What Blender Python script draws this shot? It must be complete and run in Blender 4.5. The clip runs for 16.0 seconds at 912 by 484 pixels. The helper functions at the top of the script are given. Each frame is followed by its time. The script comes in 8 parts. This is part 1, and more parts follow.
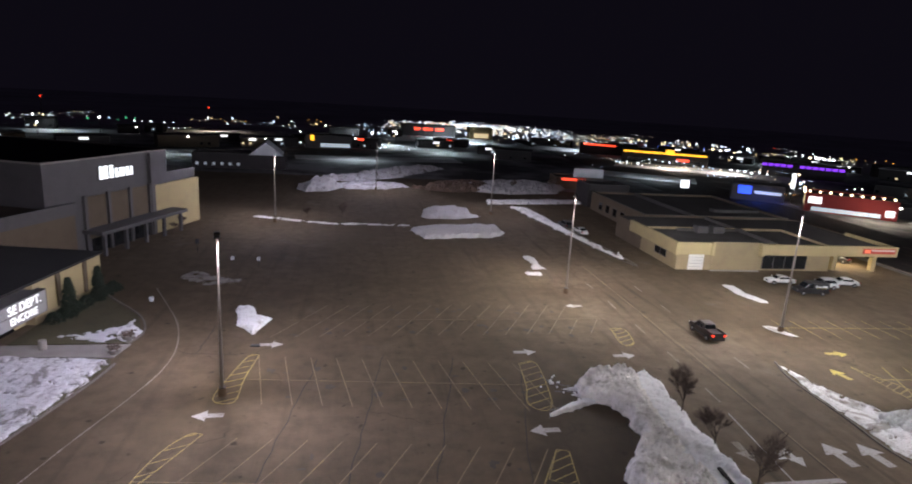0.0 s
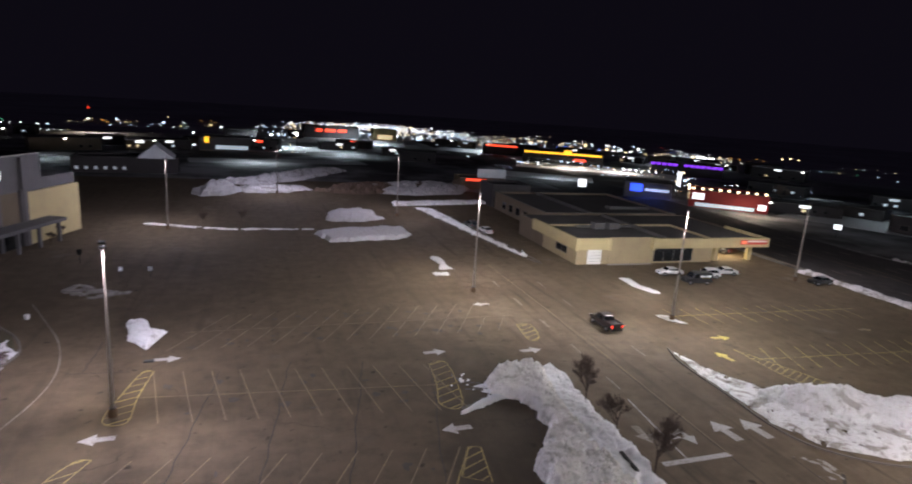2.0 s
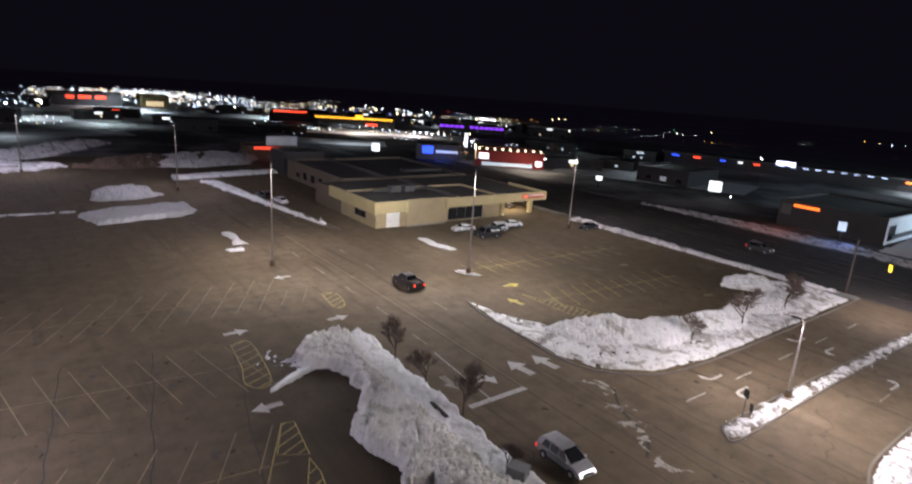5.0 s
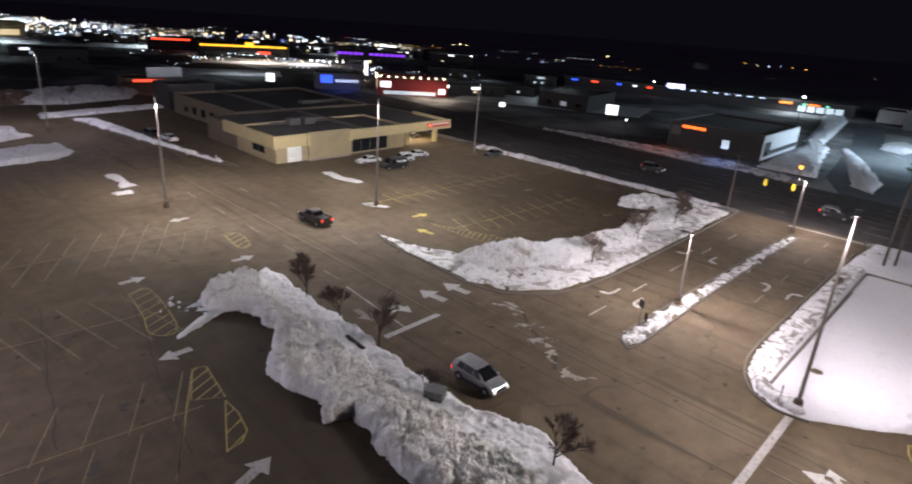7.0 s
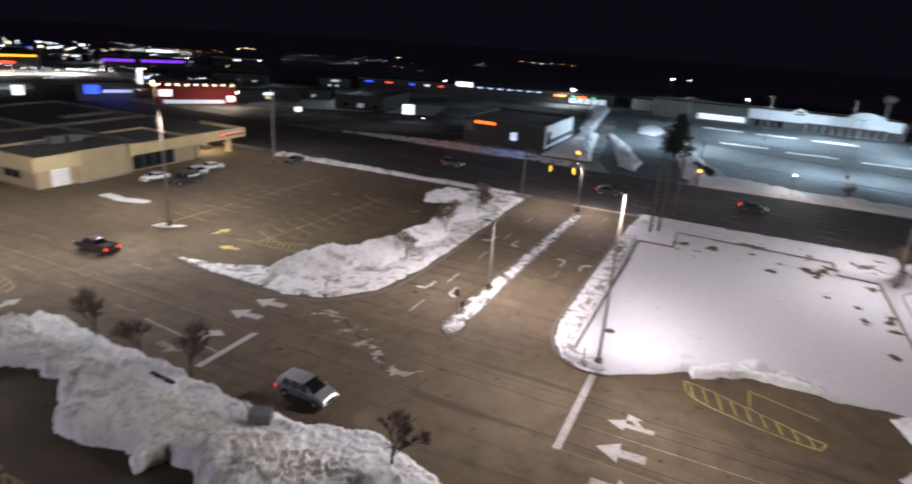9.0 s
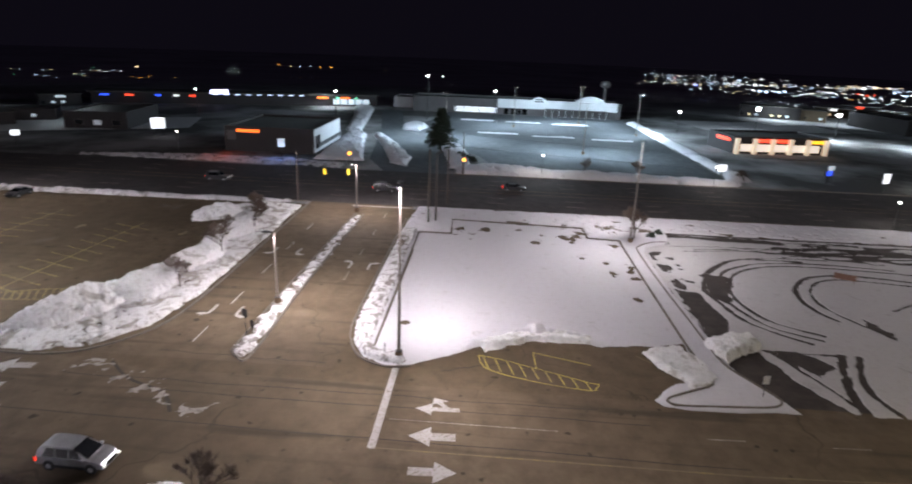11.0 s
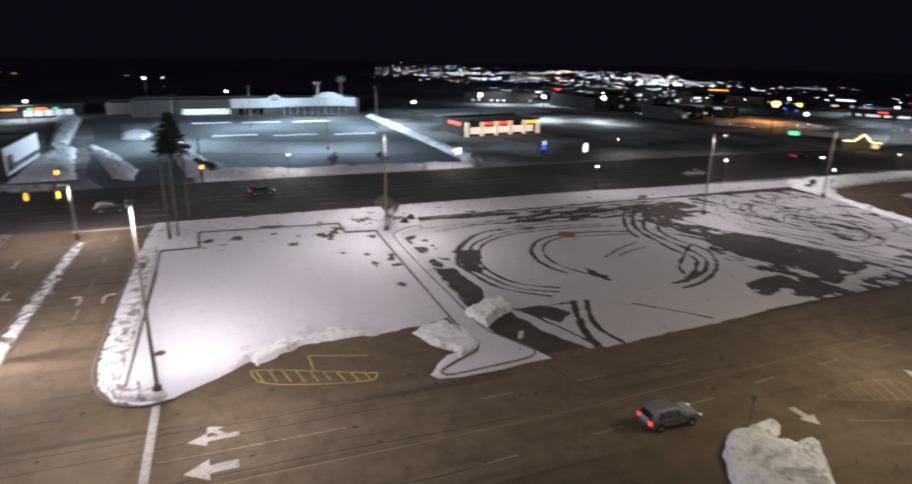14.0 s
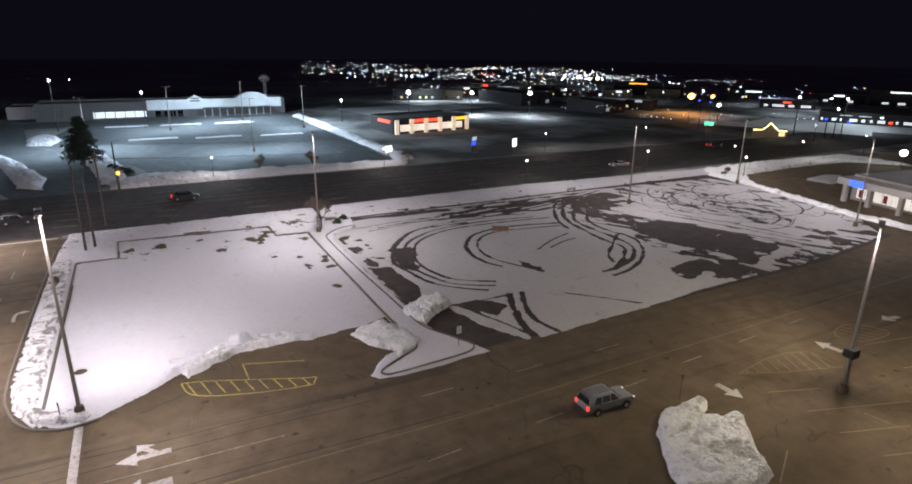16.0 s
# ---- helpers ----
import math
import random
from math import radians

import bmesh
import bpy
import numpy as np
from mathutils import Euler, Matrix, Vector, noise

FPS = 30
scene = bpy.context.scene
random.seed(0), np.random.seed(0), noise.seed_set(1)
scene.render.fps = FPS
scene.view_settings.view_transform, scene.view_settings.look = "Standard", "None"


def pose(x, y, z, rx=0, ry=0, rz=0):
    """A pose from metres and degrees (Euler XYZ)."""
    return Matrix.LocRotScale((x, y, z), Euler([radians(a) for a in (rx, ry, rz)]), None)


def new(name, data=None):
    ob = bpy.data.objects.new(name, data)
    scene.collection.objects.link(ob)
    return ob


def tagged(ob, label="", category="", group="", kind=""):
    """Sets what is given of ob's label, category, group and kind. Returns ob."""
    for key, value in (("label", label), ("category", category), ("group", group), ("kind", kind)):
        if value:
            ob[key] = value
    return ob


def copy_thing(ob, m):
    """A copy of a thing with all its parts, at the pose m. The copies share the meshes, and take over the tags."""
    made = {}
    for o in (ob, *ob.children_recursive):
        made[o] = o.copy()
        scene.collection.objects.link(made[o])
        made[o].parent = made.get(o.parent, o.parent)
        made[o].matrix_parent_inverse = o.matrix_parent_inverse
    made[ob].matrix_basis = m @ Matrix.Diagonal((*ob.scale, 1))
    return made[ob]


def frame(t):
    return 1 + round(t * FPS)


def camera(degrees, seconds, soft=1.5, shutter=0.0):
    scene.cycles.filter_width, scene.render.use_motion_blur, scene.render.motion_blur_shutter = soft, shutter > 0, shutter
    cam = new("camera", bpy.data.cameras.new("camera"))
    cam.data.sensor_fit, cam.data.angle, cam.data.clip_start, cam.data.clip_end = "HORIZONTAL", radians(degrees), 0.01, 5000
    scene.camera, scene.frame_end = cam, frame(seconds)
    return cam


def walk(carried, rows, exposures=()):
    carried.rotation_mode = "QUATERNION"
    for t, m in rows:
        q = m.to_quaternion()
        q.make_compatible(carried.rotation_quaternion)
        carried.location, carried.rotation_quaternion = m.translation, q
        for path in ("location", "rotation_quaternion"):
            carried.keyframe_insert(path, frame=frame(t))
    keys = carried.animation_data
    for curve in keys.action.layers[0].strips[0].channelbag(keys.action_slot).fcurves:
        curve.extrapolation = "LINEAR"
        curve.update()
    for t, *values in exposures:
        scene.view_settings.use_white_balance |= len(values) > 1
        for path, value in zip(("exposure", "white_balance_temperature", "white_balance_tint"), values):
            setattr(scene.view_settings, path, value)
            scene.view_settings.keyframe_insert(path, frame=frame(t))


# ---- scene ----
cam = camera(73.64, 16.0, soft=1.85, shutter=0.8)
PATH = [
    (0.0, pose(0, 0, 28.5, 76.39, -3.31, -8.93)),
    (0.5, pose(0, 0, 28.5, 76.52, -3.36, -10.75)),
    (1.0, pose(0, 0, 28.5, 76.70, -3.47, -12.67)),
    (1.5, pose(0, 0, 28.5, 76.83, -3.61, -14.84)),
    (2.0, pose(0, 0, 28.5, 77.06, -3.72, -17.83)),
    (2.5, pose(0, 0, 28.5, 77.34, -3.73, -21.52)),
    (3.0, pose(0, 0, 28.5, 77.61, -3.84, -25.62)),
    (3.5, pose(0, 0, 28.5, 77.87, -3.91, -29.60)),
    (4.0, pose(0, 0, 28.5, 78.13, -3.98, -33.37)),
    (4.2, pose(0, 0, 28.5, 78.26, -4.02, -34.79)),
    (6.3, pose(0, 0, 28.5, 68.93, -3.84, -40.85)),
    (6.4, pose(0, 0, 28.5, 68.99, -3.82, -41.67)),
    (6.5, pose(0, 0, 28.5, 69.04, -3.80, -42.40)),
    (7.0, pose(0, 0, 28.5, 69.22, -3.76, -46.12)),
    (7.5, pose(0, 0, 28.5, 69.36, -3.71, -49.14)),
    (8.0, pose(0, 0, 28.5, 69.61, -3.68, -52.00)),
    (8.5, pose(0, 0, 28.5, 70.08, -3.69, -57.48)),
    (9.0, pose(0, 0, 28.5, 70.62, -3.61, -64.77)),
    (9.5, pose(0, 0, 28.5, 71.16, -3.40, -71.00)),
    (10.0, pose(0, 0, 28.5, 71.47, -3.04, -76.79)),
    (10.1, pose(0, 0, 28.5, 71.53, -2.98, -77.95)),
    (12.3, pose(0, 0, 28.5, 71.97, -1.79, -97.36)),
    (12.5, pose(0, 0, 28.5, 72.02, -1.92, -99.34)),
    (13.0, pose(0, 0, 28.5, 72.05, -1.61, -102.76)),
    (13.5, pose(0, 0, 28.5, 72.08, -1.30, -106.27)),
    (14.0, pose(0, 0, 28.5, 72.09, -1.00, -110.31)),
    (14.5, pose(0, 0, 28.5, 72.05, -0.66, -114.85)),
    (15.0, pose(0, 0, 28.5, 72.00, -0.64, -114.79)),
    (15.5, pose(0, 0, 28.5, 72.00, -0.59, -116.44)),
    (16.0, pose(0, 0, 28.5, 71.92, -0.56, -116.90)),
]
walk(cam, PATH)

# ---- world and exposure ----
world = bpy.data.worlds.new("night_sky")
scene.world = world
world.use_nodes = True
bg = world.node_tree.nodes["Background"]
bg.inputs["Color"].default_value = (0.64, 0.52, 1.0, 1)
bg.inputs["Strength"].default_value = 0.006
scene.view_settings.exposure = 0.0

LAMP_COLOUR = (1.0, 0.92, 0.98)
PALE_COLOUR = (0.82, 0.79, 1.05)
COLD_COLOUR = (0.72, 0.88, 1.0)


# ---- mesh kit ----
class Shape:
    """Gathers boxes, prisms and tapered rods into one mesh."""

    def __init__(self):
        self.v, self.f = [], []

    def add(self, verts, faces):
        n = len(self.v)
        self.v += [tuple(p) for p in verts]
        self.f += [tuple(i + n for i in f) for f in faces]
        return self

    def box(self, x0, x1, y0, y1, z0, z1, m=None):
        p = [(x, y, z) for z in (z0, z1) for x, y in ((x0, y0), (x1, y0), (x1, y1), (x0, y1))]
        if m is not None:
            p = [m @ Vector(q) for q in p]
        return self.add(p, [(3, 2, 1, 0), (4, 5, 6, 7), (0, 1, 5, 4), (1, 2, 6, 5), (2, 3, 7, 6), (3, 0, 4, 7)])

    def cbox(self, x0, x1, y0, y1, z0, z1, c=0.03, m=None):
        """A box whose edges are chamfered all round."""
        bm = bmesh.new()
        bmesh.ops.create_cube(bm, size=1)
        for q in bm.verts:
            q.co = ((x0 + x1) / 2 + q.co.x * (x1 - x0), (y0 + y1) / 2 + q.co.y * (y1 - y0), (z0 + z1) / 2 + q.co.z * (z1 - z0))
        bmesh.ops.bevel(bm, geom=bm.edges[:], offset=c, segments=2, affect="EDGES", profile=0.6)
        p = [q.co.copy() for q in bm.verts]
        if m is not None:
            p = [m @ q for q in p]
        bm.verts.index_update()
        self.add(p, [[q.index for q in f.verts] for f in bm.faces])
        bm.free()
        return self

    def prism(self, pts, z0, z1):
        n = len(pts)
        area = sum(pts[i][0] * pts[(i + 1) % n][1] - pts[(i + 1) % n][0] * pts[i][1] for i in range(n))
        if area < 0:
            pts = pts[::-1]
        p = [(x, y, z0) for x, y in pts] + [(x, y, z1) for x, y in pts]
        return self.add(p, [tuple(range(n))[::-1], tuple(range(n, 2 * n))] + [(i, (i + 1) % n, n + (i + 1) % n, n + i) for i in range(n)])

    def rod(self, a, b, r0, r1, n=8):
        a, b = Vector(a), Vector(b)
        q = (b - a).to_track_quat("Z", "Y").to_matrix()
        ring = [q @ Vector((math.cos(2 * math.pi * i / n), math.sin(2 * math.pi * i / n), 0)) for i in range(n)]
        p = [a + d * r0 for d in ring] + [b + d * r1 for d in ring]
        return self.add(p, [tuple(range(n))[::-1], tuple(range(n, 2 * n))] + [(i, (i + 1) % n, n + (i + 1) % n, n + i) for i in range(n)])

    def ball(self, c, r, squash=1.0, rings=5, n=8):
        p = [(c[0], c[1], c[2] - r * squash)]
        for k in range(1, rings):
            a = math.pi * k / rings
            p += [(c[0] + r * math.sin(a) * math.cos(2 * math.pi * i / n), c[1] + r * math.sin(a) * math.sin(2 * math.pi * i / n), c[2] - r * squash * math.cos(a)) for i in range(n)]
        p.append((c[0], c[1], c[2] + r * squash))
        f = [(0, 1 + (i + 1) % n, 1 + i) for i in range(n)]
        for k in range(rings - 2):
            o = 1 + k * n
            f += [(o + i, o + (i + 1) % n, o + n + (i + 1) % n, o + n + i) for i in range(n)]
        o = 1 + (rings - 2) * n
        f += [(o + i, o + (i + 1) % n, len(p) - 1) for i in range(n)]
        return self.add(p, f)

    def mesh(self, name, material, smooth=False):
        me = bpy.data.meshes.new(name)
        me.from_pydata(self.v, [], self.f)
        me.materials.append(material)
        if smooth:
            me.polygons.foreach_set("use_smooth", [True] * len(me.polygons))
        me.update()
        return me


def part(name, shape, material, parent, label="", smooth=False):
    """One mesh object under a thing or under a part."""
    ob = new(name, shape.mesh(name, material, smooth) if isinstance(shape, Shape) else shape)
    ob.parent = parent
    return tagged(ob, label)


def thing(name, label, category, group="", kind="", m=None):
    """An empty that parents a thing's parts."""
    ob = new(name)
    ob.empty_display_size = 0.2
    if m is not None:
        ob.matrix_basis = m
    return tagged(ob, label, category, group, kind)


def single(name, shape, material, label, category, group="", kind="", smooth=False):
    ob = new(name, shape.mesh(name, material, smooth))
    return tagged(ob, label, category, group, kind)


def lattice(ix, iy, seed):
    h = (ix.astype(np.int64) * 374761393 + iy.astype(np.int64) * 668265263 + seed * 974634777) & 0xFFFFFFFF
    h = ((h ^ (h >> 13)) * 1274126177) & 0xFFFFFFFF
    return ((h ^ (h >> 16)) & 0xFFFF) / 65535.0


def grain(x, y, size, seed=0):
    """Smooth noise, 0 to 1, with features of that size in metres."""
    x, y = np.asarray(x) / size + 1000.0, np.asarray(y) / size + 1000.0
    ix, iy = np.floor(x), np.floor(y)
    fx, fy = x - ix, y - iy
    fx, fy = fx * fx * (3 - 2 * fx), fy * fy * (3 - 2 * fy)
    a, b = lattice(ix, iy, seed), lattice(ix + 1, iy, seed)
    c, d = lattice(ix, iy + 1, seed), lattice(ix + 1, iy + 1, seed)
    return (a * (1 - fx) + b * fx) * (1 - fy) + (c * (1 - fx) + d * fx) * fy


def blocks(x, y, size, seed=0):
    """Broken slabs: a height and tilt for each irregular piece, and how deep in its piece a point lies."""
    px, py = np.asarray(x) / size + 1000.0, np.asarray(y) / size + 1000.0
    ix, iy = np.floor(px), np.floor(py)
    near, second = np.full(px.shape, 9.0), np.full(px.shape, 9.0)
    height = np.zeros(px.shape)
    for ox in (-1, 0, 1):
        for oy in (-1, 0, 1):
            cx, cy = ix + ox, iy + oy
            qx, qy = cx + lattice(cx, cy, seed), cy + lattice(cx, cy, seed + 1)
            d = np.hypot(px - qx, py - qy)
            h = lattice(cx, cy, seed + 2) + (lattice(cx, cy, seed + 3) - 0.5) * (px - qx) * 1.3 + (lattice(cx, cy, seed + 4) - 0.5) * (py - qy) * 1.3
            closer = d < near
            second = np.where(closer, near, np.minimum(second, d))
            height = np.where(closer, h, height)
            near = np.where(closer, d, near)
    return height, np.clip((second - near) * 4, 0, 1)


def rough(x, y, size, seed=0, octaves=4):
    total, weight, out = 0.0, 1.0, 0.0
    for k in range(octaves):
        out = out + weight * grain(x, y, size / 2**k, seed + k)
        total, weight = total + weight, weight * 0.55
    return out / total


def inside(x, y, pts):
    """Signed distance to the outline, positive within."""
    best, crossing = np.full(x.shape, 1e9), np.zeros(x.shape, bool)
    for (ax, ay), (bx, by) in zip(pts, pts[1:] + pts[:1]):
        dx, dy = bx - ax, by - ay
        s = np.clip(((x - ax) * dx + (y - ay) * dy) / (dx * dx + dy * dy), 0, 1)
        best = np.minimum(best, np.hypot(x - ax - s * dx, y - ay - s * dy))
        if ay != by:
            crossing ^= ((ay > y) != (by > y)) & (x < ax + (y - ay) * dx / dy)
    return np.where(crossing, best, -best)


def to_segment(x, y, ax, ay, bx, by):
    dx, dy = bx - ax, by - ay
    s = np.clip(((x - ax) * dx + (y - ay) * dy) / (dx * dx + dy * dy), 0, 1)
    return np.hypot(x - ax - s * dx, y - ay - s * dy)


def relief(name, x0, x1, y0, y1, step, height, material, label, category="snow", kind="", smooth=True):
    """A sheet of heights over the plan; where it dips below the ground it is left away."""
    nx, ny = int((x1 - x0) / step) + 1, int((y1 - y0) / step) + 1
    gx, gy = np.meshgrid(np.linspace(x0, x1, nx), np.linspace(y0, y1, ny))
    z = height(gx, gy)
    keep = z > -0.02
    quad = keep[:-1, :-1] | keep[1:, :-1] | keep[:-1, 1:] | keep[1:, 1:]
    idx = np.arange(nx * ny).reshape(ny, nx)
    faces = np.stack([idx[:-1, :-1], idx[:-1, 1:], idx[1:, 1:], idx[1:, :-1]], -1)[quad]
    used, flat = np.unique(faces, return_inverse=True)
    verts = np.stack([gx.ravel(), gy.ravel(), np.maximum(z.ravel(), -0.06)], -1)[used]
    me = bpy.data.meshes.new(name)
    me.from_pydata(verts.tolist(), [], flat.reshape(-1, 4).tolist())
    me.materials.append(material)
    if smooth:
        me.polygons.foreach_set("use_smooth", [True] * len(me.polygons))
    me.update()
    return tagged(new(name, me), label, category, "", kind)


# ---- materials ----
def nodes_of(name):
    m = bpy.data.materials.new(name)
    m.use_nodes = True
    t = m.node_tree
    return m, t, t.nodes["Principled BSDF"]


def link_noise(t, scale, detail=4.0, rough_=0.55, distort=0.0, coord=None):
    if coord is None:
        coord = t.nodes.new("ShaderNodeTexCoord").outputs["Object"]
    n = t.nodes.new("ShaderNodeTexNoise")
    n.inputs["Scale"].default_value, n.inputs["Detail"].default_value = scale, detail
    n.inputs["Roughness"].default_value, n.inputs["Distortion"].default_value = rough_, distort
    t.links.new(coord, n.inputs["Vector"])
    return n.outputs["Fac"]


def ramp(t, fac, lo, hi):
    r = t.nodes.new("ShaderNodeMapRange")
    r.inputs["From Min"].default_value, r.inputs["From Max"].default_value = lo, hi
    t.links.new(fac, r.inputs["Value"])
    return r.outputs["Result"]


def blend(t, fac, a, b, mode="MIX"):
    m = t.nodes.new("ShaderNodeMix")
    m.data_type, m.blend_type = "RGBA", mode
    if isinstance(fac, float):
        m.inputs[0].default_value = fac
    else:
        t.links.new(fac, m.inputs[0])
    for slot, value in ((6, a), (7, b)):
        if isinstance(value, tuple):
            m.inputs[slot].default_value = (*value, 1)
        else:
            t.links.new(value, m.inputs[slot])
    return m.outputs[2]


def bumped(t, p, facs, dist):
    total = facs[0]
    for f in facs[1:]:
        a = t.nodes.new("ShaderNodeMath")
        t.links.new(total, a.inputs[0])
        t.links.new(f, a.inputs[1])
        total = a.outputs[0]
    b = t.nodes.new("ShaderNodeBump")
    b.inputs["Distance"].default_value, b.inputs["Strength"].default_value = dist, 1.0
    t.links.new(total, b.inputs["Height"])
    t.links.new(b.outputs["Normal"], p.inputs["Normal"])


def surface(name, colour, roughness=0.8, metal=0.0, worn=None, amount=0.35, size=1.0, bump=0.004):
    """Painted, plastered, metal or stone surface with stains at two scales and a fine relief."""
    m, t, p = nodes_of(name)
    worn = worn or tuple(c * 0.55 for c in colour)
    big = ramp(t, link_noise(t, 0.35 / size, 5, 0.6, 0.4), 0.45, 0.75)
    fine = ramp(t, link_noise(t, 6.0 / size, 3), 0.35, 0.8)
    k = t.nodes.new("ShaderNodeMath")
    k.operation = "MULTIPLY"
    k.inputs[1].default_value = amount
    t.links.new(big, k.inputs[0])
    c = blend(t, k.outputs[0], colour, worn)
    k2 = t.nodes.new("ShaderNodeMath")
    k2.operation = "MULTIPLY"
    k2.inputs[1].default_value = amount * 0.5
    t.links.new(fine, k2.inputs[0])
    c = blend(t, k2.outputs[0], c, worn)
    t.links.new(c, p.inputs["Base Color"])
    p.inputs["Roughness"].default_value, p.inputs["Metallic"].default_value = roughness, metal
    if bump:
        bumped(t, p, [link_noise(t, 25.0 / size, 3)], bump)
    return m


def glow(name, colour, strength):
    m, t, p = nodes_of(name)
    p.inputs["Base Color"].default_value = (*[min(c, 0.8) for c in colour], 1)
    p.inputs["Emission Color"].default_value, p.inputs["Emission Strength"].default_value = (*colour, 1), strength
    p.inputs["Roughness"].default_value = 0.5
    return m


def asphalt(name, light, dark, cracks=0.06, damp=0.0, streaks=0.35, stain=None):
    """Worn asphalt: broad pale and dark patches, aggregate grain, tar-filled cracks, oil spots."""
    m, t, p = nodes_of(name)
    broad = ramp(t, link_noise(t, 0.045, 5, 0.6, 0.8), 0.35, 0.68)
    c = blend(t, broad, dark, light)
    mid = ramp(t, link_noise(t, 0.5, 5, 0.65), 0.4, 0.75)
    c = blend(t, mid, c, tuple(v * 0.75 for v in dark))
    co = t.nodes.new("ShaderNodeTexCoord").outputs["Object"]
    st = t.nodes.new("ShaderNodeVectorMath")
    st.operation = "MULTIPLY"
    st.inputs[1].default_value = (1.0, 0.06, 1.0)
    t.links.new(co, st.inputs[0])
    streak = ramp(t, link_noise(t, 0.7, 3, 0.5, 0.3, st.outputs[0]), 0.55, 0.72)
    kk = t.nodes.new("ShaderNodeMath")
    kk.operation = "MULTIPLY"
    kk.inputs[1].default_value = streaks
    t.links.new(streak, kk.inputs[0])
    c = blend(t, kk.outputs[0], c, tuple(v * 0.55 for v in dark))
    wob = t.nodes.new("ShaderNodeTexNoise")
    wob.inputs["Scale"].default_value = 0.25
    t.links.new(co, wob.inputs["Vector"])
    mixv = t.nodes.new("ShaderNodeMix")
    mixv.data_type, mixv.blend_type = "RGBA", "ADD"
    mixv.inputs[0].default_value = 1.0
    sc = t.nodes.new("ShaderNodeVectorMath")
    sc.operation = "SCALE"
    sc.inputs["Scale"].default_value = 6.0
    t.links.new(wob.outputs["Color"], sc.inputs[0])
    t.links.new(co, mixv.inputs[6])
    t.links.new(sc.outputs[0], mixv.inputs[7])
    vo = t.nodes.new("ShaderNodeTexVoronoi")
    vo.feature = "DISTANCE_TO_EDGE"
    vo.inputs["Scale"].default_value = cracks
    t.links.new(mixv.outputs[2], vo.inputs["Vector"])
    line = ramp(t, vo.outputs["Distance"], 0.0045, 0.0015)
    gate = ramp(t, link_noise(t, 0.06, 2), 0.45, 0.55)
    g2 = t.nodes.new("ShaderNodeMath")
    g2.operation = "MULTIPLY"
    t.links.new(line, g2.inputs[0])
    t.links.new(gate, g2.inputs[1])
    c = blend(t, g2.outputs[0], c, tuple(v * 0.72 for v in dark))
    spots = ramp(t, link_noise(t, 0.9, 1, 0.4), 0.70, 0.78)
    c = blend(t, spots, c, tuple(v * 0.5 for v in dark))
    if stain:
        # damp ground where a heap is melting, and the heap's shadow, darkened into the colour
        off = t.nodes.new("ShaderNodeVectorMath")
        off.operation = "SUBTRACT"
        off.inputs[1].default_value = (stain[0], stain[1], 0)
        t.links.new(mixv.outputs[2], off.inputs[0])
        sq = t.nodes.new("ShaderNodeVectorMath")
        sq.operation = "MULTIPLY"
        sq.inputs[1].default_value = (1 / stain[2], 1 / stain[3], 0)
        t.links.new(off.outputs[0], sq.inputs[0])
        ln = t.nodes.new("ShaderNodeVectorMath")
        ln.operation = "LENGTH"
        t.links.new(sq.outputs[0], ln.inputs[0])
        damp_shade = ramp(t, ln.outputs["Value"], 1.15, 0.85)
        km = t.nodes.new("ShaderNodeMath")
        km.operation = "MULTIPLY"
        km.inputs[1].default_value = 0.62
        t.links.new(damp_shade, km.inputs[0])
        c = blend(t, km.outputs[0], c, tuple(v * 0.5 for v in dark))
    t.links.new(c, p.inputs["Base Color"])
    wet = ramp(t, link_noise(t, 0.12, 3), 0.62, 0.75)
    rr = t.nodes.new("ShaderNodeMapRange")
    rr.inputs["To Min"].default_value, rr.inputs["To Max"].default_value = 0.9, 0.9 - damp
    t.links.new(wet, rr.inputs["Value"])
    t.links.new(rr.outputs["Result"], p.inputs["Roughness"])
    p.inputs["Specular IOR Level"].default_value = 0.25
    bumped(t, p, [link_noise(t, 40, 2)], 0.006)
    return m


def snow(name, clean=(0.80, 0.79, 0.82), dirt=(0.20, 0.17, 0.14), share=0.5, crumbs=0.03, fine=1.0):
    """Snow with grey-brown grit gathered in patches, streaks and specks, and a crumbly relief."""
    m, t, p = nodes_of(name)

    def times(fac, k):
        n = t.nodes.new("ShaderNodeMath")
        n.operation = "MULTIPLY"
        n.inputs[1].default_value = min(1.0, k)
        n.use_clamp = True
        t.links.new(fac, n.inputs[0])
        return n.outputs[0]

    broad = ramp(t, link_noise(t, 0.35 * fine, 7, 0.68, 0.9), 0.66 - 0.165 * share, 0.73 - 0.165 * share)
    c = blend(t, times(broad, 0.2 + 0.6 * share), clean, dirt)
    mid = ramp(t, link_noise(t, 1.5 * fine, 5, 0.7, 0.6), 0.54, 0.62)
    c = blend(t, times(mid, 0.45 * share), c, dirt)
    specks = ramp(t, link_noise(t, 4.5, 4, 0.8), 0.58, 0.64)
    c = blend(t, times(specks, 0.75 * share), c, tuple(v * 0.6 for v in dirt))
    t.links.new(c, p.inputs["Base Color"])
    p.inputs["Roughness"].default_value = 0.7
    p.inputs["Specular IOR Level"].default_value = 0.3
    bumped(t, p, [link_noise(t, 2.5, 6, 0.75), link_noise(t, 7, 4, 0.8)], crumbs)
    return m


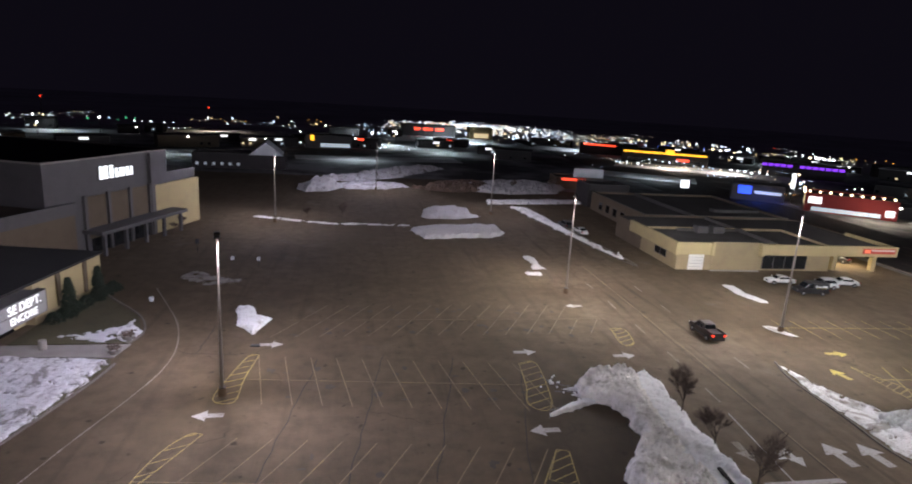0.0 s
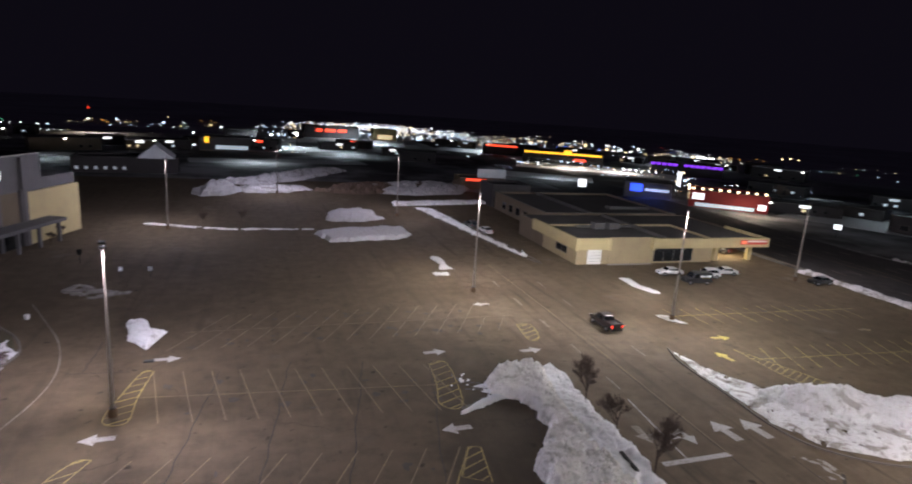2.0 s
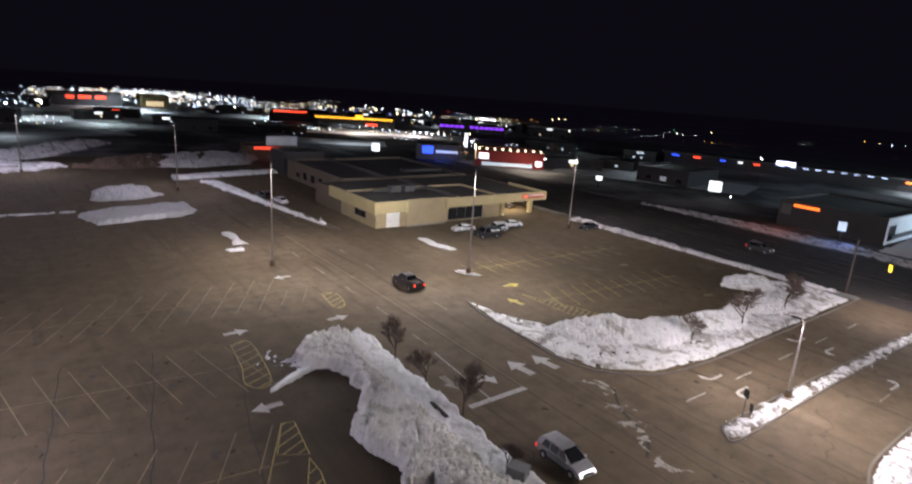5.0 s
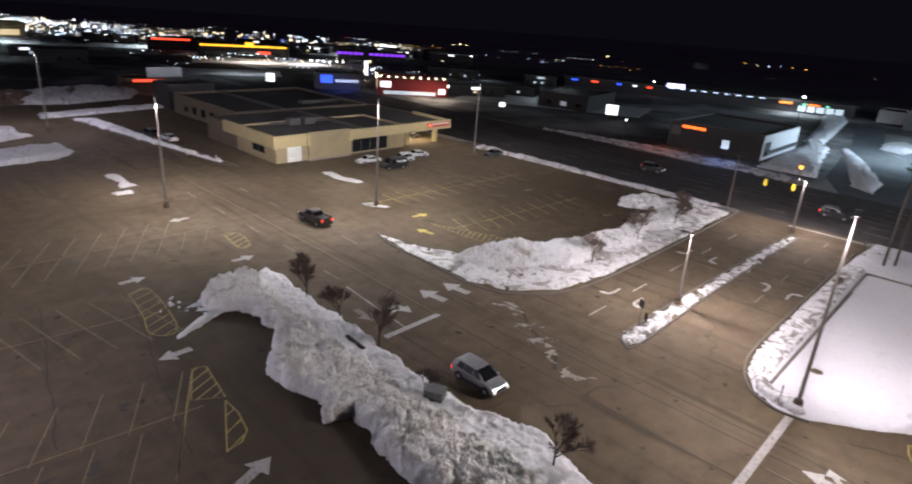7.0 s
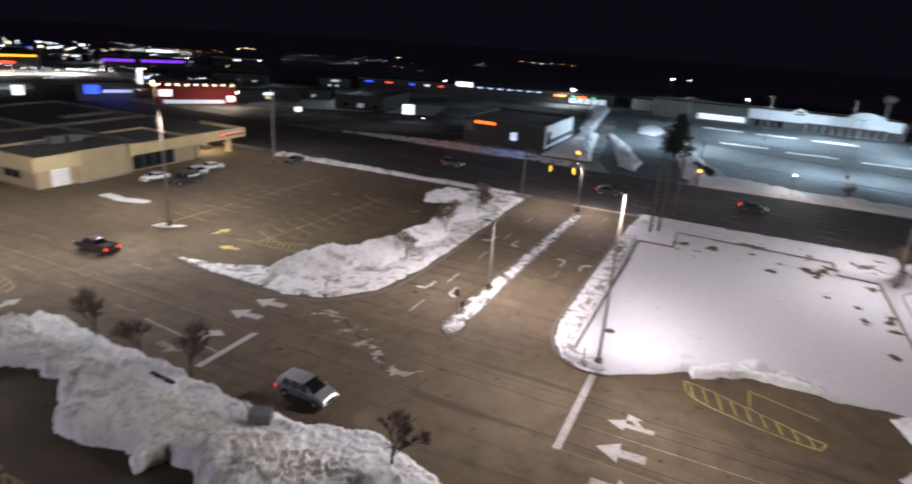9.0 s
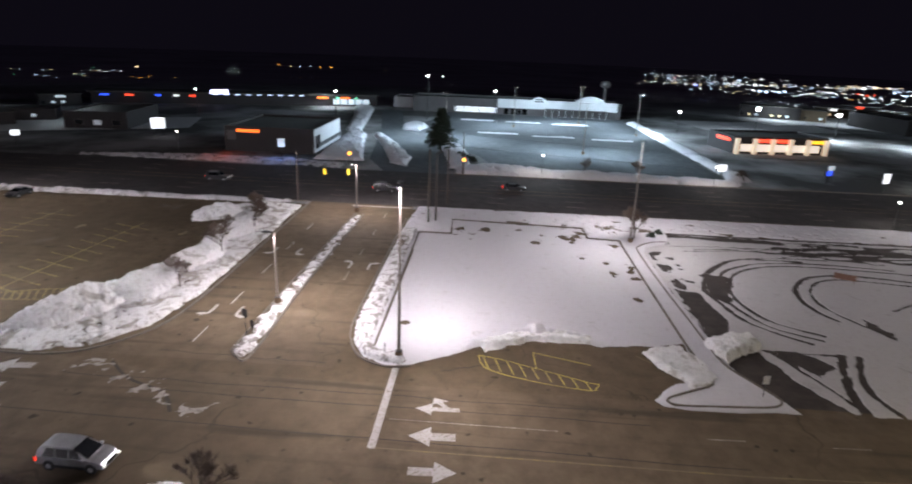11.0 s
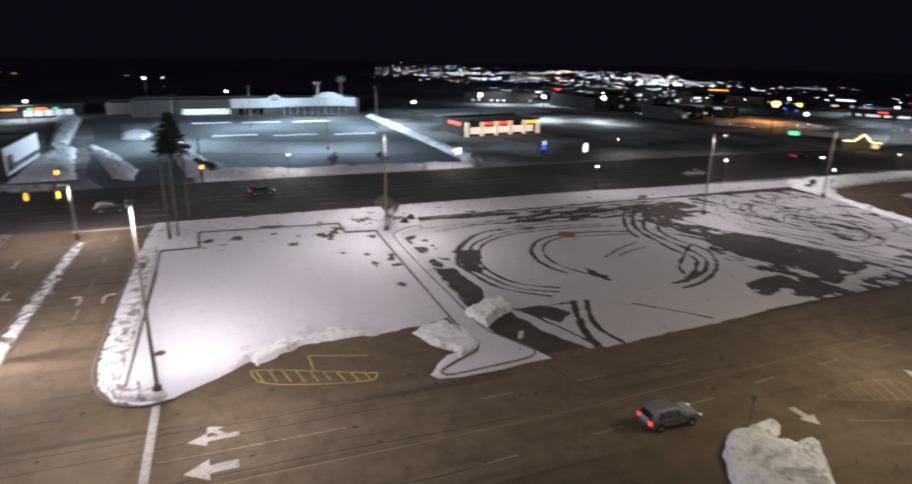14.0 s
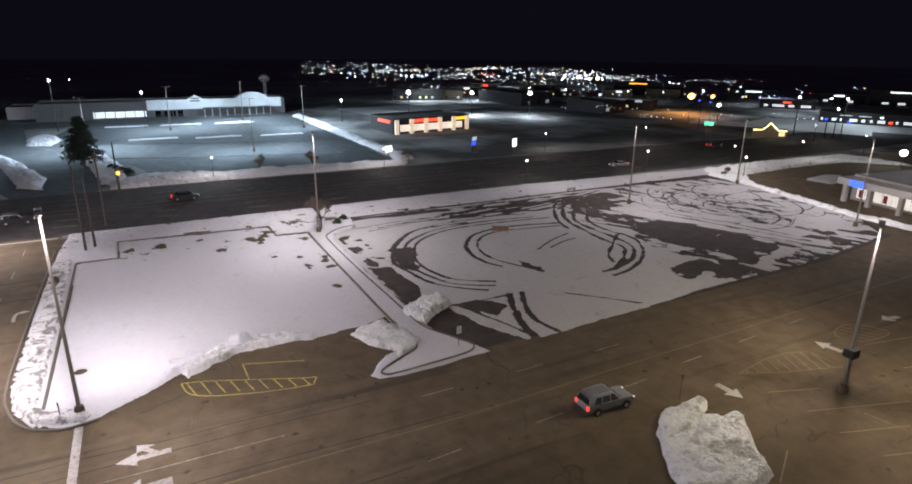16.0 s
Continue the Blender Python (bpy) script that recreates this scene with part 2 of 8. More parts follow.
def paint(name, colour, under, wear=0.5):
    """Road paint rubbed through to the asphalt."""
    m, t, p = nodes_of(name)
    a = ramp(t, link_noise(t, 3.5, 6, 0.75), 0.62 - 0.25 * wear, 0.80 - 0.25 * wear)
    b = ramp(t, link_noise(t, 0.25, 3), 0.35, 0.8)
    k = t.nodes.new("ShaderNodeMath")
    t.links.new(a, k.inputs[0])
    k2 = t.nodes.new("ShaderNodeMath")
    k2.operation = "MULTIPLY"
    k2.inputs[1].default_value = wear
    t.links.new(b, k2.inputs[0])
    t.links.new(k2.outputs[0], k.inputs[1])
    k.use_clamp = True
    k3 = t.nodes.new("ShaderNodeMath")
    k3.operation = "MULTIPLY"
    k3.inputs[1].default_value = 0.9
    t.links.new(k.outputs[0], k3.inputs[0])
    t.links.new(blend(t, k3.outputs[0], colour, under), p.inputs["Base Color"])
    p.inputs["Roughness"].default_value = 0.75
    return m


def glass(name, colour, roughness=0.08):
    m, t, p = nodes_of(name)
    p.inputs["Base Color"].default_value, p.inputs["Roughness"].default_value = (*colour, 1), roughness
    p.inputs["Specular IOR Level"].default_value = 0.6
    return m


LOT = (0.136, 0.100, 0.060)
M_LOT = asphalt("lot_asphalt", LOT, (0.093, 0.068, 0.040), 0.055, 0.25, 0.4, (23.5, 39.0, 6.2, 19.0))
M_ROAD = asphalt("road_asphalt", (0.150, 0.112, 0.070), (0.104, 0.077, 0.048), 0.03, 0.2, 0.85)
M_LOT_DARK = asphalt("side_lot_asphalt", (0.074, 0.060, 0.052), (0.050, 0.041, 0.036), 0.05, 0.3)
M_HIGHWAY = asphalt("highway_asphalt", (0.072, 0.062, 0.060), (0.046, 0.040, 0.039), 0.05, 0.2)
M_STORE_LOT = asphalt("store_lot_asphalt", (0.11, 0.115, 0.12), (0.07, 0.075, 0.08), 0.05, 0.2)


def open_land(name):
    """Dark turf and asphalt near by, snow-covered fields from about 300 m outwards, paled to blend with the sky."""
    m, t, p = nodes_of(name)
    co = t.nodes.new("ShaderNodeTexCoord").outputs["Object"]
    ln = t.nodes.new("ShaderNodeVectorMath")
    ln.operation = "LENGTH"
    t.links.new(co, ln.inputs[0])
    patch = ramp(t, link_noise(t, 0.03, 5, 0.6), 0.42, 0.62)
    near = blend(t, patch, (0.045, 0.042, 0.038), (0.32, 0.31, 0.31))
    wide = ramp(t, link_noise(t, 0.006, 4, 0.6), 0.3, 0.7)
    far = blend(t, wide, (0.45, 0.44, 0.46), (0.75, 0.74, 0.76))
    # paler with distance: the horizon's dim brightness is put into the colour
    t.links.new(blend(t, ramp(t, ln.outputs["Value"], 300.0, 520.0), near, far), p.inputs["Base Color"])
    p.inputs["Roughness"].default_value = 0.95
    return m


M_FAR = open_land("open_land")
M_SNOW = snow("field_snow", (0.59, 0.575, 0.595), share=0.22, crumbs=0.012)
M_TRACKED = snow("tracked_snow", (0.48, 0.465, 0.465), share=0.35, crumbs=0.012)
M_VERGE = snow("verge_snow", (0.62, 0.60, 0.61), (0.12, 0.10, 0.075), share=0.85, crumbs=0.05)
M_PILE = snow("ploughed_snow", (0.92, 0.885, 0.82), (0.54, 0.505, 0.42), share=0.8, crumbs=0.12, fine=1.6)
M_CRUST = snow("gritty_crusted_snow", (0.66, 0.65, 0.65), (0.13, 0.105, 0.08), share=1.0, crumbs=0.05, fine=2.4)
M_VERGE_WHITE = snow("white_verge_snow", (0.84, 0.83, 0.82), (0.30, 0.27, 0.22), share=0.4, crumbs=0.06)
M_VERGE_MID = snow("kerbed_verge_snow", (0.74, 0.73, 0.72), (0.24, 0.205, 0.165), share=0.95, crumbs=0.06)
M_PILE_WHITE = snow("fresh_ploughed_snow", (0.84, 0.83, 0.82), (0.30, 0.27, 0.22), share=0.7, crumbs=0.12)
M_YELLOW = paint("yellow_paint", (0.265, 0.19, 0.052), LOT, 0.95)
M_YELLOW_NEW = paint("fresh_yellow_paint", (0.52, 0.41, 0.06), LOT, 0.6)
M_WHITE = paint("white_paint", (0.44, 0.415, 0.40), LOT, 0.5)
M_YELLOW_MID = paint("rubbed_yellow_paint", (0.40, 0.30, 0.06), LOT, 0.7)
M_YELLOW_FAINT = paint("faint_yellow_paint", (0.24, 0.178, 0.068), LOT, 1.0)
M_WHITE_WORN = paint("worn_white_paint", (0.36, 0.32, 0.28), LOT, 0.85)
M_OIL = surface("oil_stain", (0.050, 0.038, 0.027), 0.85, worn=(0.08, 0.062, 0.045), amount=0.8, size=0.3, bump=0)
M_TAR = surface("tar_seal", (0.050, 0.038, 0.027), 0.95, size=0.5, bump=0.003)
M_SOIL = surface("bare_soil", (0.13, 0.085, 0.06), 0.95, worn=(0.07, 0.05, 0.035), amount=0.8, size=0.6, bump=0.05)
M_FOOT = surface("stained_foot", (0.17, 0.115, 0.07), 0.9, amount=0.6)
M_DAMP = surface("damp_asphalt", (0.060, 0.050, 0.041), 0.75, worn=(0.035, 0.029, 0.024), amount=0.8, size=3)
M_MELT = surface("melt_water", (0.06, 0.055, 0.05), 0.34, size=3, bump=0.02)
M_ICE = snow("trodden_ice", (0.30, 0.27, 0.24), (0.13, 0.11, 0.09), share=0.9, crumbs=0.01)
M_CONCRETE = surface("concrete", (0.30, 0.27, 0.24), 0.9, amount=0.5)
M_KERB = surface("kerb_concrete", (0.16, 0.135, 0.11), 0.9, amount=0.6)
M_POLE = surface("pole_metal", (0.22, 0.19, 0.165), 0.55, 0.2, amount=0.3)
M_BEAM = surface("dark_timber", (0.022, 0.018, 0.015), 0.95, size=0.3)
M_DARK_METAL = surface("dark_metal", (0.03, 0.03, 0.03), 0.5, 0.4)
M_GRASS = surface("winter_grass", (0.075, 0.065, 0.030), 0.95, worn=(0.05, 0.04, 0.02), amount=0.7, size=0.6, bump=0.03)
M_BARK = surface("bark", (0.075, 0.055, 0.042), 0.95, size=0.2, bump=0.01)
M_TWIG = surface("twigs", (0.11, 0.08, 0.062), 0.95, size=0.2, bump=0)
M_NEEDLE = surface("needles", (0.016, 0.024, 0.012), 0.9, size=0.2, bump=0)
M_LENS = glow("lamp_lens", (1.0, 0.96, 0.90), 30.0)

# ---- ground, roads, kerbs ----
def land():
    """One sheet that is level near by and falls away to the distance."""
    s = Shape()
    radii = [0, 60, 120, 180, 240, 300, 380, 460, 600, 800, 1100, 1600, 2400, 3600]
    n = 48
    s.v.append((0, 0, -0.008))
    for r in radii[1:]:
        z = -0.008 - max(0, r - 380) * 0.048 if r < 1600 else -58 - (r - 1600) * 0.002
        s.v += [(r * math.cos(2 * math.pi * i / n), r * math.sin(2 * math.pi * i / n), z) for i in range(n)]
    s.f += [(0, 1 + i, 1 + (i + 1) % n) for i in range(n)]
    for k in range(len(radii) - 2):
        o = 1 + k * n
        s.f += [(o + i, o + n + i, o + n + (i + 1) % n, o + (i + 1) % n) for i in range(n)]
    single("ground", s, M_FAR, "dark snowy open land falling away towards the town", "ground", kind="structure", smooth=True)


land()


def slab(name, pts, z, material, label, category, depth=0.05):
    s = Shape().prism(pts, z - depth, z)
    return single(name, s, material, label, category, kind="structure")


slab("parking_lot", [(-60, -205), (92, -205), (104, -140), (104, 165), (40, 205), (-60, 205)], 0.0, M_LOT, "worn brown-grey asphalt of the big mall parking lot", "parking lot")
slab("ring_road", [(30.8, -130), (46.2, -130), (46.2, 30), (48.2, 40), (48.2, 98), (44, 160), (31.5, 160), (31.5, 60)], 0.005, M_ROAD, "two-way asphalt ring road round the lot", "road")
slab("side_lot", [(46.6, -23.4), (91.0, -23.0), (92.4, -28.3), (97.6, -28.3), (97.6, -116), (86, -116.5), (72, -113), (59, -110), (51, -104), (48.2, -84), (47.6, -65), (46.6, -40)], 0.004, M_LOT_DARK, "darker damp asphalt of the side lot under thin snow", "parking lot")
slab("side_street", [(48.2, 13.2), (106, 13.2), (106, 32), (56, 32), (48.2, 38)], 0.006, M_ROAD, "asphalt side street with a snowy median", "road")
slab("highway", [(106, -420), (136, -420), (136, 420), (106, 420)], 0.010, M_HIGHWAY, "dark multi-lane highway beyond the lots", "road")
slab("store_lot", [(141, -56), (262, -54), (268, 18), (205, 28), (160, 2.5), (141, -3)], 0.004, M_STORE_LOT, "floodlit asphalt lot of the store across the highway", "parking lot")
slab("store_drive", [(136, 24), (150, 30), (200, 36), (262, 47), (262, 38), (205, 29), (160, 3.5), (136, 10)], 0.007, M_STORE_LOT, "asphalt drive between snow banks beside the store", "road")


def strip(pts, width, z0, z1):
    """A band of that width along a line in the plan."""
    s, left, right = Shape(), [], []
    for i, (x, y) in enumerate(pts):
        ax, ay = pts[max(i - 1, 0)]
        bx, by = pts[min(i + 1, len(pts) - 1)]
        d = math.hypot(bx - ax, by - ay) or 1
        nx, ny = -(by - ay) / d * width / 2, (bx - ax) / d * width / 2
        left.append((x + nx, y + ny))
        right.append((x - nx, y - ny))
    for i in range(len(pts) - 1):
        s.prism([left[i], right[i], right[i + 1], left[i + 1]], z0, z1)
    return s


def curve(pts, steps=6):
    """A smooth line through the given corners."""
    out, n = [], len(pts)
    for i in range(n - 1):
        p0, p1, p2, p3 = pts[max(i - 1, 0)], pts[i], pts[i + 1], pts[min(i + 2, n - 1)]
        for k in range(steps):
            s = k / steps
            out.append(tuple(0.5 * (2 * b + (c - a) * s + (2 * a - 5 * b + 4 * c - d) * s * s + (3 * b - a - 3 * c + d) * s**3) for a, b, c, d in zip(p0, p1, p2, p3)))
    return out + [pts[-1]]


def kerb(pts, label="weathered concrete kerb along the asphalt", steps=5):
    single("kerb", strip(curve(pts, steps), 0.2, -0.05, 0.15), M_KERB, label, "kerb", kind="structure")


kerb([(49.2, 59.6), (47.9, 55), (47.6, 47), (47.2, 41), (48.6, 36.4), (53.5, 32.7), (61.0, 31.6), (78, 31.6), (104, 32)])
kerb([(98, 13.4), (75, 13.5), (58.5, 13.4), (53.4, 12.6), (50.4, 11), (49.1, 8.6), (49.4, 6.2)])
kerb([(106, 12.5), (106.4, -20), (106.6, -70), (103.5, -118), (102, -165), (96, -240)])
kerb([(105.8, 32.5), (105.8, 80), (105.8, 170)])
kerb([(136.2, 8), (136.4, -40), (137, -100), (134, -200)])
for pts in ([(52.0, 10.2), (90.6, 10.4)], [(90.7, 10.4), (90.8, 5.4)], [(90.9, 5.4), (98.6, 5.6)], [(98.6, 5.5), (97.4, -15.9)], [(97.4, -15.9), (92.0, -16.0)], [(92.0, -16.0), (91.6, -20.7)]):
    single("kerb", strip(curve(pts, 8), 0.18, -0.05, 0.22), M_KERB, "weathered concrete kerb between snowy lot and verge", "kerb", kind="structure")
kerb([(50.2, 23.3), (49.0, 22.3), (50.0, 21.2), (67, 21.4), (99, 20.9)])
kerb([(50.2, 23.3), (67, 23.2), (99, 22.3)])
kerb([(40.6, 158), (46, 124), (49.4, 104.4), (50.9, 104.5), (45.5, 154)], "kerb round the long island by the repair shop")
kerb([(-26.9, 47), (-25.6, 52), (-24.2, 58), (-23.7, 61.5)])
kerb([(-24.2, 66.4), (-23.6, 70), (-25.6, 75), (-30.6, 81), (-33, 84)])

# highway lane lines
far_lanes = thing("highway_lines", "worn white and yellow highway lane lines", "lane line", kind="structure")
for k in range(18):
    for x in (111.5, 115.5, 126.5, 130.5):
        part("dash", strip([(x, 120 - k * 15.0), (x, 116.5 - k * 15.0)], 0.15, 0, 0.022), M_WHITE_WORN, far_lanes)
for x in (119.6, 122.4):
    part("edge_line", strip([(x, 150), (x, -200)], 0.14, 0, 0.022), M_YELLOW, far_lanes)

# long tar-sealed seams across the lot
seams = thing("tar_seams", "black tar-sealed seams across the parking lot", "seam", kind="structure")
rnd = random.Random(5)


def seam(a, b, width=0.11, bend=0.4):
    n = 14
    pts = []
    for i in range(n + 1):
        s = i / n
        pts.append((a[0] + (b[0] - a[0]) * s + rnd.uniform(-bend, bend) * 0.35, a[1] + (b[1] - a[1]) * s + rnd.uniform(-bend, bend) * 0.35))
    part("tar_seam", strip(curve(pts, 2), width, -0.02, 0.009), M_TAR, seams)


for a, b in (((11, 62), (6.6, 40)), ((18.5, 61), (12.6, 34)), ((3.4, 63), (-0.4, 38)), ((26, 50), (19, 28)), ((-3.6, 62), (-7, 40)),
             ((40.8, 96), (39.2, 60)), ((39.5, 60), (38, -20)), ((43, 30), (42.6, -14)), ((-18, 64), (-12, 63.5)), ((-16.4, 64), (-16.2, 72)),
             ((44.6, 36), (44.3, -10)), ((33, 10), (33.4, -14)), ((49, 3.5), (51.5, -3.5)), ((49.5, 30), (49, 14))):
    seam(a, b)

# ---- painted markings ----
marks = thing("bay_lines", "worn yellow parking bay lines on the asphalt", "parking line", kind="structure")


def line(a, b, width=0.11, material=None, parent=None, name="line"):
    part(name, strip([a, b], width, -0.02, 0.012), material or M_YELLOW, parent or marks)


def row(ax, ay, bx, by, count, dx, dy, material=None):
    """Bay lines from (a) to (b), repeated by the step (dx, dy)."""
    for i in range(count):
        line((ax + dx * i, ay + dy * i), (bx + dx * i, by + dy * i), material=material)


row(-9.9, 63.0, -8.1, 52.5, 11, 2.74, -0.27)
line((-10.4, 57.6), (18.2, 55.2))
row(-9.2, 47.0, -12.3, 41.4, 10, 2.84, -0.37)
row(-11.6, 41.2, -14.6, 35.8, 10, 2.84, -0.40)
line((-15.6, 41.6), (15.6, 38.4))
row(-6.6, 73.2, -9.4, 68.2, 15, 2.8, 0.03, M_YELLOW_FAINT)
row(-3.4, 79.0, -6.2, 74.0, 13, 2.8, 0.03, M_YELLOW_FAINT)
line((-8, 73.6), (34, 73.9), material=M_YELLOW_FAINT)
row(58.5, 73.2, 58.3, 66.6, 12, 2.85, -0.1, M_YELLOW_MID)
line((58.4, 70.3), (92.5, 69.3), material=M_YELLOW_MID)
row(62.0, 57.8, 59.6, 51.2, 10, 2.75, -0.1, M_YELLOW_MID)
line((58.6, 54.8), (88, 53.0), material=M_YELLOW_MID)
for a, b in (((28.8, -45.2), (27.2, -49.9)), ((25.4, -45.7), (22.5, -54.9)), ((22.4, -45.1), (20.5, -51.1)), ((19.2, -45.3), (17.4, -51.4)), ((20.7, -35.8), (22.8, -39.5)), ((23.2, -49.6), (20.2, -50.2)), ((15.6, -45), (13.6, -52)), ((12.2, -45), (10.2, -52)),
             ((30.4, -62), (29.2, -69)), ((26, -60.5), (24.4, -67.5)), ((20, -60), (18.4, -67)), ((14, -59.5), (12.4, -66.5)), ((54.2, -15.4), (52.4, -17.2))):
    line(a, b)


# oil spots where cars stood
oil = thing("oil_stains", "dark oil stains where cars have parked", "stain", kind="structure")
ro = random.Random(9)
for ax, ay, dx, dy, n in ((-8.6, 60.2, 2.74, -0.27, 10), (-8.0, 55.2, 2.74, -0.25, 10), (-9.0, 43.6, 2.84, -0.37, 9), (-11.6, 38.6, 2.84, -0.4, 9), (-6.6, 69.0, 2.8, 0.03, 14), (-6.0, 70.4, 2.8, 0.03, 14), (-3.0, 76.4, 2.8, 0.03, 12), (20, -48, 3.0, 0.2, 4), (60.5, 71.6, 2.85, -0.1, 9)):
    for i in range(n):
        for k in range(ro.choice((0, 1, 1, 2))):
            cx, cy, rx, ry = ax + dx * i + ro.uniform(-0.7, 0.7), ay + dy * i + ro.uniform(-1.2, 1.2), ro.uniform(0.15, 0.65), ro.uniform(0.15, 0.7)
            part("oil_stain", Shape().prism([(cx + rx * math.cos(q * 0.6) * ro.uniform(0.6, 1.1), cy + ry * math.sin(q * 0.6) * ro.uniform(0.6, 1.1)) for q in range(10)], -0.02, 0.0045), M_OIL, oil)


def hatched(pts, bars, label, fresh=False, slant=0.5, faint=False, rounded=True):
    """A painted traffic island: outline and slanting bars."""
    mat_ = M_YELLOW_NEW if fresh else (M_YELLOW_FAINT if faint else M_YELLOW_MID)
    ob = thing("painted_island", label, "road marking", kind="structure")
    cl = curve(pts + [pts[0]], 4 if rounded else 1)
    part("outline", strip(cl, 0.11, -0.02, 0.013), mat_, ob)
    xs, ys = [p[0] for p in cl], [p[1] for p in cl]
    along = max(xs) - min(xs) < max(ys) - min(ys)
    lo, hi = (min(ys), max(ys)) if along else (min(xs), max(xs))
    for i in range(bars):
        c0 = lo + (hi - lo) * (i + 0.5) / bars
        hits = []
        for (ax, ay), (bx, by) in zip(cl, cl[1:]):
            fa, fb = (ay - slant * ax, by - slant * bx) if along else (ax - slant * ay, bx - slant * by)
            mid = (min(xs) + max(xs)) / 2 if along else (min(ys) + max(ys)) / 2
            want = c0 - slant * mid
            if (fa - want) * (fb - want) < 0:
                s = (want - fa) / (fb - fa)
                hits.append((ax + (bx - ax) * s, ay + (by - ay) * s))
        if len(hits) >= 2:
            line(hits[0], hits[1], 0.11, mat_, ob, "bar")
    return ob


hatched([(-9.9, 63.2), (-10.9, 63.2), (-12.0, 58.4), (-12.6, 53.6), (-10.6, 53.1), (-10.5, 57.6)], 8, "yellow hatched island at the end of a bay row")
hatched([(-12.1, 47.7), (-13.2, 47.7), (-14.7, 45.2), (-15.6, 41.4), (-14.9, 41.5)], 5, "yellow hatched island beside the mall drive")
hatched([(18.2, 60.3), (20.2, 60.2), (19.3, 51.8), (18.0, 50.0), (16.8, 51.5), (17.6, 55)], 8, "faded yellow hatched island by the snow heap")
hatched([(17.1, 43.6), (18.1, 43.3), (17.3, 38.4), (15.2, 39.6)], 5, "yellow hatched tapering island on the lot", rounded=False)
hatched([(17.1, 38.0), (17.1, 36.0), (16.6, 33.8), (15.7, 32.9), (14.5, 32.6)], 4, "yellow hatched corner below the tapering island", rounded=False)
line((17.0, 43.4), (11.3, 32.8), material=M_YELLOW_MID)
hatched([(33.2, 70.4), (35.0, 70.0), (34.2, 65.6), (32.6, 65.2)], 5, "faded yellow hatched island by the ring road")
hatched([(58.0, 58.0), (58.6, 48.4), (62.0, 47.4)], 13, "yellow hatched corner island in the side lot")
island = hatched([(52.4, 0.0), (51.1, -0.2), (50.1, -0.7), (49.2, -2.1), (48.5, -4.1), (47.8, -6.6), (47.3, -10.0), (47.7, -10.5), (48.4, -10.8), (48.6, -10.0), (49.7, -7.4), (50.7, -4.9), (51.8, -2.2)], 0, "bright yellow hatched island beside the snow field", True)
for k in range(9):
    line((52.35 - 0.46 * k, -0.4 - 1.16 * k), (49.85 - 0.32 * k, -1.0 - 1.13 * k), 0.12, M_YELLOW_NEW, island, "bar")
line((50.6, -5.4), (53.6, -5.3), 0.12, M_YELLOW_NEW, island, "stem")
line((53.6, -5.3), (51.8, -10.6), 0.12, M_YELLOW_NEW, island, "edge_line")
hatched([(32.1, -45.6), (32.9, -50.4), (32.8, -53.2), (32.0, -55.4), (28.7, -55.6), (30.4, -49.7)], 9, "faded yellow hatched corner on the south lot", slant=-0.4, faint=True, rounded=False)
hatched([(33.6, -62.0), (34.1, -63.7), (33.8, -66.0), (30.9, -67.1), (30.9, -62.3), (32.6, -61.1)], 6, "faded yellow hatched corner past the lamp", faint=True)

lanes = thing("lane_lines", "white and yellow lane lines of the roads", "lane line", kind="structure")
line((39.3, 37.6), (40.0, 62), 0.14, M_YELLOW, lanes)
line((40.0, 62), (40.3, 100), 0.14, M_YELLOW, lanes)
line((37.4, 7.4), (37.2, -20), 0.14, M_YELLOW, lanes)
line((37.2, -20), (39.6, -90), 0.12, M_YELLOW_FAINT, lanes)
line((35.0, 37.8), (36.1, 48.5), 0.14, M_WHITE, lanes)
line((41.1, 6.8), (41.0, -6.5), 0.12, M_WHITE_WORN, lanes)
for y in (53.7, 62.9, 71.8, 81, 90):
    line((36.7 + (y > 60) * 0.6, y), (36.6 + (y > 60) * 0.6, y - 3.0), 0.14, M_WHITE_WORN, lanes)
for y in (61.1, 70.3, 79.5, 88.6):
    line((44.9, y), (44.8, y - 3.0), 0.14, M_WHITE_WORN, lanes)
for x, y in ((33.4, -15), (33.9, -24.6), (34.9, -34.5), (35.8, -42.3), (36.4, -50.9), (37.0, -59.5)):
    line((x, y), (x + 0.2, y - 2.8), 0.14, M_WHITE_WORN, lanes)
for y in (-18, -27.5, -36.5):
    line((41.3, y), (41.4, y - 3), 0.10, M_WHITE_WORN, lanes)
for x in (51.4, 60.5, 70, 79.5, 89):
    line((x, 27.7), (x + 3.4, 27.7), 0.13, M_WHITE, lanes)
    line((x + 18, 17.2), (x + 21, 17.2), 0.13, M_WHITE_WORN, lanes) if x < 80 else None
line((32.4, 37.6), (39.4, 37.7), 0.6, M_WHITE, lanes, "stop_line")
line((49.0, 7.5), (37.3, 7.5), 0.6, M_WHITE, lanes, "stop_line")
line((104.6, 24), (104.8, 13.6), 0.5, M_WHITE, lanes, "stop_line")
part("mall_drive_line", strip(curve([(-23.6, 40), (-21.8, 47.4), (-20.0, 53.9), (-18.8, 59.8), (-18.9, 65.5), (-20.6, 72.3), (-23.4, 78.6), (-27, 86)]), 0.12, -0.02, 0.012), M_WHITE_WORN, lanes)


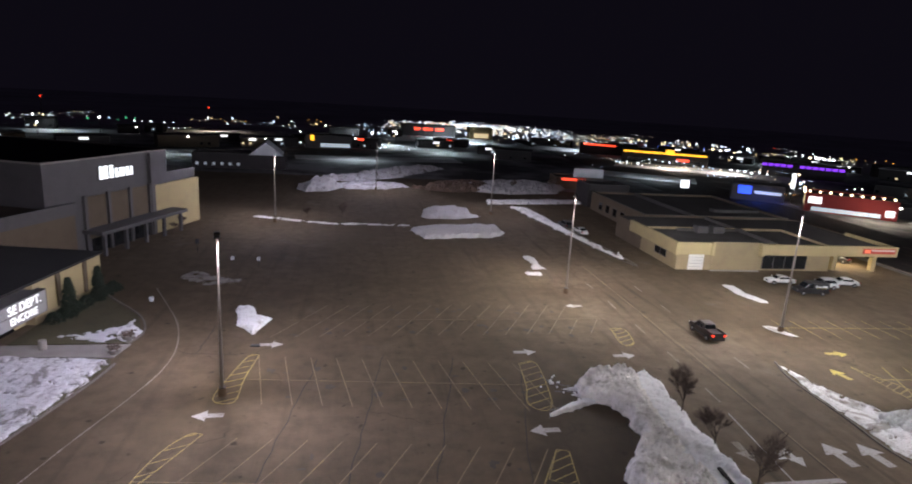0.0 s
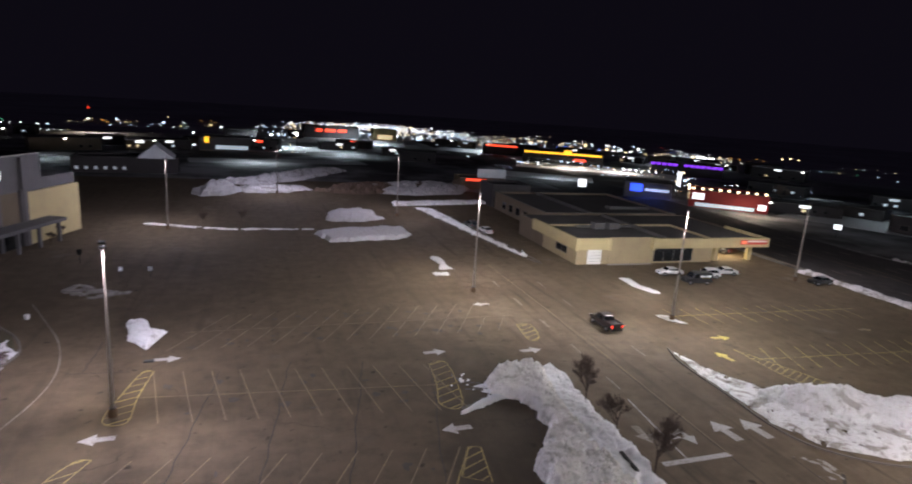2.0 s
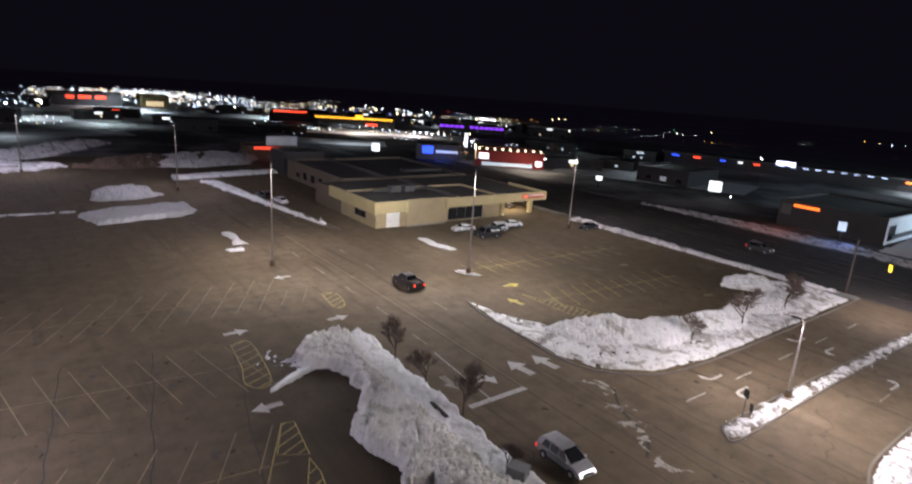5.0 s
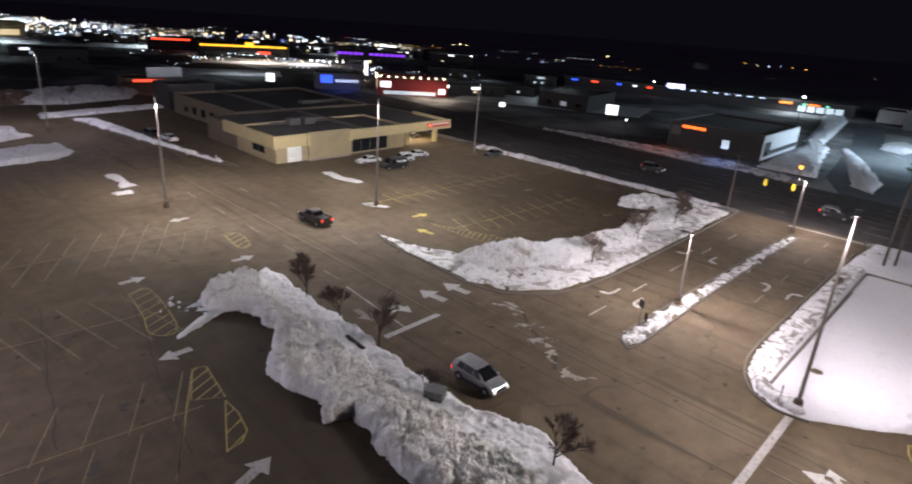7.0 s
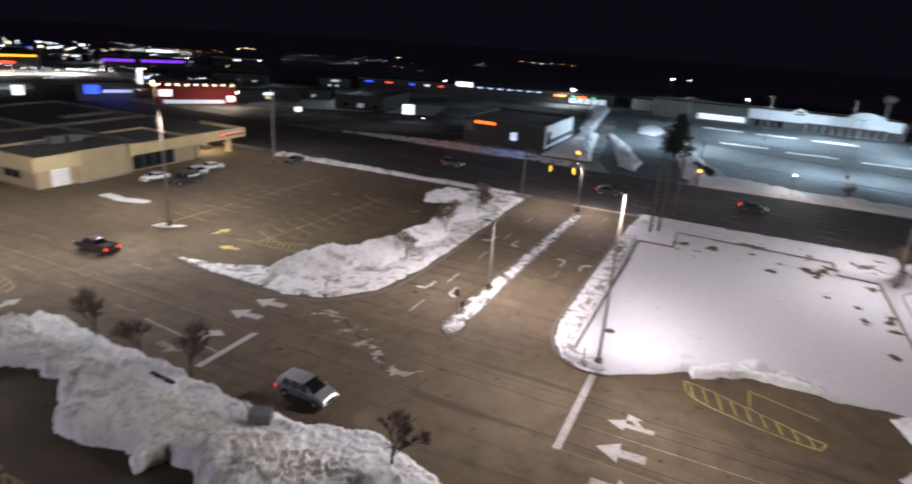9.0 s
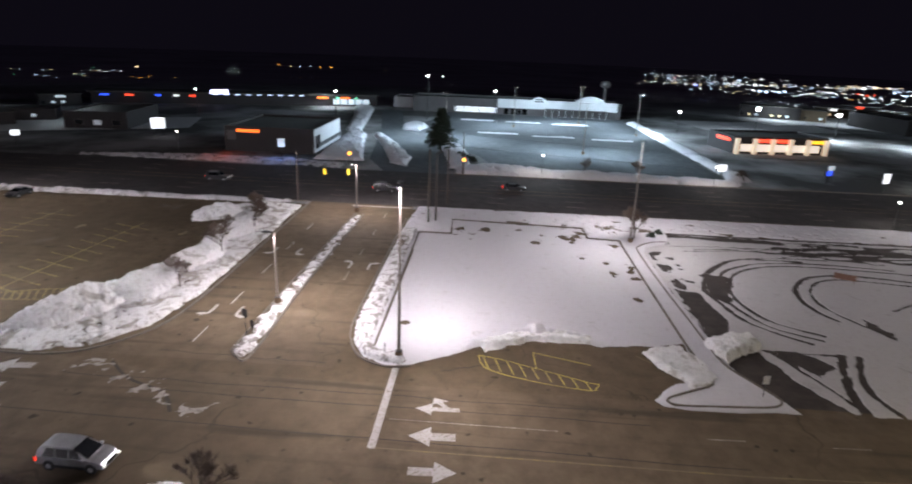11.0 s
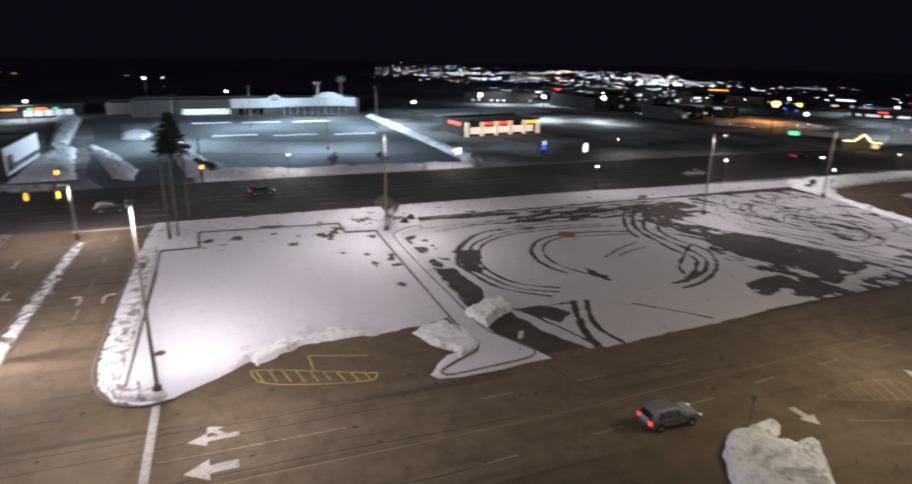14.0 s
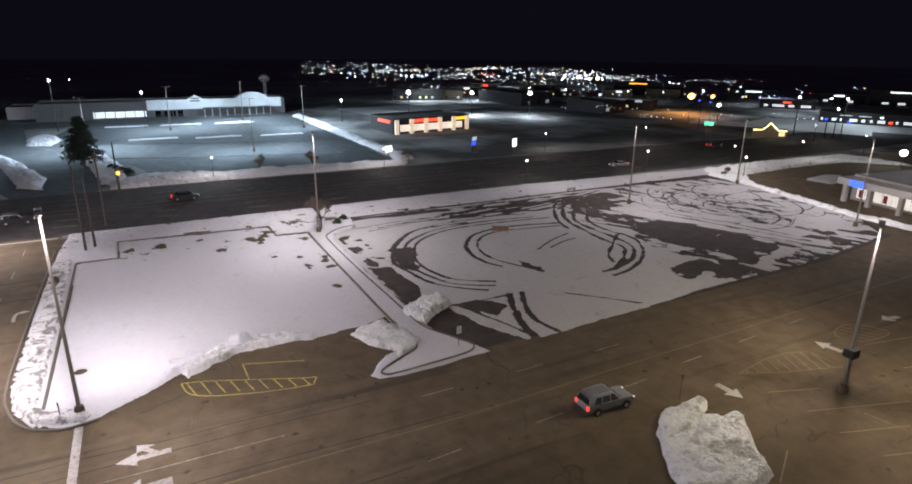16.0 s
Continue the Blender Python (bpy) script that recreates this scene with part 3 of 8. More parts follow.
def arrow(x, y, turn, kind="straight", size=3.3, material=None, label="white painted lane arrow on the asphalt"):
    """turn: degrees from +y to the left."""
    z0, z1, s, k = -0.02, 0.014, Shape(), size / 3.3
    if kind == "straight":
        shapes = [[(-0.42, -1.65), (0.42, -1.65), (0.42, 0.1), (-0.42, 0.1)], [(-1.1, 0.1), (1.1, 0.1), (0, 1.65)]]
    elif kind == "split":
        shapes = [[(-0.3, -1.65), (0.2, -1.65), (0.2, 0.5), (-0.3, 0.5)], [(-0.8, 0.4), (0.7, 0.4), (0, 1.65)], [(0.2, -0.9), (0.2, -0.4), (0.9, 0.2), (1.0, -0.25)], [(0.6, 0.4), (1.5, 0.35), (1.1, -0.75)]]
    else:
        shapes = [[(-0.42, 0.36), (-0.66, 1.5), (-1.6, 0.98)]]
        s = strip(curve([(0.0, -1.75), (0.08, -0.6), (0.06, 0.1), (-0.12, 0.62), (-0.55, 0.92)], 4), 0.34, z0, z1)
    if kind == "right":
        s.v = [(-a, b, c) for a, b, c in s.v]
        s.f = [f[::-1] for f in s.f]
        shapes = [[(-a, b) for a, b in q] for q in shapes]
    for q in shapes:
        s.prism([(a * k, b * k) for a, b in q], z0, z1 + 0.001 * shapes.index(q))
    ob = single("lane_arrow", s, material or M_WHITE, label, "road arrow", "lane arrows", kind="structure")
    ob.matrix_basis = pose(x, y, 0, 0, 0, turn)


arrow(-12.4, 50.7, 92, size=2.7)
arrow(-9.0, 66.1, -88, size=2.7)
arrow(19.7, 63.3, -88, size=2.7)
arrow(31.4, 62.0, -88, size=2.7)
arrow(31.2, 79.0, 92, size=2.5)
arrow(17.0, 46.6, 92, size=2.8)
arrow(15.0, 29.8, -70, size=3.0)
arrow(41.9, 41.2, 6, size=3.6)
arrow(45.2, 40.9, 6, size=3.6)
arrow(37.4, 41.4, 186, "split", 3.4)
arrow(33.6, 42.2, 180, size=3.0, material=M_WHITE_WORN)
arrow(58.4, 29.1, 88, "right", 2.6)
arrow(58.2, 26.0, 92, "turn", 2.6)
arrow(78.2, 29.2, 88, "right", 2.4)
arrow(78.3, 25.8, 88, "turn", 2.4)
arrow(75.2, 17.6, -90, "turn", 2.6)
arrow(75.0, 15.0, -90, "right", 2.6)
arrow(42.9, 3.1, 2, "split", 3.6)
arrow(39.2, 3.2, 2, size=3.6)
arrow(35.2, 2.8, 182, size=3.4)
arrow(31.8, -58.2, -80, size=2.6)
arrow(30.4, -42.4, 95, size=2.6)
arrow(33.0, -71, -8, size=2.6)
arrow(59.2, 61.7, -95, size=2.8, material=M_YELLOW_NEW, label="yellow painted arrow in the side lot")
arrow(55.0, 56.2, 10, size=2.8, material=M_YELLOW_NEW, label="yellow painted arrow in the side lot")
arrow(83.8, 44.8, 85, size=2.2, material=M_YELLOW, label="yellow painted arrow in the side lot")
arrow(84.5, 61.0, -95, size=2.2, material=M_YELLOW, label="yellow painted arrow in the side lot")

# melt water trickling from the heap
for a, c, w in (((22.6, 53.5), (20.2, 53.7), 0.18), ((22.2, 54.9), (20.0, 55.6), 0.14), ((21.2, 51.4), (18.6, 50.0), 0.16), ((20.4, 55.2), (19.8, 57.4), 0.14)):
    q = [(a[0] + (c[0] - a[0]) * k / 6 + rnd.uniform(-0.12, 0.12), a[1] + (c[1] - a[1]) * k / 6 + rnd.uniform(-0.12, 0.12)) for k in range(7)]
    single("melt_streak", strip(curve(q, 3), w, -0.02, 0.006), M_MELT, "thin shining streak of melt water on the asphalt", "wet ground", kind="structure")


# ---- snow ----
def smooth(v):
    v = np.clip(v, 0, 1)
    return v * v * (3 - 2 * v)


def heap(pts, height, edge, label, step=0.3, material=None, seed=1, ragged=0.8, lump=2.6, name="snow_mound", kind="", holes=0.0, clods=1.0):
    """Ploughed snow: a ragged outline, steep flanks and lumps."""
    xs, ys = [p[0] for p in pts], [p[1] for p in pts]

    def z(x, y):
        d = inside(x, y, pts) + ragged * (rough(x, y, 1.8, seed) - 0.5) * 2 + 0.35 * ragged * (blocks(x, y, 0.9, seed + 60)[0] - 0.5)
        body = smooth(d / edge) * height * (0.60 + 0.75 * rough(x, y, lump * 1.6, seed + 9))
        k = min(height, 1.5) ** 0.7 * clods
        wx, wy = x + 0.5 * rough(x, y, 0.9, seed + 40), y + 0.5 * rough(x, y, 0.9, seed + 44)
        big, gap = blocks(wx, wy, 3.1, seed + 20)
        middle, gap1 = blocks(wx, wy, 1.15, seed + 23)
        little, gap2 = blocks(wx, wy, 0.5, seed + 27)
        tiny, gap3 = blocks(wx, wy, 0.27, seed + 33)
        detail = 0.95 * big * (0.45 + 0.55 * gap) + 0.62 * middle * (0.15 + 0.85 * gap1) + 0.34 * little * gap2 + 0.16 * tiny * gap3 + 0.14 * rough(x, y, 0.34, seed + 30, 2)
        out = np.where(d > 0, body + smooth(d / 0.35) * (0.04 + k * detail * 0.62), -0.06)
        if holes:
            out = np.where(rough(x, y, 0.8, seed + 50, 4) > 0.70 - 0.2 * holes, -0.06, out)
        return out

    return relief(name, min(xs) - 1.5, max(xs) + 1.5, min(ys) - 1.5, max(ys) + 1.5, step, z, material or M_PILE, label, "snow heap", kind, smooth=height < 0.25)


heap([(22.6, 54.3), (25.2, 57.4), (29.0, 57.8), (30.2, 55.0), (28.8, 50), (28.2, 44), (27.9, 38), (28.0, 31), (27.8, 26), (28.0, 20), (27.6, 14.6), (26, 9),
      (23.5, 12), (21.6, 21.8), (22.0, 26), (23.0, 28), (22.8, 30.2), (20.8, 30.8), (22.4, 33.4), (21.4, 36.0), (21.2, 39.2), (23.0, 42.2), (25.0, 44.4), (25.6, 48), (24.6, 50.4), (22.4, 51.8)],
     0.66, 0.7, "long dirty grey-white ridge of ploughed snow beside the ring road", 0.13, seed=3, ragged=0.55, lump=2.0, clods=1.15)
heap([(28.5, 57.2), (31.6, 57.2), (32.5, 55.4), (31.8, 50), (31.2, 41.4), (30.8, 35.3), (30.5, 30.7), (30.3, 25.8), (31.2, 22.9), (32.4, 19.8), (30.6, 14.6), (28, 9), (26, 12), (27.0, 24), (27.0, 40), (27.6, 50)],
     0.13, 0.5, "flat snow-covered verge with young trees along the road", 0.14, M_VERGE_WHITE, seed=8, ragged=0.5, name="snow_cover", kind="stuff", clods=2.4)
# white snow colour also stands for lamp glints on the wet ground
for i, pts in enumerate(([(25.6, 52.2), (22.4, 52.3), (20.8, 53.3), (22.3, 53.1), (25.4, 53.2)], [(25.0, 53.3), (22.0, 53.7), (20.4, 54.1), (22.0, 54.5), (24.8, 54.6)], [(24.2, 51.4), (21.2, 50.2), (20.6, 49.6), (18.0, 48.7), (18.2, 49.5), (20.3, 50.8), (23.4, 52.4)])):
    heap(pts, 0.10, 0.3, "thin tongue of wet snow over the asphalt, whitened for its glints", 0.1, M_VERGE_WHITE, seed=25 + i, ragged=0.25, name="snow_tongue")
heap([(31.1, -38.5), (30.2, -39.7), (29.2, -38.4), (28.7, -37.2), (27.8, -38.0), (27.5, -39.2), (27.7, -40.1), (26.4, -39.6), (25.5, -38.8), (23.8, -37.3), (21.5, -36.0), (20.4, -33.6), (20.6, -30.4), (22.4, -29.0), (24.0, -29.4), (25.8, -30.3), (28.5, -32.1), (30.6, -34.6), (30.4, -36.1)], 0.40, 0.6,
     "mound of ploughed snow on the open asphalt", 0.12, M_PILE_WHITE, seed=40, ragged=0.28, lump=1.8)
for i, (pts, high, edge) in enumerate((([(50.4, 47.0), (54.7, 47.4), (59.6, 46.4), (62.4, 43.6), (61.6, 40.0), (58.5, 38.6), (54.0, 40.4), (51.4, 43.0)], 1.55, 3.2),
                                       ([(60.4, 43.6), (63.6, 43.8), (68.8, 41.8), (70.4, 38.6), (66.0, 36.2), (62.6, 35.2), (58.8, 36.6), (58.6, 39.6)], 1.15, 2.6),
                                       ([(68.4, 41.4), (74.0, 40.6), (80.4, 39.6), (81.4, 37.0), (75.0, 34.6), (69.0, 36.2)], 0.75, 1.8),
                                       ([(79.6, 40.0), (84.6, 41.4), (90.4, 41.0), (91.0, 36.6), (88.0, 34.2), (81.0, 36.2)], 0.6, 1.6),
                                       ([(89.6, 46.4), (94.0, 48.0), (98.8, 46.8), (99.6, 43.0), (97.2, 40.4), (92.4, 41.4)], 0.9, 2.2))):
    heap(pts, high, edge, "hill of ploughed snow on the kerbed verge", 0.16, M_PILE_WHITE, seed=60 + 5 * i, lump=2.6, ragged=0.7, clods=0.75)
heap([(49.2, 59.2), (48.3, 53), (48.0, 46.5), (47.7, 41.4), (49.2, 37.0), (54, 33.4), (61.5, 32.2), (78, 32.2), (103, 32.6), (104.5, 40), (101, 44), (97, 43.4), (90, 40), (70, 41), (60, 44.5), (53.4, 46.8), (50.6, 52.5)],
     0.16, 0.8, "thin trodden snow cover on the kerbed verge", 0.16, M_VERGE_MID, seed=70, ragged=0.3, name="snow_cover", kind="stuff", holes=0.25, clods=0.45)
heap([(11.5, 126.8), (19, 130.6), (31, 131.0), (32, 124), (28, 120.4), (14, 118.6)], 0.45, 0.8, "low wide heap of ploughed snow far out on the lot", 0.4, M_TRACKED, seed=80)
heap([(15.6, 141), (17.6, 150), (25.2, 153.6), (29.4, 142), (24, 139), (17, 138.6)], 0.8, 3, "pointed heap of ploughed snow far out on the lot", 0.4, M_TRACKED, seed=90)
heap([(-16.5, 177), (-12, 190), (-7, 191), (-3.4, 181), (-8, 173), (-14, 171.6)], 2.4, 6, "tall cone of ploughed snow by the lot's end", 0.5, M_TRACKED, seed=100)
heap([(27, 184), (34, 198), (58, 206), (70, 196), (62, 182), (46, 178)], 0.9, 4, "broad snow bank at the lot's end", 0.6, M_TRACKED, seed=110)
heap([(-14, 196), (-2, 204), (20, 232), (34, 236), (14, 206), (0, 194)], 1.2, 4, "snow along the lot's rear edge", 0.7, M_VERGE, seed=120, name="snow_cover", kind="stuff")
heap([(-14.8, 77.4), (-12.6, 78.4), (-12.0, 75.2), (-9.8, 74.2), (-11.4, 68.8), (-13.8, 72)], 0.3, 0.6, "small snow heap on the bare lot", 0.2, M_PILE_WHITE, seed=130, ragged=0.3)
heap([(30.6, 106.2), (32.6, 106), (32.6, 99), (33.2, 97.4), (30.4, 97.6), (31.2, 101)], 0.12, 0.6, "small heap of left-over snow by the ring road", 0.15, M_TRACKED, seed=140, ragged=0.3)
heap([(28.2, 95.6), (31.4, 95.2), (31, 93.8), (28.6, 94)], 0.2, 0.8, "small patch of left-over snow", 0.15, M_TRACKED, seed=141, ragged=0.2)
heap([(61.2, 89.4), (62.6, 88.2), (62.4, 84.6), (63.4, 80.4), (62.0, 80.6), (60.6, 85)], 0.15, 0.6, "strip of left-over snow in the side lot", 0.18, M_TRACKED, seed=150, ragged=0.35)
heap([(55.4, 71.2), (57.2, 70.2), (58.2, 67.2), (57.2, 67.4), (56.0, 69)], 0.08, 0.4, "snow round the lamp's foot", 0.2, M_PILE_WHITE, seed=155, ragged=0.25)
heap([(-25.4, 91), (-21.2, 87.6), (-16.6, 88.6), (-16.4, 90.4), (-21, 92), (-24.8, 95.4)], 0.05, 0.8, "thin snow on a planted island", 0.3, M_ICE, seed=160, ragged=0.9, name="snow_cover", kind="stuff", holes=0.7, clods=0.3)
heap([(40.8, 157), (45.9, 124.2), (49.5, 104.8), (50.5, 104.9), (47.6, 124.6), (46.4, 140), (45, 153.5)], 0.3, 0.6, "snow on the long kerbed island", 0.35, M_PILE_WHITE, seed=170, ragged=0.5)
heap([(-22, 137.4), (-6, 131.4), (12, 131.2), (12, 130.0), (-6, 129.8), (-22, 135.6)], 0.08, 0.5, "narrow line of snow along a kerb", 0.3, M_PILE_WHITE, seed=180, ragged=0.5, name="snow_cover", kind="stuff", holes=0.7)
heap([(36, 160), (72, 166), (72, 171), (36, 165.5)], 0.3, 0.8, "snow strip along the access road", 0.5, M_PILE_WHITE, seed=185, ragged=0.5, name="snow_cover", kind="stuff")
heap([(-8, 186), (-2, 178.6), (6, 179), (16, 186), (14, 192), (2, 196)], 0.25, 1, "thin snow at the lot's far end", 0.6, M_VERGE, seed=190, ragged=1.5, name="snow_cover", kind="stuff")
heap([(49.0, 22.3), (50.2, 23.3), (67, 23.1), (98.4, 22.2), (98.8, 21.0), (67, 21.5), (50.2, 21.3)], 0.10, 0.4, "crusted dirty snow on the street's median", 0.11, M_CRUST, seed=200, ragged=0.75, name="snow_cover", kind="stuff", holes=0.5, clods=0.55)
heap([(-27, 47), (-25.2, 54.8), (-24, 61.3), (-24.6, 62.6), (-36, 63.4), (-44, 50), (-40, 36), (-30, 36)], 0.14, 0.5, "patchy snow on the theatre's lawn", 0.15, M_VERGE, seed=210, ragged=0.4, name="snow_cover", kind="stuff", holes=0.2)
heap([(-33.2, 68.6), (-30, 67.2), (-24.2, 66.8), (-23.9, 70), (-25.8, 73.6), (-27, 71.2), (-30, 69.6)], 0.12, 0.4, "patchy snow beside the theatre's path", 0.16, M_SNOW, seed=220, ragged=0.5, name="snow_cover", kind="stuff", holes=0.6)
heap([(105.6, 34), (105.4, 60), (105.2, 90), (102.4, 90), (103.2, 60), (103.6, 40)], 0.25, 0.5, "snow strip between lot and highway", 0.35, M_VERGE, seed=230, ragged=0.6, name="snow_cover", kind="stuff")

heap([(137.6, 34), (137.6, 96), (139.5, 98), (142.5, 84), (144, 74), (145, 46), (142, 34)], 0.16, 0.6, "patchy snow along the far side of the highway", 0.35, M_VERGE, seed=240, ragged=1.2, name="snow_cover", kind="stuff", holes=0.7)
heap([(17, 184), (24, 190), (34, 198), (44, 194), (41, 183), (28, 178)], 1.3, 4, "low mound of bare brown soil at the lot's end", 0.5, M_SOIL, seed=250, ragged=0.8, name="soil_mound")


def residue(x, y):
    d = np.minimum(to_segment(x, y, 46.4, 34.6, 44.8, 30.5), np.minimum(to_segment(x, y, 44.6, 29.5, 41.6, 25.4), to_segment(x, y, 41.8, 26.6, 40.2, 22.2)))
    n = rough(x, y, 1.3, 601, 5)
    return np.where((n > 0.53 + 0.10 * d) & (grain(x + y * 0.5, y * 0.5, 0.35, 604) > 0.35), 0.012, -0.06)


relief("snow_cover", 37, 50, 19, 38, 0.09, residue, M_ICE, "thin crust of trodden ice on the crossing", kind="stuff")
part("tar_seam", strip(curve([(47.0, 33), (44.4, 30), (42.6, 26), (40, 24)]), 0.3, -0.02, 0.010), M_TAR, seams)


def plain_field(x, y):
    d = inside(x, y, [(49.6, 6.4), (49.3, 8.6), (50.6, 10.8), (53.5, 12.4), (58.5, 13.15), (75, 13.2), (98, 12.9), (106, 12.2), (106.3, -20), (106.5, -70), (103.4, -118), (102, -165), (99, -165), (98, -116), (97.8, -66), (97.6, -29.6), (92.6, -28.6), (91.8, -25.8), (90.6, -23.4),
                      (90.6, -20.9), (67, -21.0), (57.6, -21.1), (56.4, -17.6), (55.6, -12), (57.2, -8.5), (57.0, -5.0), (53.8, 0.2)])
    d = d + np.where((x < 60) & (y < 4) & (y > -18), 0.7, 0.08) * (rough(x, y, 2.0, 301) - 0.5) * 2
    depth = 0.05 + 0.04 * rough(x, y, 3, 302) + 0.015 * grain(x, y, 0.5, 303)
    # kerbed verges stand higher than the lot
    lot = inside(x, y, [(52.0, 10.2), (90.6, 10.4), (90.8, 5.4), (98.6, 5.6), (97.4, -15.9), (92.0, -16.0), (91.6, -21.8), (40, -22.0), (40, 8)])
    verge = smooth(-lot / 0.25 + 0.5)
    depth = depth + 0.13 * verge * (0.55 + 0.9 * grain(x, y, 0.9, 304))
    # bare rims along the verge kerb and scattered patches
    rim = np.abs(lot) < 0.26 * rough(x, y, 4, 305)
    bank = np.exp(-((to_segment(x, y, 54.4, 0.2, 57.0, -5.4) / 1.3) ** 2)) + np.exp(-((to_segment(x, y, 57.2, -5.4, 56.6, -11.5) / 1.1) ** 2))
    slabs, gap = blocks(x + 0.4 * rough(x, y, 0.8, 314), y, 0.8, 313)
    depth = depth + bank * (0.15 + 0.45 * rough(x, y, 1.3, 306) + 0.45 * slabs * gap)
    patch = (rough(x, y, 2.2, 307, 5) > 0.62) & ((to_segment(x, y, 92, 2, 94, -19) < 3.5) | (to_segment(x, y, 99, 12, 97, -70) < 1.2))
    patch |= (verge > 0.5) & (rough(x, y, 0.5, 311, 3) > np.where((d < 1.6) & (x < 75) & (y > 5), 0.57, 0.69)) & (lot < -0.3)
    patch |= (x > 98) & (rough(x * 0.6, y * 0.4, 0.6, 312, 4) > 0.68)
    # dark wet hollows beside the walk, dead grass showing on the verge
    melt = rough(x, y, 0.9, 316, 4)
    for px, py, sx, sy in ((77.2, -17.2, 1.3, 0.75), (75.6, -19.9, 0.9, 0.7), (77.8, -19.6, 0.6, 0.5), (79.6, -20.0, 1.1, 0.5), (80.9, -17.0, 0.7, 0.4), (82.6, -14.0, 0.8, 0.6), (68.6, -18.6, 0.7, 0.6), (89.4, -19.6, 1.2, 0.9), (89.9, -13.2, 0.9, 0.6), (88.6, -7.6, 0.8, 0.9)):
        patch |= np.hypot((x - px) / sx, (y - py) / sy) + 2.2 * (melt - 0.5) < 0.9
    patch |= np.minimum(inside(x, y, [(98.7, -16.7), (100.4, -18.5), (99.4, -22.2), (100.4, -25.4), (97.9, -29.0), (94.6, -27.6), (94.0, -23.3), (95.2, -19.5)]), 1.0) + 7 * (rough(x, y, 0.45, 317, 4) - 0.52) > 0.75
    manhole = np.hypot(x - 58.5, y - 8.0) < 0.6
    return np.where((d > 0) & ~rim & ~patch & ~manhole, depth * smooth(d / 0.4 + 0.2), -0.06)


relief("snow_cover", 49, 107.5, -166, 13.5, 0.22, plain_field, M_SNOW, "smooth thin snow over the empty corner lot and verges", kind="stuff")

trails = []


def trail(width, *pts):
    """A tyre track worn through the snow."""
    trails.append((width, curve(list(pts), 4)))


trail(0.42, (79.6, -60.1), (81.1, -53), (81.2, -48.1), (79.5, -43.5), (75.2, -40.2), (71.1, -39.1), (67.7, -39.5), (65.7, -40.6))
trail(0.30, (78.2, -59.2), (79.2, -53.1), (79.6, -47.8), (78.0, -44.2), (74.7, -41.8), (71.0, -40.9), (67.8, -41.4), (64.6, -42.9))
trail(0.34, (83.1, -60.3), (84.0, -51.9), (84.1, -43.3), (82.9, -38.7), (80.0, -34.5), (75.5, -31.9), (70.9, -30.9), (66.4, -31.6), (63.7, -33.2), (61.4, -36.9))
trail(0.34, (84.6, -58), (85.6, -50), (85.3, -43), (84.0, -38.0), (80.8, -33.4), (76, -30.6), (71, -29.6), (66.8, -30.2), (62.8, -32.0), (60.2, -36.1))
trail(0.40, (86.4, -46), (86.0, -37.4), (82.4, -32.9), (78.0, -29.8), (72.9, -28.0), (69.2, -28.5), (64.5, -29.5), (61.3, -32.0), (59.3, -34.5))
trail(0.30, (87.6, -50), (87.4, -42), (85.6, -36), (81.6, -31.8), (78.6, -29.6))
trail(0.24, (69.6, -49.1), (72.3, -53.4), (74.1, -57.8))
trail(0.20, (69.4, -51.1), (71.0, -54.6), (71.6, -57.3))
trail(0.42, (92, -76), (92.4, -71), (90.6, -67.4), (87.0, -64.4), (81.2, -60.9), (76.4, -59.5))
trail(0.50, (93, -78), (91.0, -71), (88.4, -67.5), (83.8, -64.0), (79.1, -61.9), (73.6, -61.2), (69.0, -60.8), (65.0, -61.1), (61.5, -58.1), (59.1, -55.0), (58.1, -51.9))
trail(0.50, (90, -76), (87.6, -71), (84.5, -66.9), (79.5, -63.4), (73.5, -62.9), (69.2, -63.2), (64.4, -62.4), (60.6, -58.8), (58.2, -53.6))
trail(0.42, (86, -76), (83.6, -70), (79, -65.6), (73.5, -64.6), (68.1, -65.6), (63.5, -63.4), (60.3, -60.4), (58.4, -57.6), (57.0, -54.6), (56.5, -52.0))
trail(0.36, (70.2, -64.4), (66.4, -60.2), (63.4, -57.0), (60.6, -55.4))
trail(0.36, (57.0, -29.0), (56.9, -32.9), (56.9, -36.6))
trail(0.55, (56.9, -36.3), (52.9, -34.6), (49.6, -33.4), (46.6, -33.0))
trail(0.40, (56.8, -38.1), (53.4, -36.3), (49.9, -35.3), (46.4, -35.8))
trail(0.30, (56.9, -29.4), (52.5, -31.0), (47.0, -32.9))
trail(0.22, (54.5, -42.7), (51.6, -45.6), (48.2, -49.0))
trail(0.16, (53.8, -43.4), (51.0, -46.2), (48.2, -48.6))
spin = random.Random(11)
for i in range(30):
    cx, cy, a, r = spin.uniform(70, 84), spin.uniform(-106, -92), spin.uniform(0, 6.3), spin.uniform(4, 13)
    way = spin.choice((-1, 1)) * spin.uniform(1.4, 3.8)
    trail(spin.uniform(0.10, 0.24), *[((cx + r * math.cos(a + way * k / 7) * 1.2), cy + r * math.sin(a + way * k / 7)) for k in range(8)])
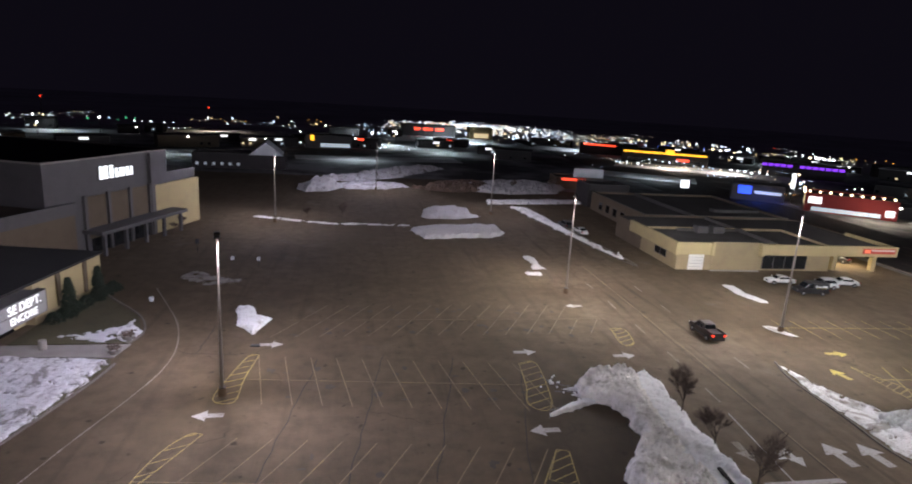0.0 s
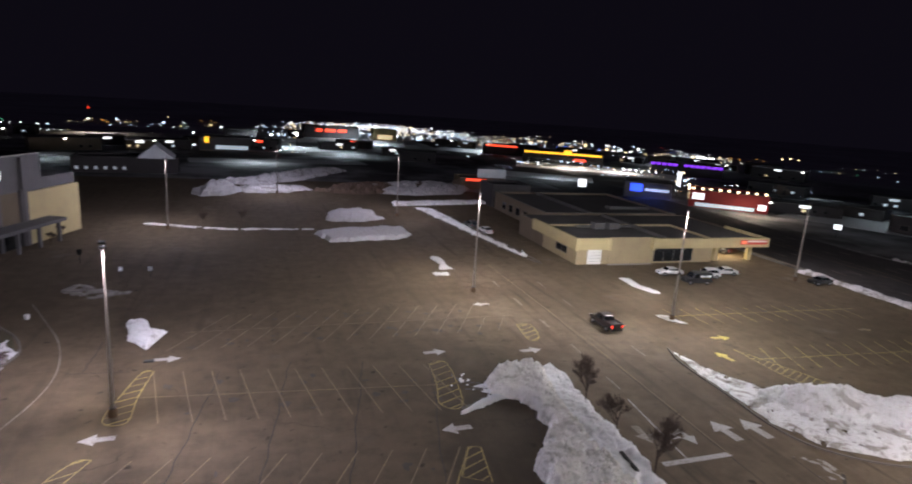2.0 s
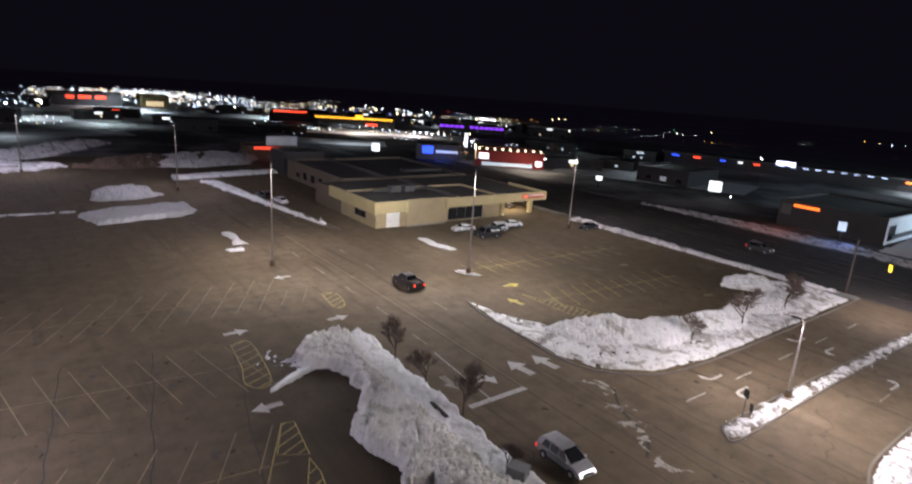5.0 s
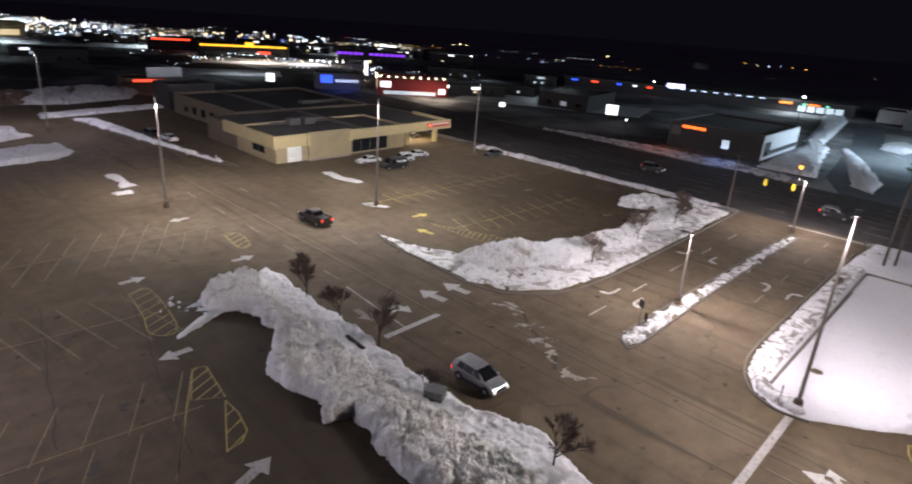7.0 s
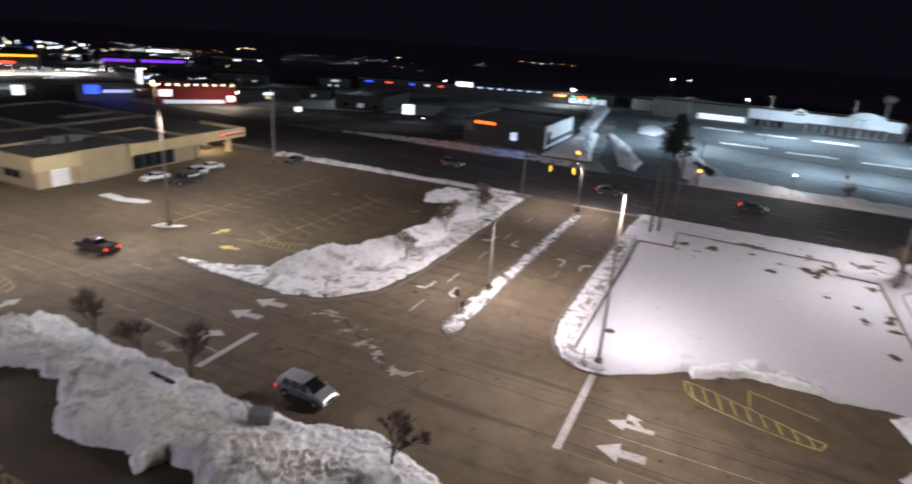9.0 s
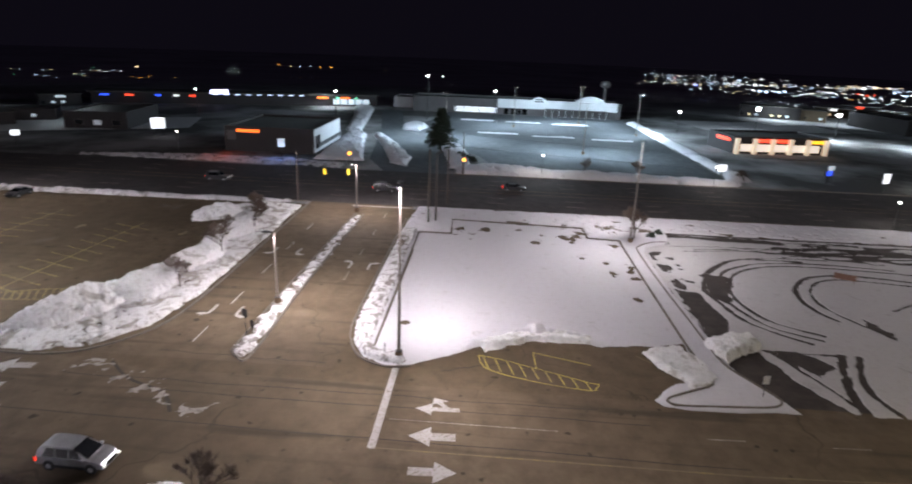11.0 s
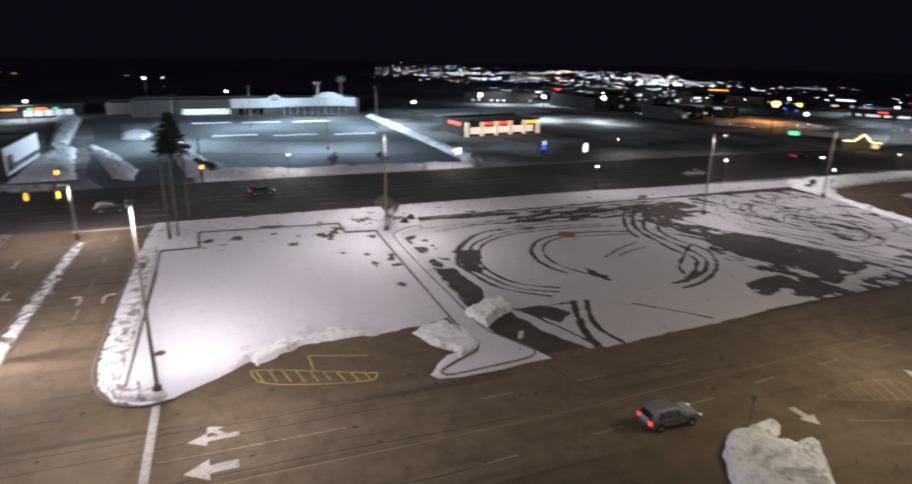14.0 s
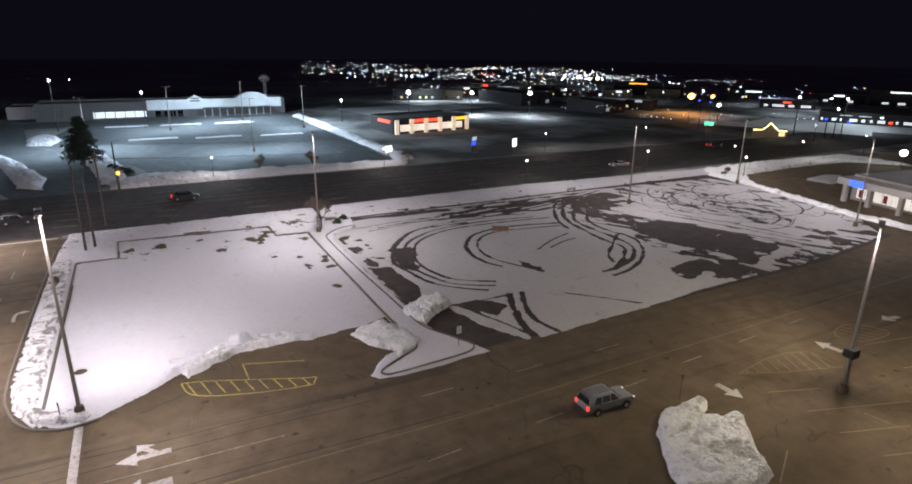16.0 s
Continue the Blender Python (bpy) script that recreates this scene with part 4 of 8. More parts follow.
for i in range(12):
    y = spin.uniform(-66, -44)
    trail(spin.uniform(0.15, 0.4), (spin.uniform(88, 91), y + 16), (spin.uniform(89, 93), y + 5), (spin.uniform(90, 94), y - 6), (spin.uniform(91, 96), y - 17))
for i in range(16):
    x, y = spin.uniform(56, 84), spin.uniform(-92, -70)
    trail(spin.uniform(0.12, 0.3), (x + 10, y + 5.5 + spin.uniform(-1, 1)), (x, y), (x - 10, y - 4.5 + spin.uniform(-1, 1)))


def tracked_field(x, y):
    d = inside(x, y, [(96.6, -29), (97, -60), (97, -80), (95, -112), (86, -115.5), (72, -112), (59, -109), (51.8, -103), (48.9, -84), (48.4, -65), (46.4, -40), (46.0, -34), (46.2, -30), (55, -24.3), (71.5, -23.4), (86, -23.3), (88.6, -24.0), (90.6, -26.4), (91.6, -28.4)])
    d = d + 0.5 * (rough(x, y, 2.5, 401) - 0.5) * 2
    nz = rough(x, y, 1.1, 402, 5)
    depth = 0.045 + 0.03 * rough(x, y, 2.0, 403) + 0.012 * grain(x, y, 0.4, 404)
    bare = np.zeros(x.shape, bool)
    fade = rough(x, y, 3.0, 410)
    for w, pts in trails:
        near = np.full(x.shape, 9.0)
        ax, ay = [p[0] for p in pts], [p[1] for p in pts]
        win = (x > min(ax) - 1) & (x < max(ax) + 1) & (y > min(ay) - 1) & (y < max(ay) + 1)
        gx, gy, best = x[win], y[win], near[win]
        for p, q in zip(pts, pts[1:]):
            best = np.minimum(best, to_segment(gx, gy, *p, *q))
        near[win] = best
        bare |= near < w * (0.25 + 1.1 * nz) * np.where(fade > 0.36, 1.0, 0.55)
    # streaks lie along the way the cars went
    u, v = (0.9 * x + 0.44 * y), (-0.44 * x + 0.9 * y)
    swept = rough(u * 0.35, v, 1.1, 407, 5)
    along = rough(x, y * 0.25, 1.1, 408, 5)
    bare |= np.minimum(inside(x, y, [(84, -66), (76.2, -67.6), (63.7, -65.7), (58.4, -66.8), (50, -71), (49, -86), (55, -87), (63, -82), (73.1, -75.6), (82, -74), (90, -84), (94, -82), (92, -70)]), 1.2) + 6.5 * (swept - 0.5) > 0.65
    bare |= np.minimum(inside(x, y, [(96.6, -44), (88.4, -44.6), (86.6, -56), (86.5, -65), (86.6, -74), (85.4, -81), (95.8, -82)]), 1.2) + 7 * (along - 0.5) > 0.95
    bare |= inside(x, y, [(96.8, -28), (94.6, -28), (94.2, -46), (96.8, -46)]) + 3 * (along - 0.5) > 0.4
    bare |= inside(x, y, [(54.6, -59.6), (51.0, -58.6), (48, -72), (55.4, -73)]) + 5 * (swept - 0.52) > 0.4
    bare |= inside(x, y, [(72.6, -24.2), (71.7, -27.1), (69.2, -27.2), (63.9, -27.6), (60.8, -26.6), (59.3, -24.0)]) + 0.9 * (nz - 0.5) > 0
    bare |= inside(x, y, [(57, -23), (56.8, -28.0), (51.3, -29.2), (46.6, -31.6), (44, -32.4), (44, -26)]) + 0.9 * (nz - 0.5) > 0
    bare |= inside(x, y, [(57.2, -29.4), (57.0, -33.6), (54.2, -34.6), (51.6, -32.0)]) + 3.0 * (swept - 0.55) > 0.3
    bare |= inside(x, y, [(79.6, -29.4), (78.4, -33), (74, -31.8), (68.8, -29.9), (69.6, -27.4)]) + 2.5 * (nz - 0.56) > 0
    bare |= (to_segment(x, y, 86, -25.7, 74, -26) < 1.6) & (rough(x, y, 1.8, 415) > 0.55)
    bare |= (x < 57) & (y < -72) & (swept > 0.50)
    bare |= np.minimum(inside(x, y, [(75.0, -71.6), (72.4, -77.9), (67.2, -80.9), (61.8, -82.1), (57.1, -82.7), (53.1, -80.1), (54.6, -77.6), (51.6, -72.6), (54.4, -71.4), (58.2, -72.6), (61.1, -70.7), (63.3, -67.9), (67.7, -68.0)]), 0.8) + 3.4 * (swept - 0.46) > 0
    bare |= np.minimum(inside(x, y, [(54.9, -59.9), (56.5, -67.4), (52.8, -68.8), (49.9, -71.6), (48.8, -65.6), (52.2, -65.3), (53.1, -62.1), (53.0, -59.5)]), 0.6) + 2.0 * (swept - 0.48) > 0
    bare |= (y < -84) & (swept > 0.60)
    bare |= (to_segment(x, y, 66, -43, 61, -44) < 3) & (swept > 0.68)
    ridge = np.exp(-((to_segment(x, y, 51.2, -73.2, 53.4, -82.4) / 1.1) ** 2)) * 0.5 * rough(x, y, 1.2, 413) + np.exp(-((to_segment(x, y, 49.6, -58.8, 51.4, -63.6) / 1.1) ** 2)) * 0.3 * nz
    keep = (d > 0) & ~(bare & (ridge < 0.12))
    return np.where(keep, (depth + ridge) * smooth(d / 0.4 + 0.2), -0.06)


relief("snow_cover", 45.5, 98, -116, -22.8, 0.13, tracked_field, M_TRACKED, "thin snow scored by looping tyre tracks", kind="stuff")
WALK_SIDE = [(91.6, -20.7), (75.5, -20.8), (67.0, -20.9), (56.6, -21.0), (52.0, -21.4), (49.4, -21.1), (48.2, -19.1), (46.8, -16.7), (46.0, -16.3), (45.6, -17.5), (45.9, -21.8), (46.1, -24.2), (46.4, -25.5), (47.1, -26.2), (48.1, -26.1), (52.4, -23.8), (54.9, -23.3), (58.3, -23.2), (65.0, -23.0), (73.3, -22.7), (86.3, -22.6), (89.2, -23.3), (91.5, -25.8), (92.1, -28.2)]
slab("walk", WALK_SIDE + [(97.5, -28.2), (97.5, -20.8)], 0.10, M_KERB, "raised kerbed walk between the lots", "walk", 0.2)
# raised strip doubles as the dark wet shadow line along the walk's edge
single("kerb", strip(curve(WALK_SIDE, 3), 0.19, -0.05, 0.25), M_KERB, "kerb strip drawing the dark wet, shaded edge of the snowy walk", "kerb", kind="structure")
heap([(97, -20.9), (75.5, -20.6), (67, -20.7), (56.6, -20.8), (52.0, -21.0), (49.6, -18.6), (49.3, -17.8), (48.0, -16.4), (46.4, -15.2), (45.5, -15.7), (45.2, -17.9), (45.2, -22.0), (45.7, -25.0), (45.6, -27.4), (47.8, -26.6), (52.4, -24.3), (55.2, -24.1), (58.3, -24.0), (65.0, -23.8), (73.3, -23.5), (86.3, -23.5), (89.0, -24.4), (90.8, -26.8), (92.1, -28.6), (97, -28.4)], 0.10, 0.3,
     "smooth snow on the kerbed walk between the lots", 0.13, M_SNOW, seed=420, ragged=0.16, lump=1.0, clods=0.25, name="snow_cover", kind="stuff")
heap([(55.0, -16.2), (56.0, -17.6), (56.9, -19.3), (56.7, -20.5), (55.4, -21.2), (53.7, -21.5), (52.3, -22.0), (50.8, -22.1), (49.4, -21.2), (48.6, -20.0), (48.4, -18.8), (49.8, -19.0), (50.4, -18.2), (51.9, -17.2), (53.4, -16.5)], 0.2, 0.9, "rough ploughed snow at the end of the walk", 0.11, M_PILE_WHITE, seed=430, ragged=0.55, lump=1.2, clods=1.0)
heap([(58.2, -23.0), (58.9, -24.3), (59.6, -26.3), (60.3, -27.9), (60.0, -28.8), (58.4, -28.9), (56.7, -28.2), (56.1, -26.9), (55.1, -25.5), (53.9, -24.0), (55.0, -23.2), (57.1, -22.8)], 0.42, 0.6, "small ploughed snow bank by the walk", 0.11, M_PILE_WHITE, seed=440, ragged=0.45, lump=1.2)
heap([(84.5, -131.4), (85.7, -139.1), (84.2, -143.7), (79.7, -137.3), (78.9, -132.2)], 0.14, 0.6, "low patch of snow beside the bank", 0.3, M_TRACKED, seed=455, ragged=0.4)
heap([(49.55, 6.9), (49.5, 8.6), (50.8, 10.8), (53.6, 12.25), (58.5, 13.0), (75, 13.1), (92, 13.1), (92, 10.7), (53, 10.5), (51.9, 9.4), (51.9, 8.4), (50.4, 6.6)], 0.36, 0.3, "crusted dirty snow on the kerbed corner verge", 0.13, M_CRUST, seed=470, ragged=0.2, lump=0.7, name="snow_cover", kind="stuff", clods=0.3)
heap([(53.2, -0.6), (54.6, 0.4), (57.4, -3.6), (58.2, -6.4), (57.6, -11.6), (56.0, -11.8), (55.8, -8.6), (56.2, -5.4), (54.8, -3.0)], 0.28, 0.4, "crusty low bank of ploughed snow along the snow field", 0.12, M_PILE_WHITE, seed=460, ragged=0.45, lump=1.2)
heap([(97, -115.2), (86, -114.6), (72.4, -111.8), (60, -109.4), (50, -110), (52, -112.6), (60, -111.6), (73.9, -114.0), (82.1, -115.9), (88.6, -118.0), (93.8, -123.4), (95, -137.3), (95.1, -150), (94.3, -162.4), (88.5, -168.5), (83.7, -172.6), (94.6, -173), (101.5, -171), (102.0, -160), (103, -140), (103, -120)], 0.3, 1.0,
     "ploughed snow edge round the bank's lot", 0.35, M_PILE_WHITE, seed=450, ragged=0.5)
for i, pts in enumerate(([(142, 19.5), (154.2, 20.4), (172, 26), (192, 34), (191, 37), (170, 30), (146, 24)], [(147, 31), (160, 34), (190, 39), (196, 44), (190, 45), (146, 43)], [(196, 42), (260, 50), (300, 62), (300, 66), (230, 52), (197, 47)],
                         [(143.5, 5), (160, 5), (206, 15.5), (203, 18), (170, 13.4), (143, 9)], [(137, 7), (137.4, -56), (142.6, -58.5), (145.5, -12), (150, 1), (143, 8)], [(142.6, -56), (150, -57), (196, -56), (252, -54), (256, -58), (196, -60), (144, -62)],
                         [(203, 24), (214, 22), (226, 26), (220, 31), (206, 30)])):
    heap(pts, 0.5, 1.6, "snow bank beside the store's lot", 0.6, M_SNOW, seed=500 + i, ragged=0.6, lump=3, name="snow_bank")
for x, y in ((206, -2.3), (203, -20.5), (201.3, -39.5), (240, 5), (239, -12), (238, -30)):
    heap([(x + 0.6, y - 6.8), (x + 0.6, y + 6.8), (x - 0.6, y + 6.8), (x - 0.6, y - 6.8)], 0.15, 0.5, "snow-covered row divider in the store's lot", 0.4, M_SNOW, seed=int(x + y), ragged=0.2, name="snow_strip")

# ---- lot lamps ----
def lamp_pole(height, heads=2):
    """A tapered square pole on a concrete foot with flat heads on short arms; built at the origin, arms along x."""
    ob = thing("street_lamp", "tall lit lot lamp with flat twin heads on a concrete foot" if heads == 2 else "tall lit lot lamp with one flat head", "street lamp", "lot lamps")
    part("foot", Shape().rod((0, 0, -0.1), (0, 0, 0.75), 0.42, 0.36, 14), M_FOOT, ob, "stained round concrete foot")
    part("base_plate", Shape().cbox(-0.28, 0.28, -0.28, 0.28, 0.75, 0.80, 0.01), M_DARK_METAL, ob)
    s, n = Shape(), 4
    for k in range(n):
        a, b = 0.80 + (height - 0.8) * k / n, 0.80 + (height - 0.8) * (k + 1) / n
        s.rod((0, 0, a), (0, 0, b), 0.15 - 0.06 * k / n, 0.15 - 0.06 * (k + 1) / n, 8)
    part("pole", s, M_POLE, ob)
    for side in ((1, -1) if heads == 2 else (1,)):
        arm = part("arm", Shape().rod((0, 0, height - 0.08), (side * 0.42, 0, height + 0.02), 0.045, 0.045, 8), M_DARK_METAL, ob)
        head = part("head", Shape().cbox(min(side * 0.35, side * 1.25), max(side * 0.35, side * 1.25), -0.24, 0.24, height, height + 0.13, 0.03), M_DARK_METAL, ob, "flat dark lamp head")
        part("lens", Shape().box(min(side * 0.55, side * 1.15), max(side * 0.55, side * 1.15), -0.17, 0.17, height - 0.012, height - 0.002), M_LENS, head, "glowing lens")
    return ob


def shine(x, y, z, power, tilt=0.0, turn=0.0, colour=LAMP_COLOUR, size=172, soft=0.9, radius=0.15, name="lamp_light"):
    d = bpy.data.lights.new(name, "SPOT")
    d.energy, d.color, d.spot_size, d.spot_blend, d.shadow_soft_size = power, colour, radians(size), soft, radius
    ob = new(name, d)
    ob.matrix_basis = pose(x, y, z) @ pose(0, 0, 0, 0, 0, turn) @ pose(0, 0, 0, 0, -tilt, 0)
    return ob


POWER = 23800.0
WARM_COLOUR = (0.98, 0.93, 0.98)
AMBER_COLOUR = (1.0, 0.88, 0.66)
SOFT_COLOUR = (0.93, 0.92, 1.0)
built = {}
for x, y, h, turn, strength, tint in ((-11.9, 54.5, 15.3, 102, 1.22, PALE_COLOUR), (-16.7, 131, 14.0, 97, 0.5, PALE_COLOUR), (32.0, 84.8, 15.2, 69, 1.1, WARM_COLOUR), (33.3, 145.8, 15.0, 77, 0.4, PALE_COLOUR), (5.9, 178.4, 13.5, 88, 0.42, PALE_COLOUR),
                                       (56.8, 68.9, 15.8, 50, 1.6, SOFT_COLOUR), (50.8, 7.5, 16.7, 8, 1.26, LAMP_COLOUR), (91.2, -22.4, 15.6, -14, 0.76, LAMP_COLOUR), (84.5, -79.7, 14.5, -43, 0.46, LAMP_COLOUR), (26.0, -51.2, 15.1, -63, 0.72, AMBER_COLOUR),
                                       (56.7, -103.9, 14.4, -61, 0.42, LAMP_COLOUR), (88.3, -113.8, 13.6, -52, 0.36, LAMP_COLOUR), (96.1, 84.5, 14.8, 41, 0.35, LAMP_COLOUR)):
    m = pose(x, y, 0, 0, 0, turn)
    if h not in built:
        built[h] = lamp_pole(h)
        built[h].matrix_basis = m
    else:
        copy_thing(built[h], m)
    # each head throws its light wide, outwards and sideways
    for side, way in ((1, 0), (1, 90), (-1, 180), (-1, 270)):
        q = m @ Vector((side * 0.95, 0, h - 0.06))
        shine(q.x, q.y, q.z, POWER * strength, 69, turn + way, tint, 150, 1.0, 0.3)
    # spill from the lenses on to the pole itself
    for side in (1, -1):
        q = m @ Vector((side * 0.85, 0, h - 0.05))
        shine(q.x, q.y, q.z, 9500 if strength > 0.9 else 7000 * strength, 30, turn + (180 if side == 1 else 0), size=64, soft=0.8)

# shorter single-headed lamps on the median
short = lamp_pole(8.3, 1)
tagged(short, "short lit street lamp standing in the snowy median", "street lamp", "median lamps")
for k, (x, y, power) in enumerate(((61.3, 22.7, 8600), (100.6, 22.4, 10000))):
    m = pose(x, y, 0, 0, 0, 90)
    if k == 0:
        short.matrix_basis = m
    else:
        copy_thing(short, m)
    q = m @ Vector((0.8, 0, 8.24))
    for way in (0, 90, 180, 270):
        shine(q.x, q.y, q.z, power, 70, way, size=148, soft=1.0)
    shine(q.x, q.y, q.z, 5500, 32, 270, size=60, soft=0.8)

# store lot lamps across the highway, colder light
for x, y in ((172, -26), (215, -50), (225, -8), (190, 14), (244, -34)):
    l2 = copy_thing(built[14.0], pose(x, y, 0, 0, 0, 90))
    tagged(l2, "tall cold-white lamp in the store's lot")
    for side in (1, -1):
        shine(x, y + 0.75 * side, 13.9, 60000, 62, 90 * side, (0.62, 0.82, 1.0))

# ---- buildings ----
M_CREAM = surface("cream_render", (0.42, 0.335, 0.165), 0.9, worn=(0.30, 0.24, 0.14), amount=0.5)
M_TAN = surface("tan_brick", (0.30, 0.235, 0.13), 0.9, worn=(0.20, 0.15, 0.10), amount=0.5)
M_GREY_WALL = surface("grey_panel", (0.095, 0.088, 0.088), 0.85, amount=0.4)
M_BROWN_WALL = surface("brown_panel", (0.12, 0.088, 0.056), 0.9, amount=0.4)
M_ROOF = surface("roof_felt", (0.05, 0.045, 0.04), 0.95, worn=(0.09, 0.085, 0.08), amount=0.7, size=4)
M_BLACK_ROOF = surface("black_roof_felt", (0.016, 0.015, 0.014), 0.95, worn=(0.03, 0.028, 0.026), amount=0.6, size=4)
M_COPING = surface("coping_metal", (0.07, 0.065, 0.06), 0.7)
M_WHITE_WALL = surface("white_wall", (0.62, 0.63, 0.64), 0.85, amount=0.3)
M_DARK_WALL = surface("dark_brick", (0.035, 0.030, 0.030), 0.9, amount=0.4)
M_RED_WALL = surface("red_wall", (0.27, 0.025, 0.022), 0.8, amount=0.2)
M_GLASS = glass("dark_glass", (0.015, 0.016, 0.018))
M_FRAME = surface("window_frame", (0.10, 0.09, 0.08), 0.6, 0.3)
M_DOOR_WHITE = surface("white_door", (0.66, 0.64, 0.60), 0.6, amount=0.25)
M_RED_SIGN = surface("red_sign_board", (0.40, 0.05, 0.03), 0.6)
M_LIT_WHITE = glow("lit_white_sign", (0.90, 0.94, 1.0), 1.6)
M_LIT_WARM = glow("lit_warm_window", (1.0, 0.74, 0.42), 0.7)
M_LIT_RED = glow("lit_red_sign", (1.0, 0.07, 0.03), 2.2)
M_LIT_ORANGE = glow("lit_orange_sign", (1.0, 0.16, 0.02), 2.4)
M_LIT_YELLOW = glow("lit_yellow_band", (1.0, 0.50, 0.03), 1.8)
M_LIT_BLUE = glow("lit_blue_sign", (0.03, 0.09, 1.0), 2.0)
M_LIT_PURPLE = glow("lit_purple_band", (0.27, 0.05, 1.0), 1.3)
M_LIT_COLD = glow("lit_cold_window", (0.72, 0.86, 1.0), 0.5)
M_LIT_GREEN = glow("lit_green_sign", (0.15, 0.9, 0.45), 1.2)


def box_building(name, x0, x1, y0, y1, h, wall, label, category="building", turn=0.0, rim=0.5):
    """Walls with a raised rim round a sunk flat roof. Built about its own centre, turned there."""
    cx, cy = (x0 + x1) / 2, (y0 + y1) / 2
    a, b = (x1 - x0) / 2, (y1 - y0) / 2
    ob = thing(name, label, category, m=pose(cx, cy, 0, 0, 0, turn))
    w = 0.35
    for q in ((-a, a, -b, -b + w), (-a, a, b - w, b), (-a, -a + w, -b + w, b - w), (a - w, a, -b + w, b - w)):
        part("wall", Shape().box(*q, -0.3, h), wall, ob)
    part("roof", Shape().box(-a + w, a - w, -b + w, b - w, h - rim - 0.2, h - rim), M_ROOF, ob, "dark felt roof behind the parapet")
    c = 0.06
    part("coping", Shape().box(-a - c, a + c, -b - c, -b + w + c, h, h + 0.1).box(-a - c, a + c, b - w - c, b + c, h, h + 0.1)
         .box(-a - c, -a + w + c, -b + w + c, b - w - c, h, h + 0.1).box(a - w - c, a + c, -b + w + c, b - w - c, h, h + 0.1), M_COPING, ob)
    return ob


def window(ob, face, a0, a1, z0, z1, at, glassy=None, panes=1, name="window"):
    """A window on a wall of constant y (face 'y-', 'y+') or constant x ('x-', 'x+') in the building's own frame."""
    out = -1 if face[1] == "-" else 1
    fr = Shape()
    holder = None
    t = 0.08

    def bar(shape, u0, u1, v0, v1, d0, d1):
        lo, hi = sorted((at + out * d0, at + out * d1))
        if face[0] == "y":
            shape.box(u0, u1, lo, hi, v0, v1)
        else:
            shape.box(lo, hi, u0, u1, v0, v1)

    bar(fr, a0, a1, z0, z0 + t, -0.05, 0.08)
    bar(fr, a0, a1, z1 - t, z1, -0.05, 0.08)
    for i in range(panes + 1):
        u = a0 + (a1 - a0 - t) * i / panes
        bar(fr, u, u + t, z0 + t, z1 - t, -0.05, 0.07)
    holder = part(name, fr, M_FRAME, ob)
    for i in range(panes):
        g = Shape()
        u = a0 + (a1 - a0 - t) * i / panes
        bar(g, u + t, u + (a1 - a0 - t) / panes, z0 + t, z1 - t, 0.012, 0.03)
        part("pane", g, glassy or M_GLASS, holder)
    return holder


def board(ob, face, a0, a1, z0, z1, at, material, thick=0.2, name="sign", label=""):
    out = -1 if face[1] == "-" else 1
    lo, hi = sorted((at + out * 0.01, at + out * thick))
    s = Shape()
    if face[0] == "y":
        s.cbox(a0, a1, lo, hi, z0, z1, 0.03)
    else:
        s.cbox(lo, hi, a0, a1, z0, z1, 0.03)
    return part(name, s, material, ob, label)


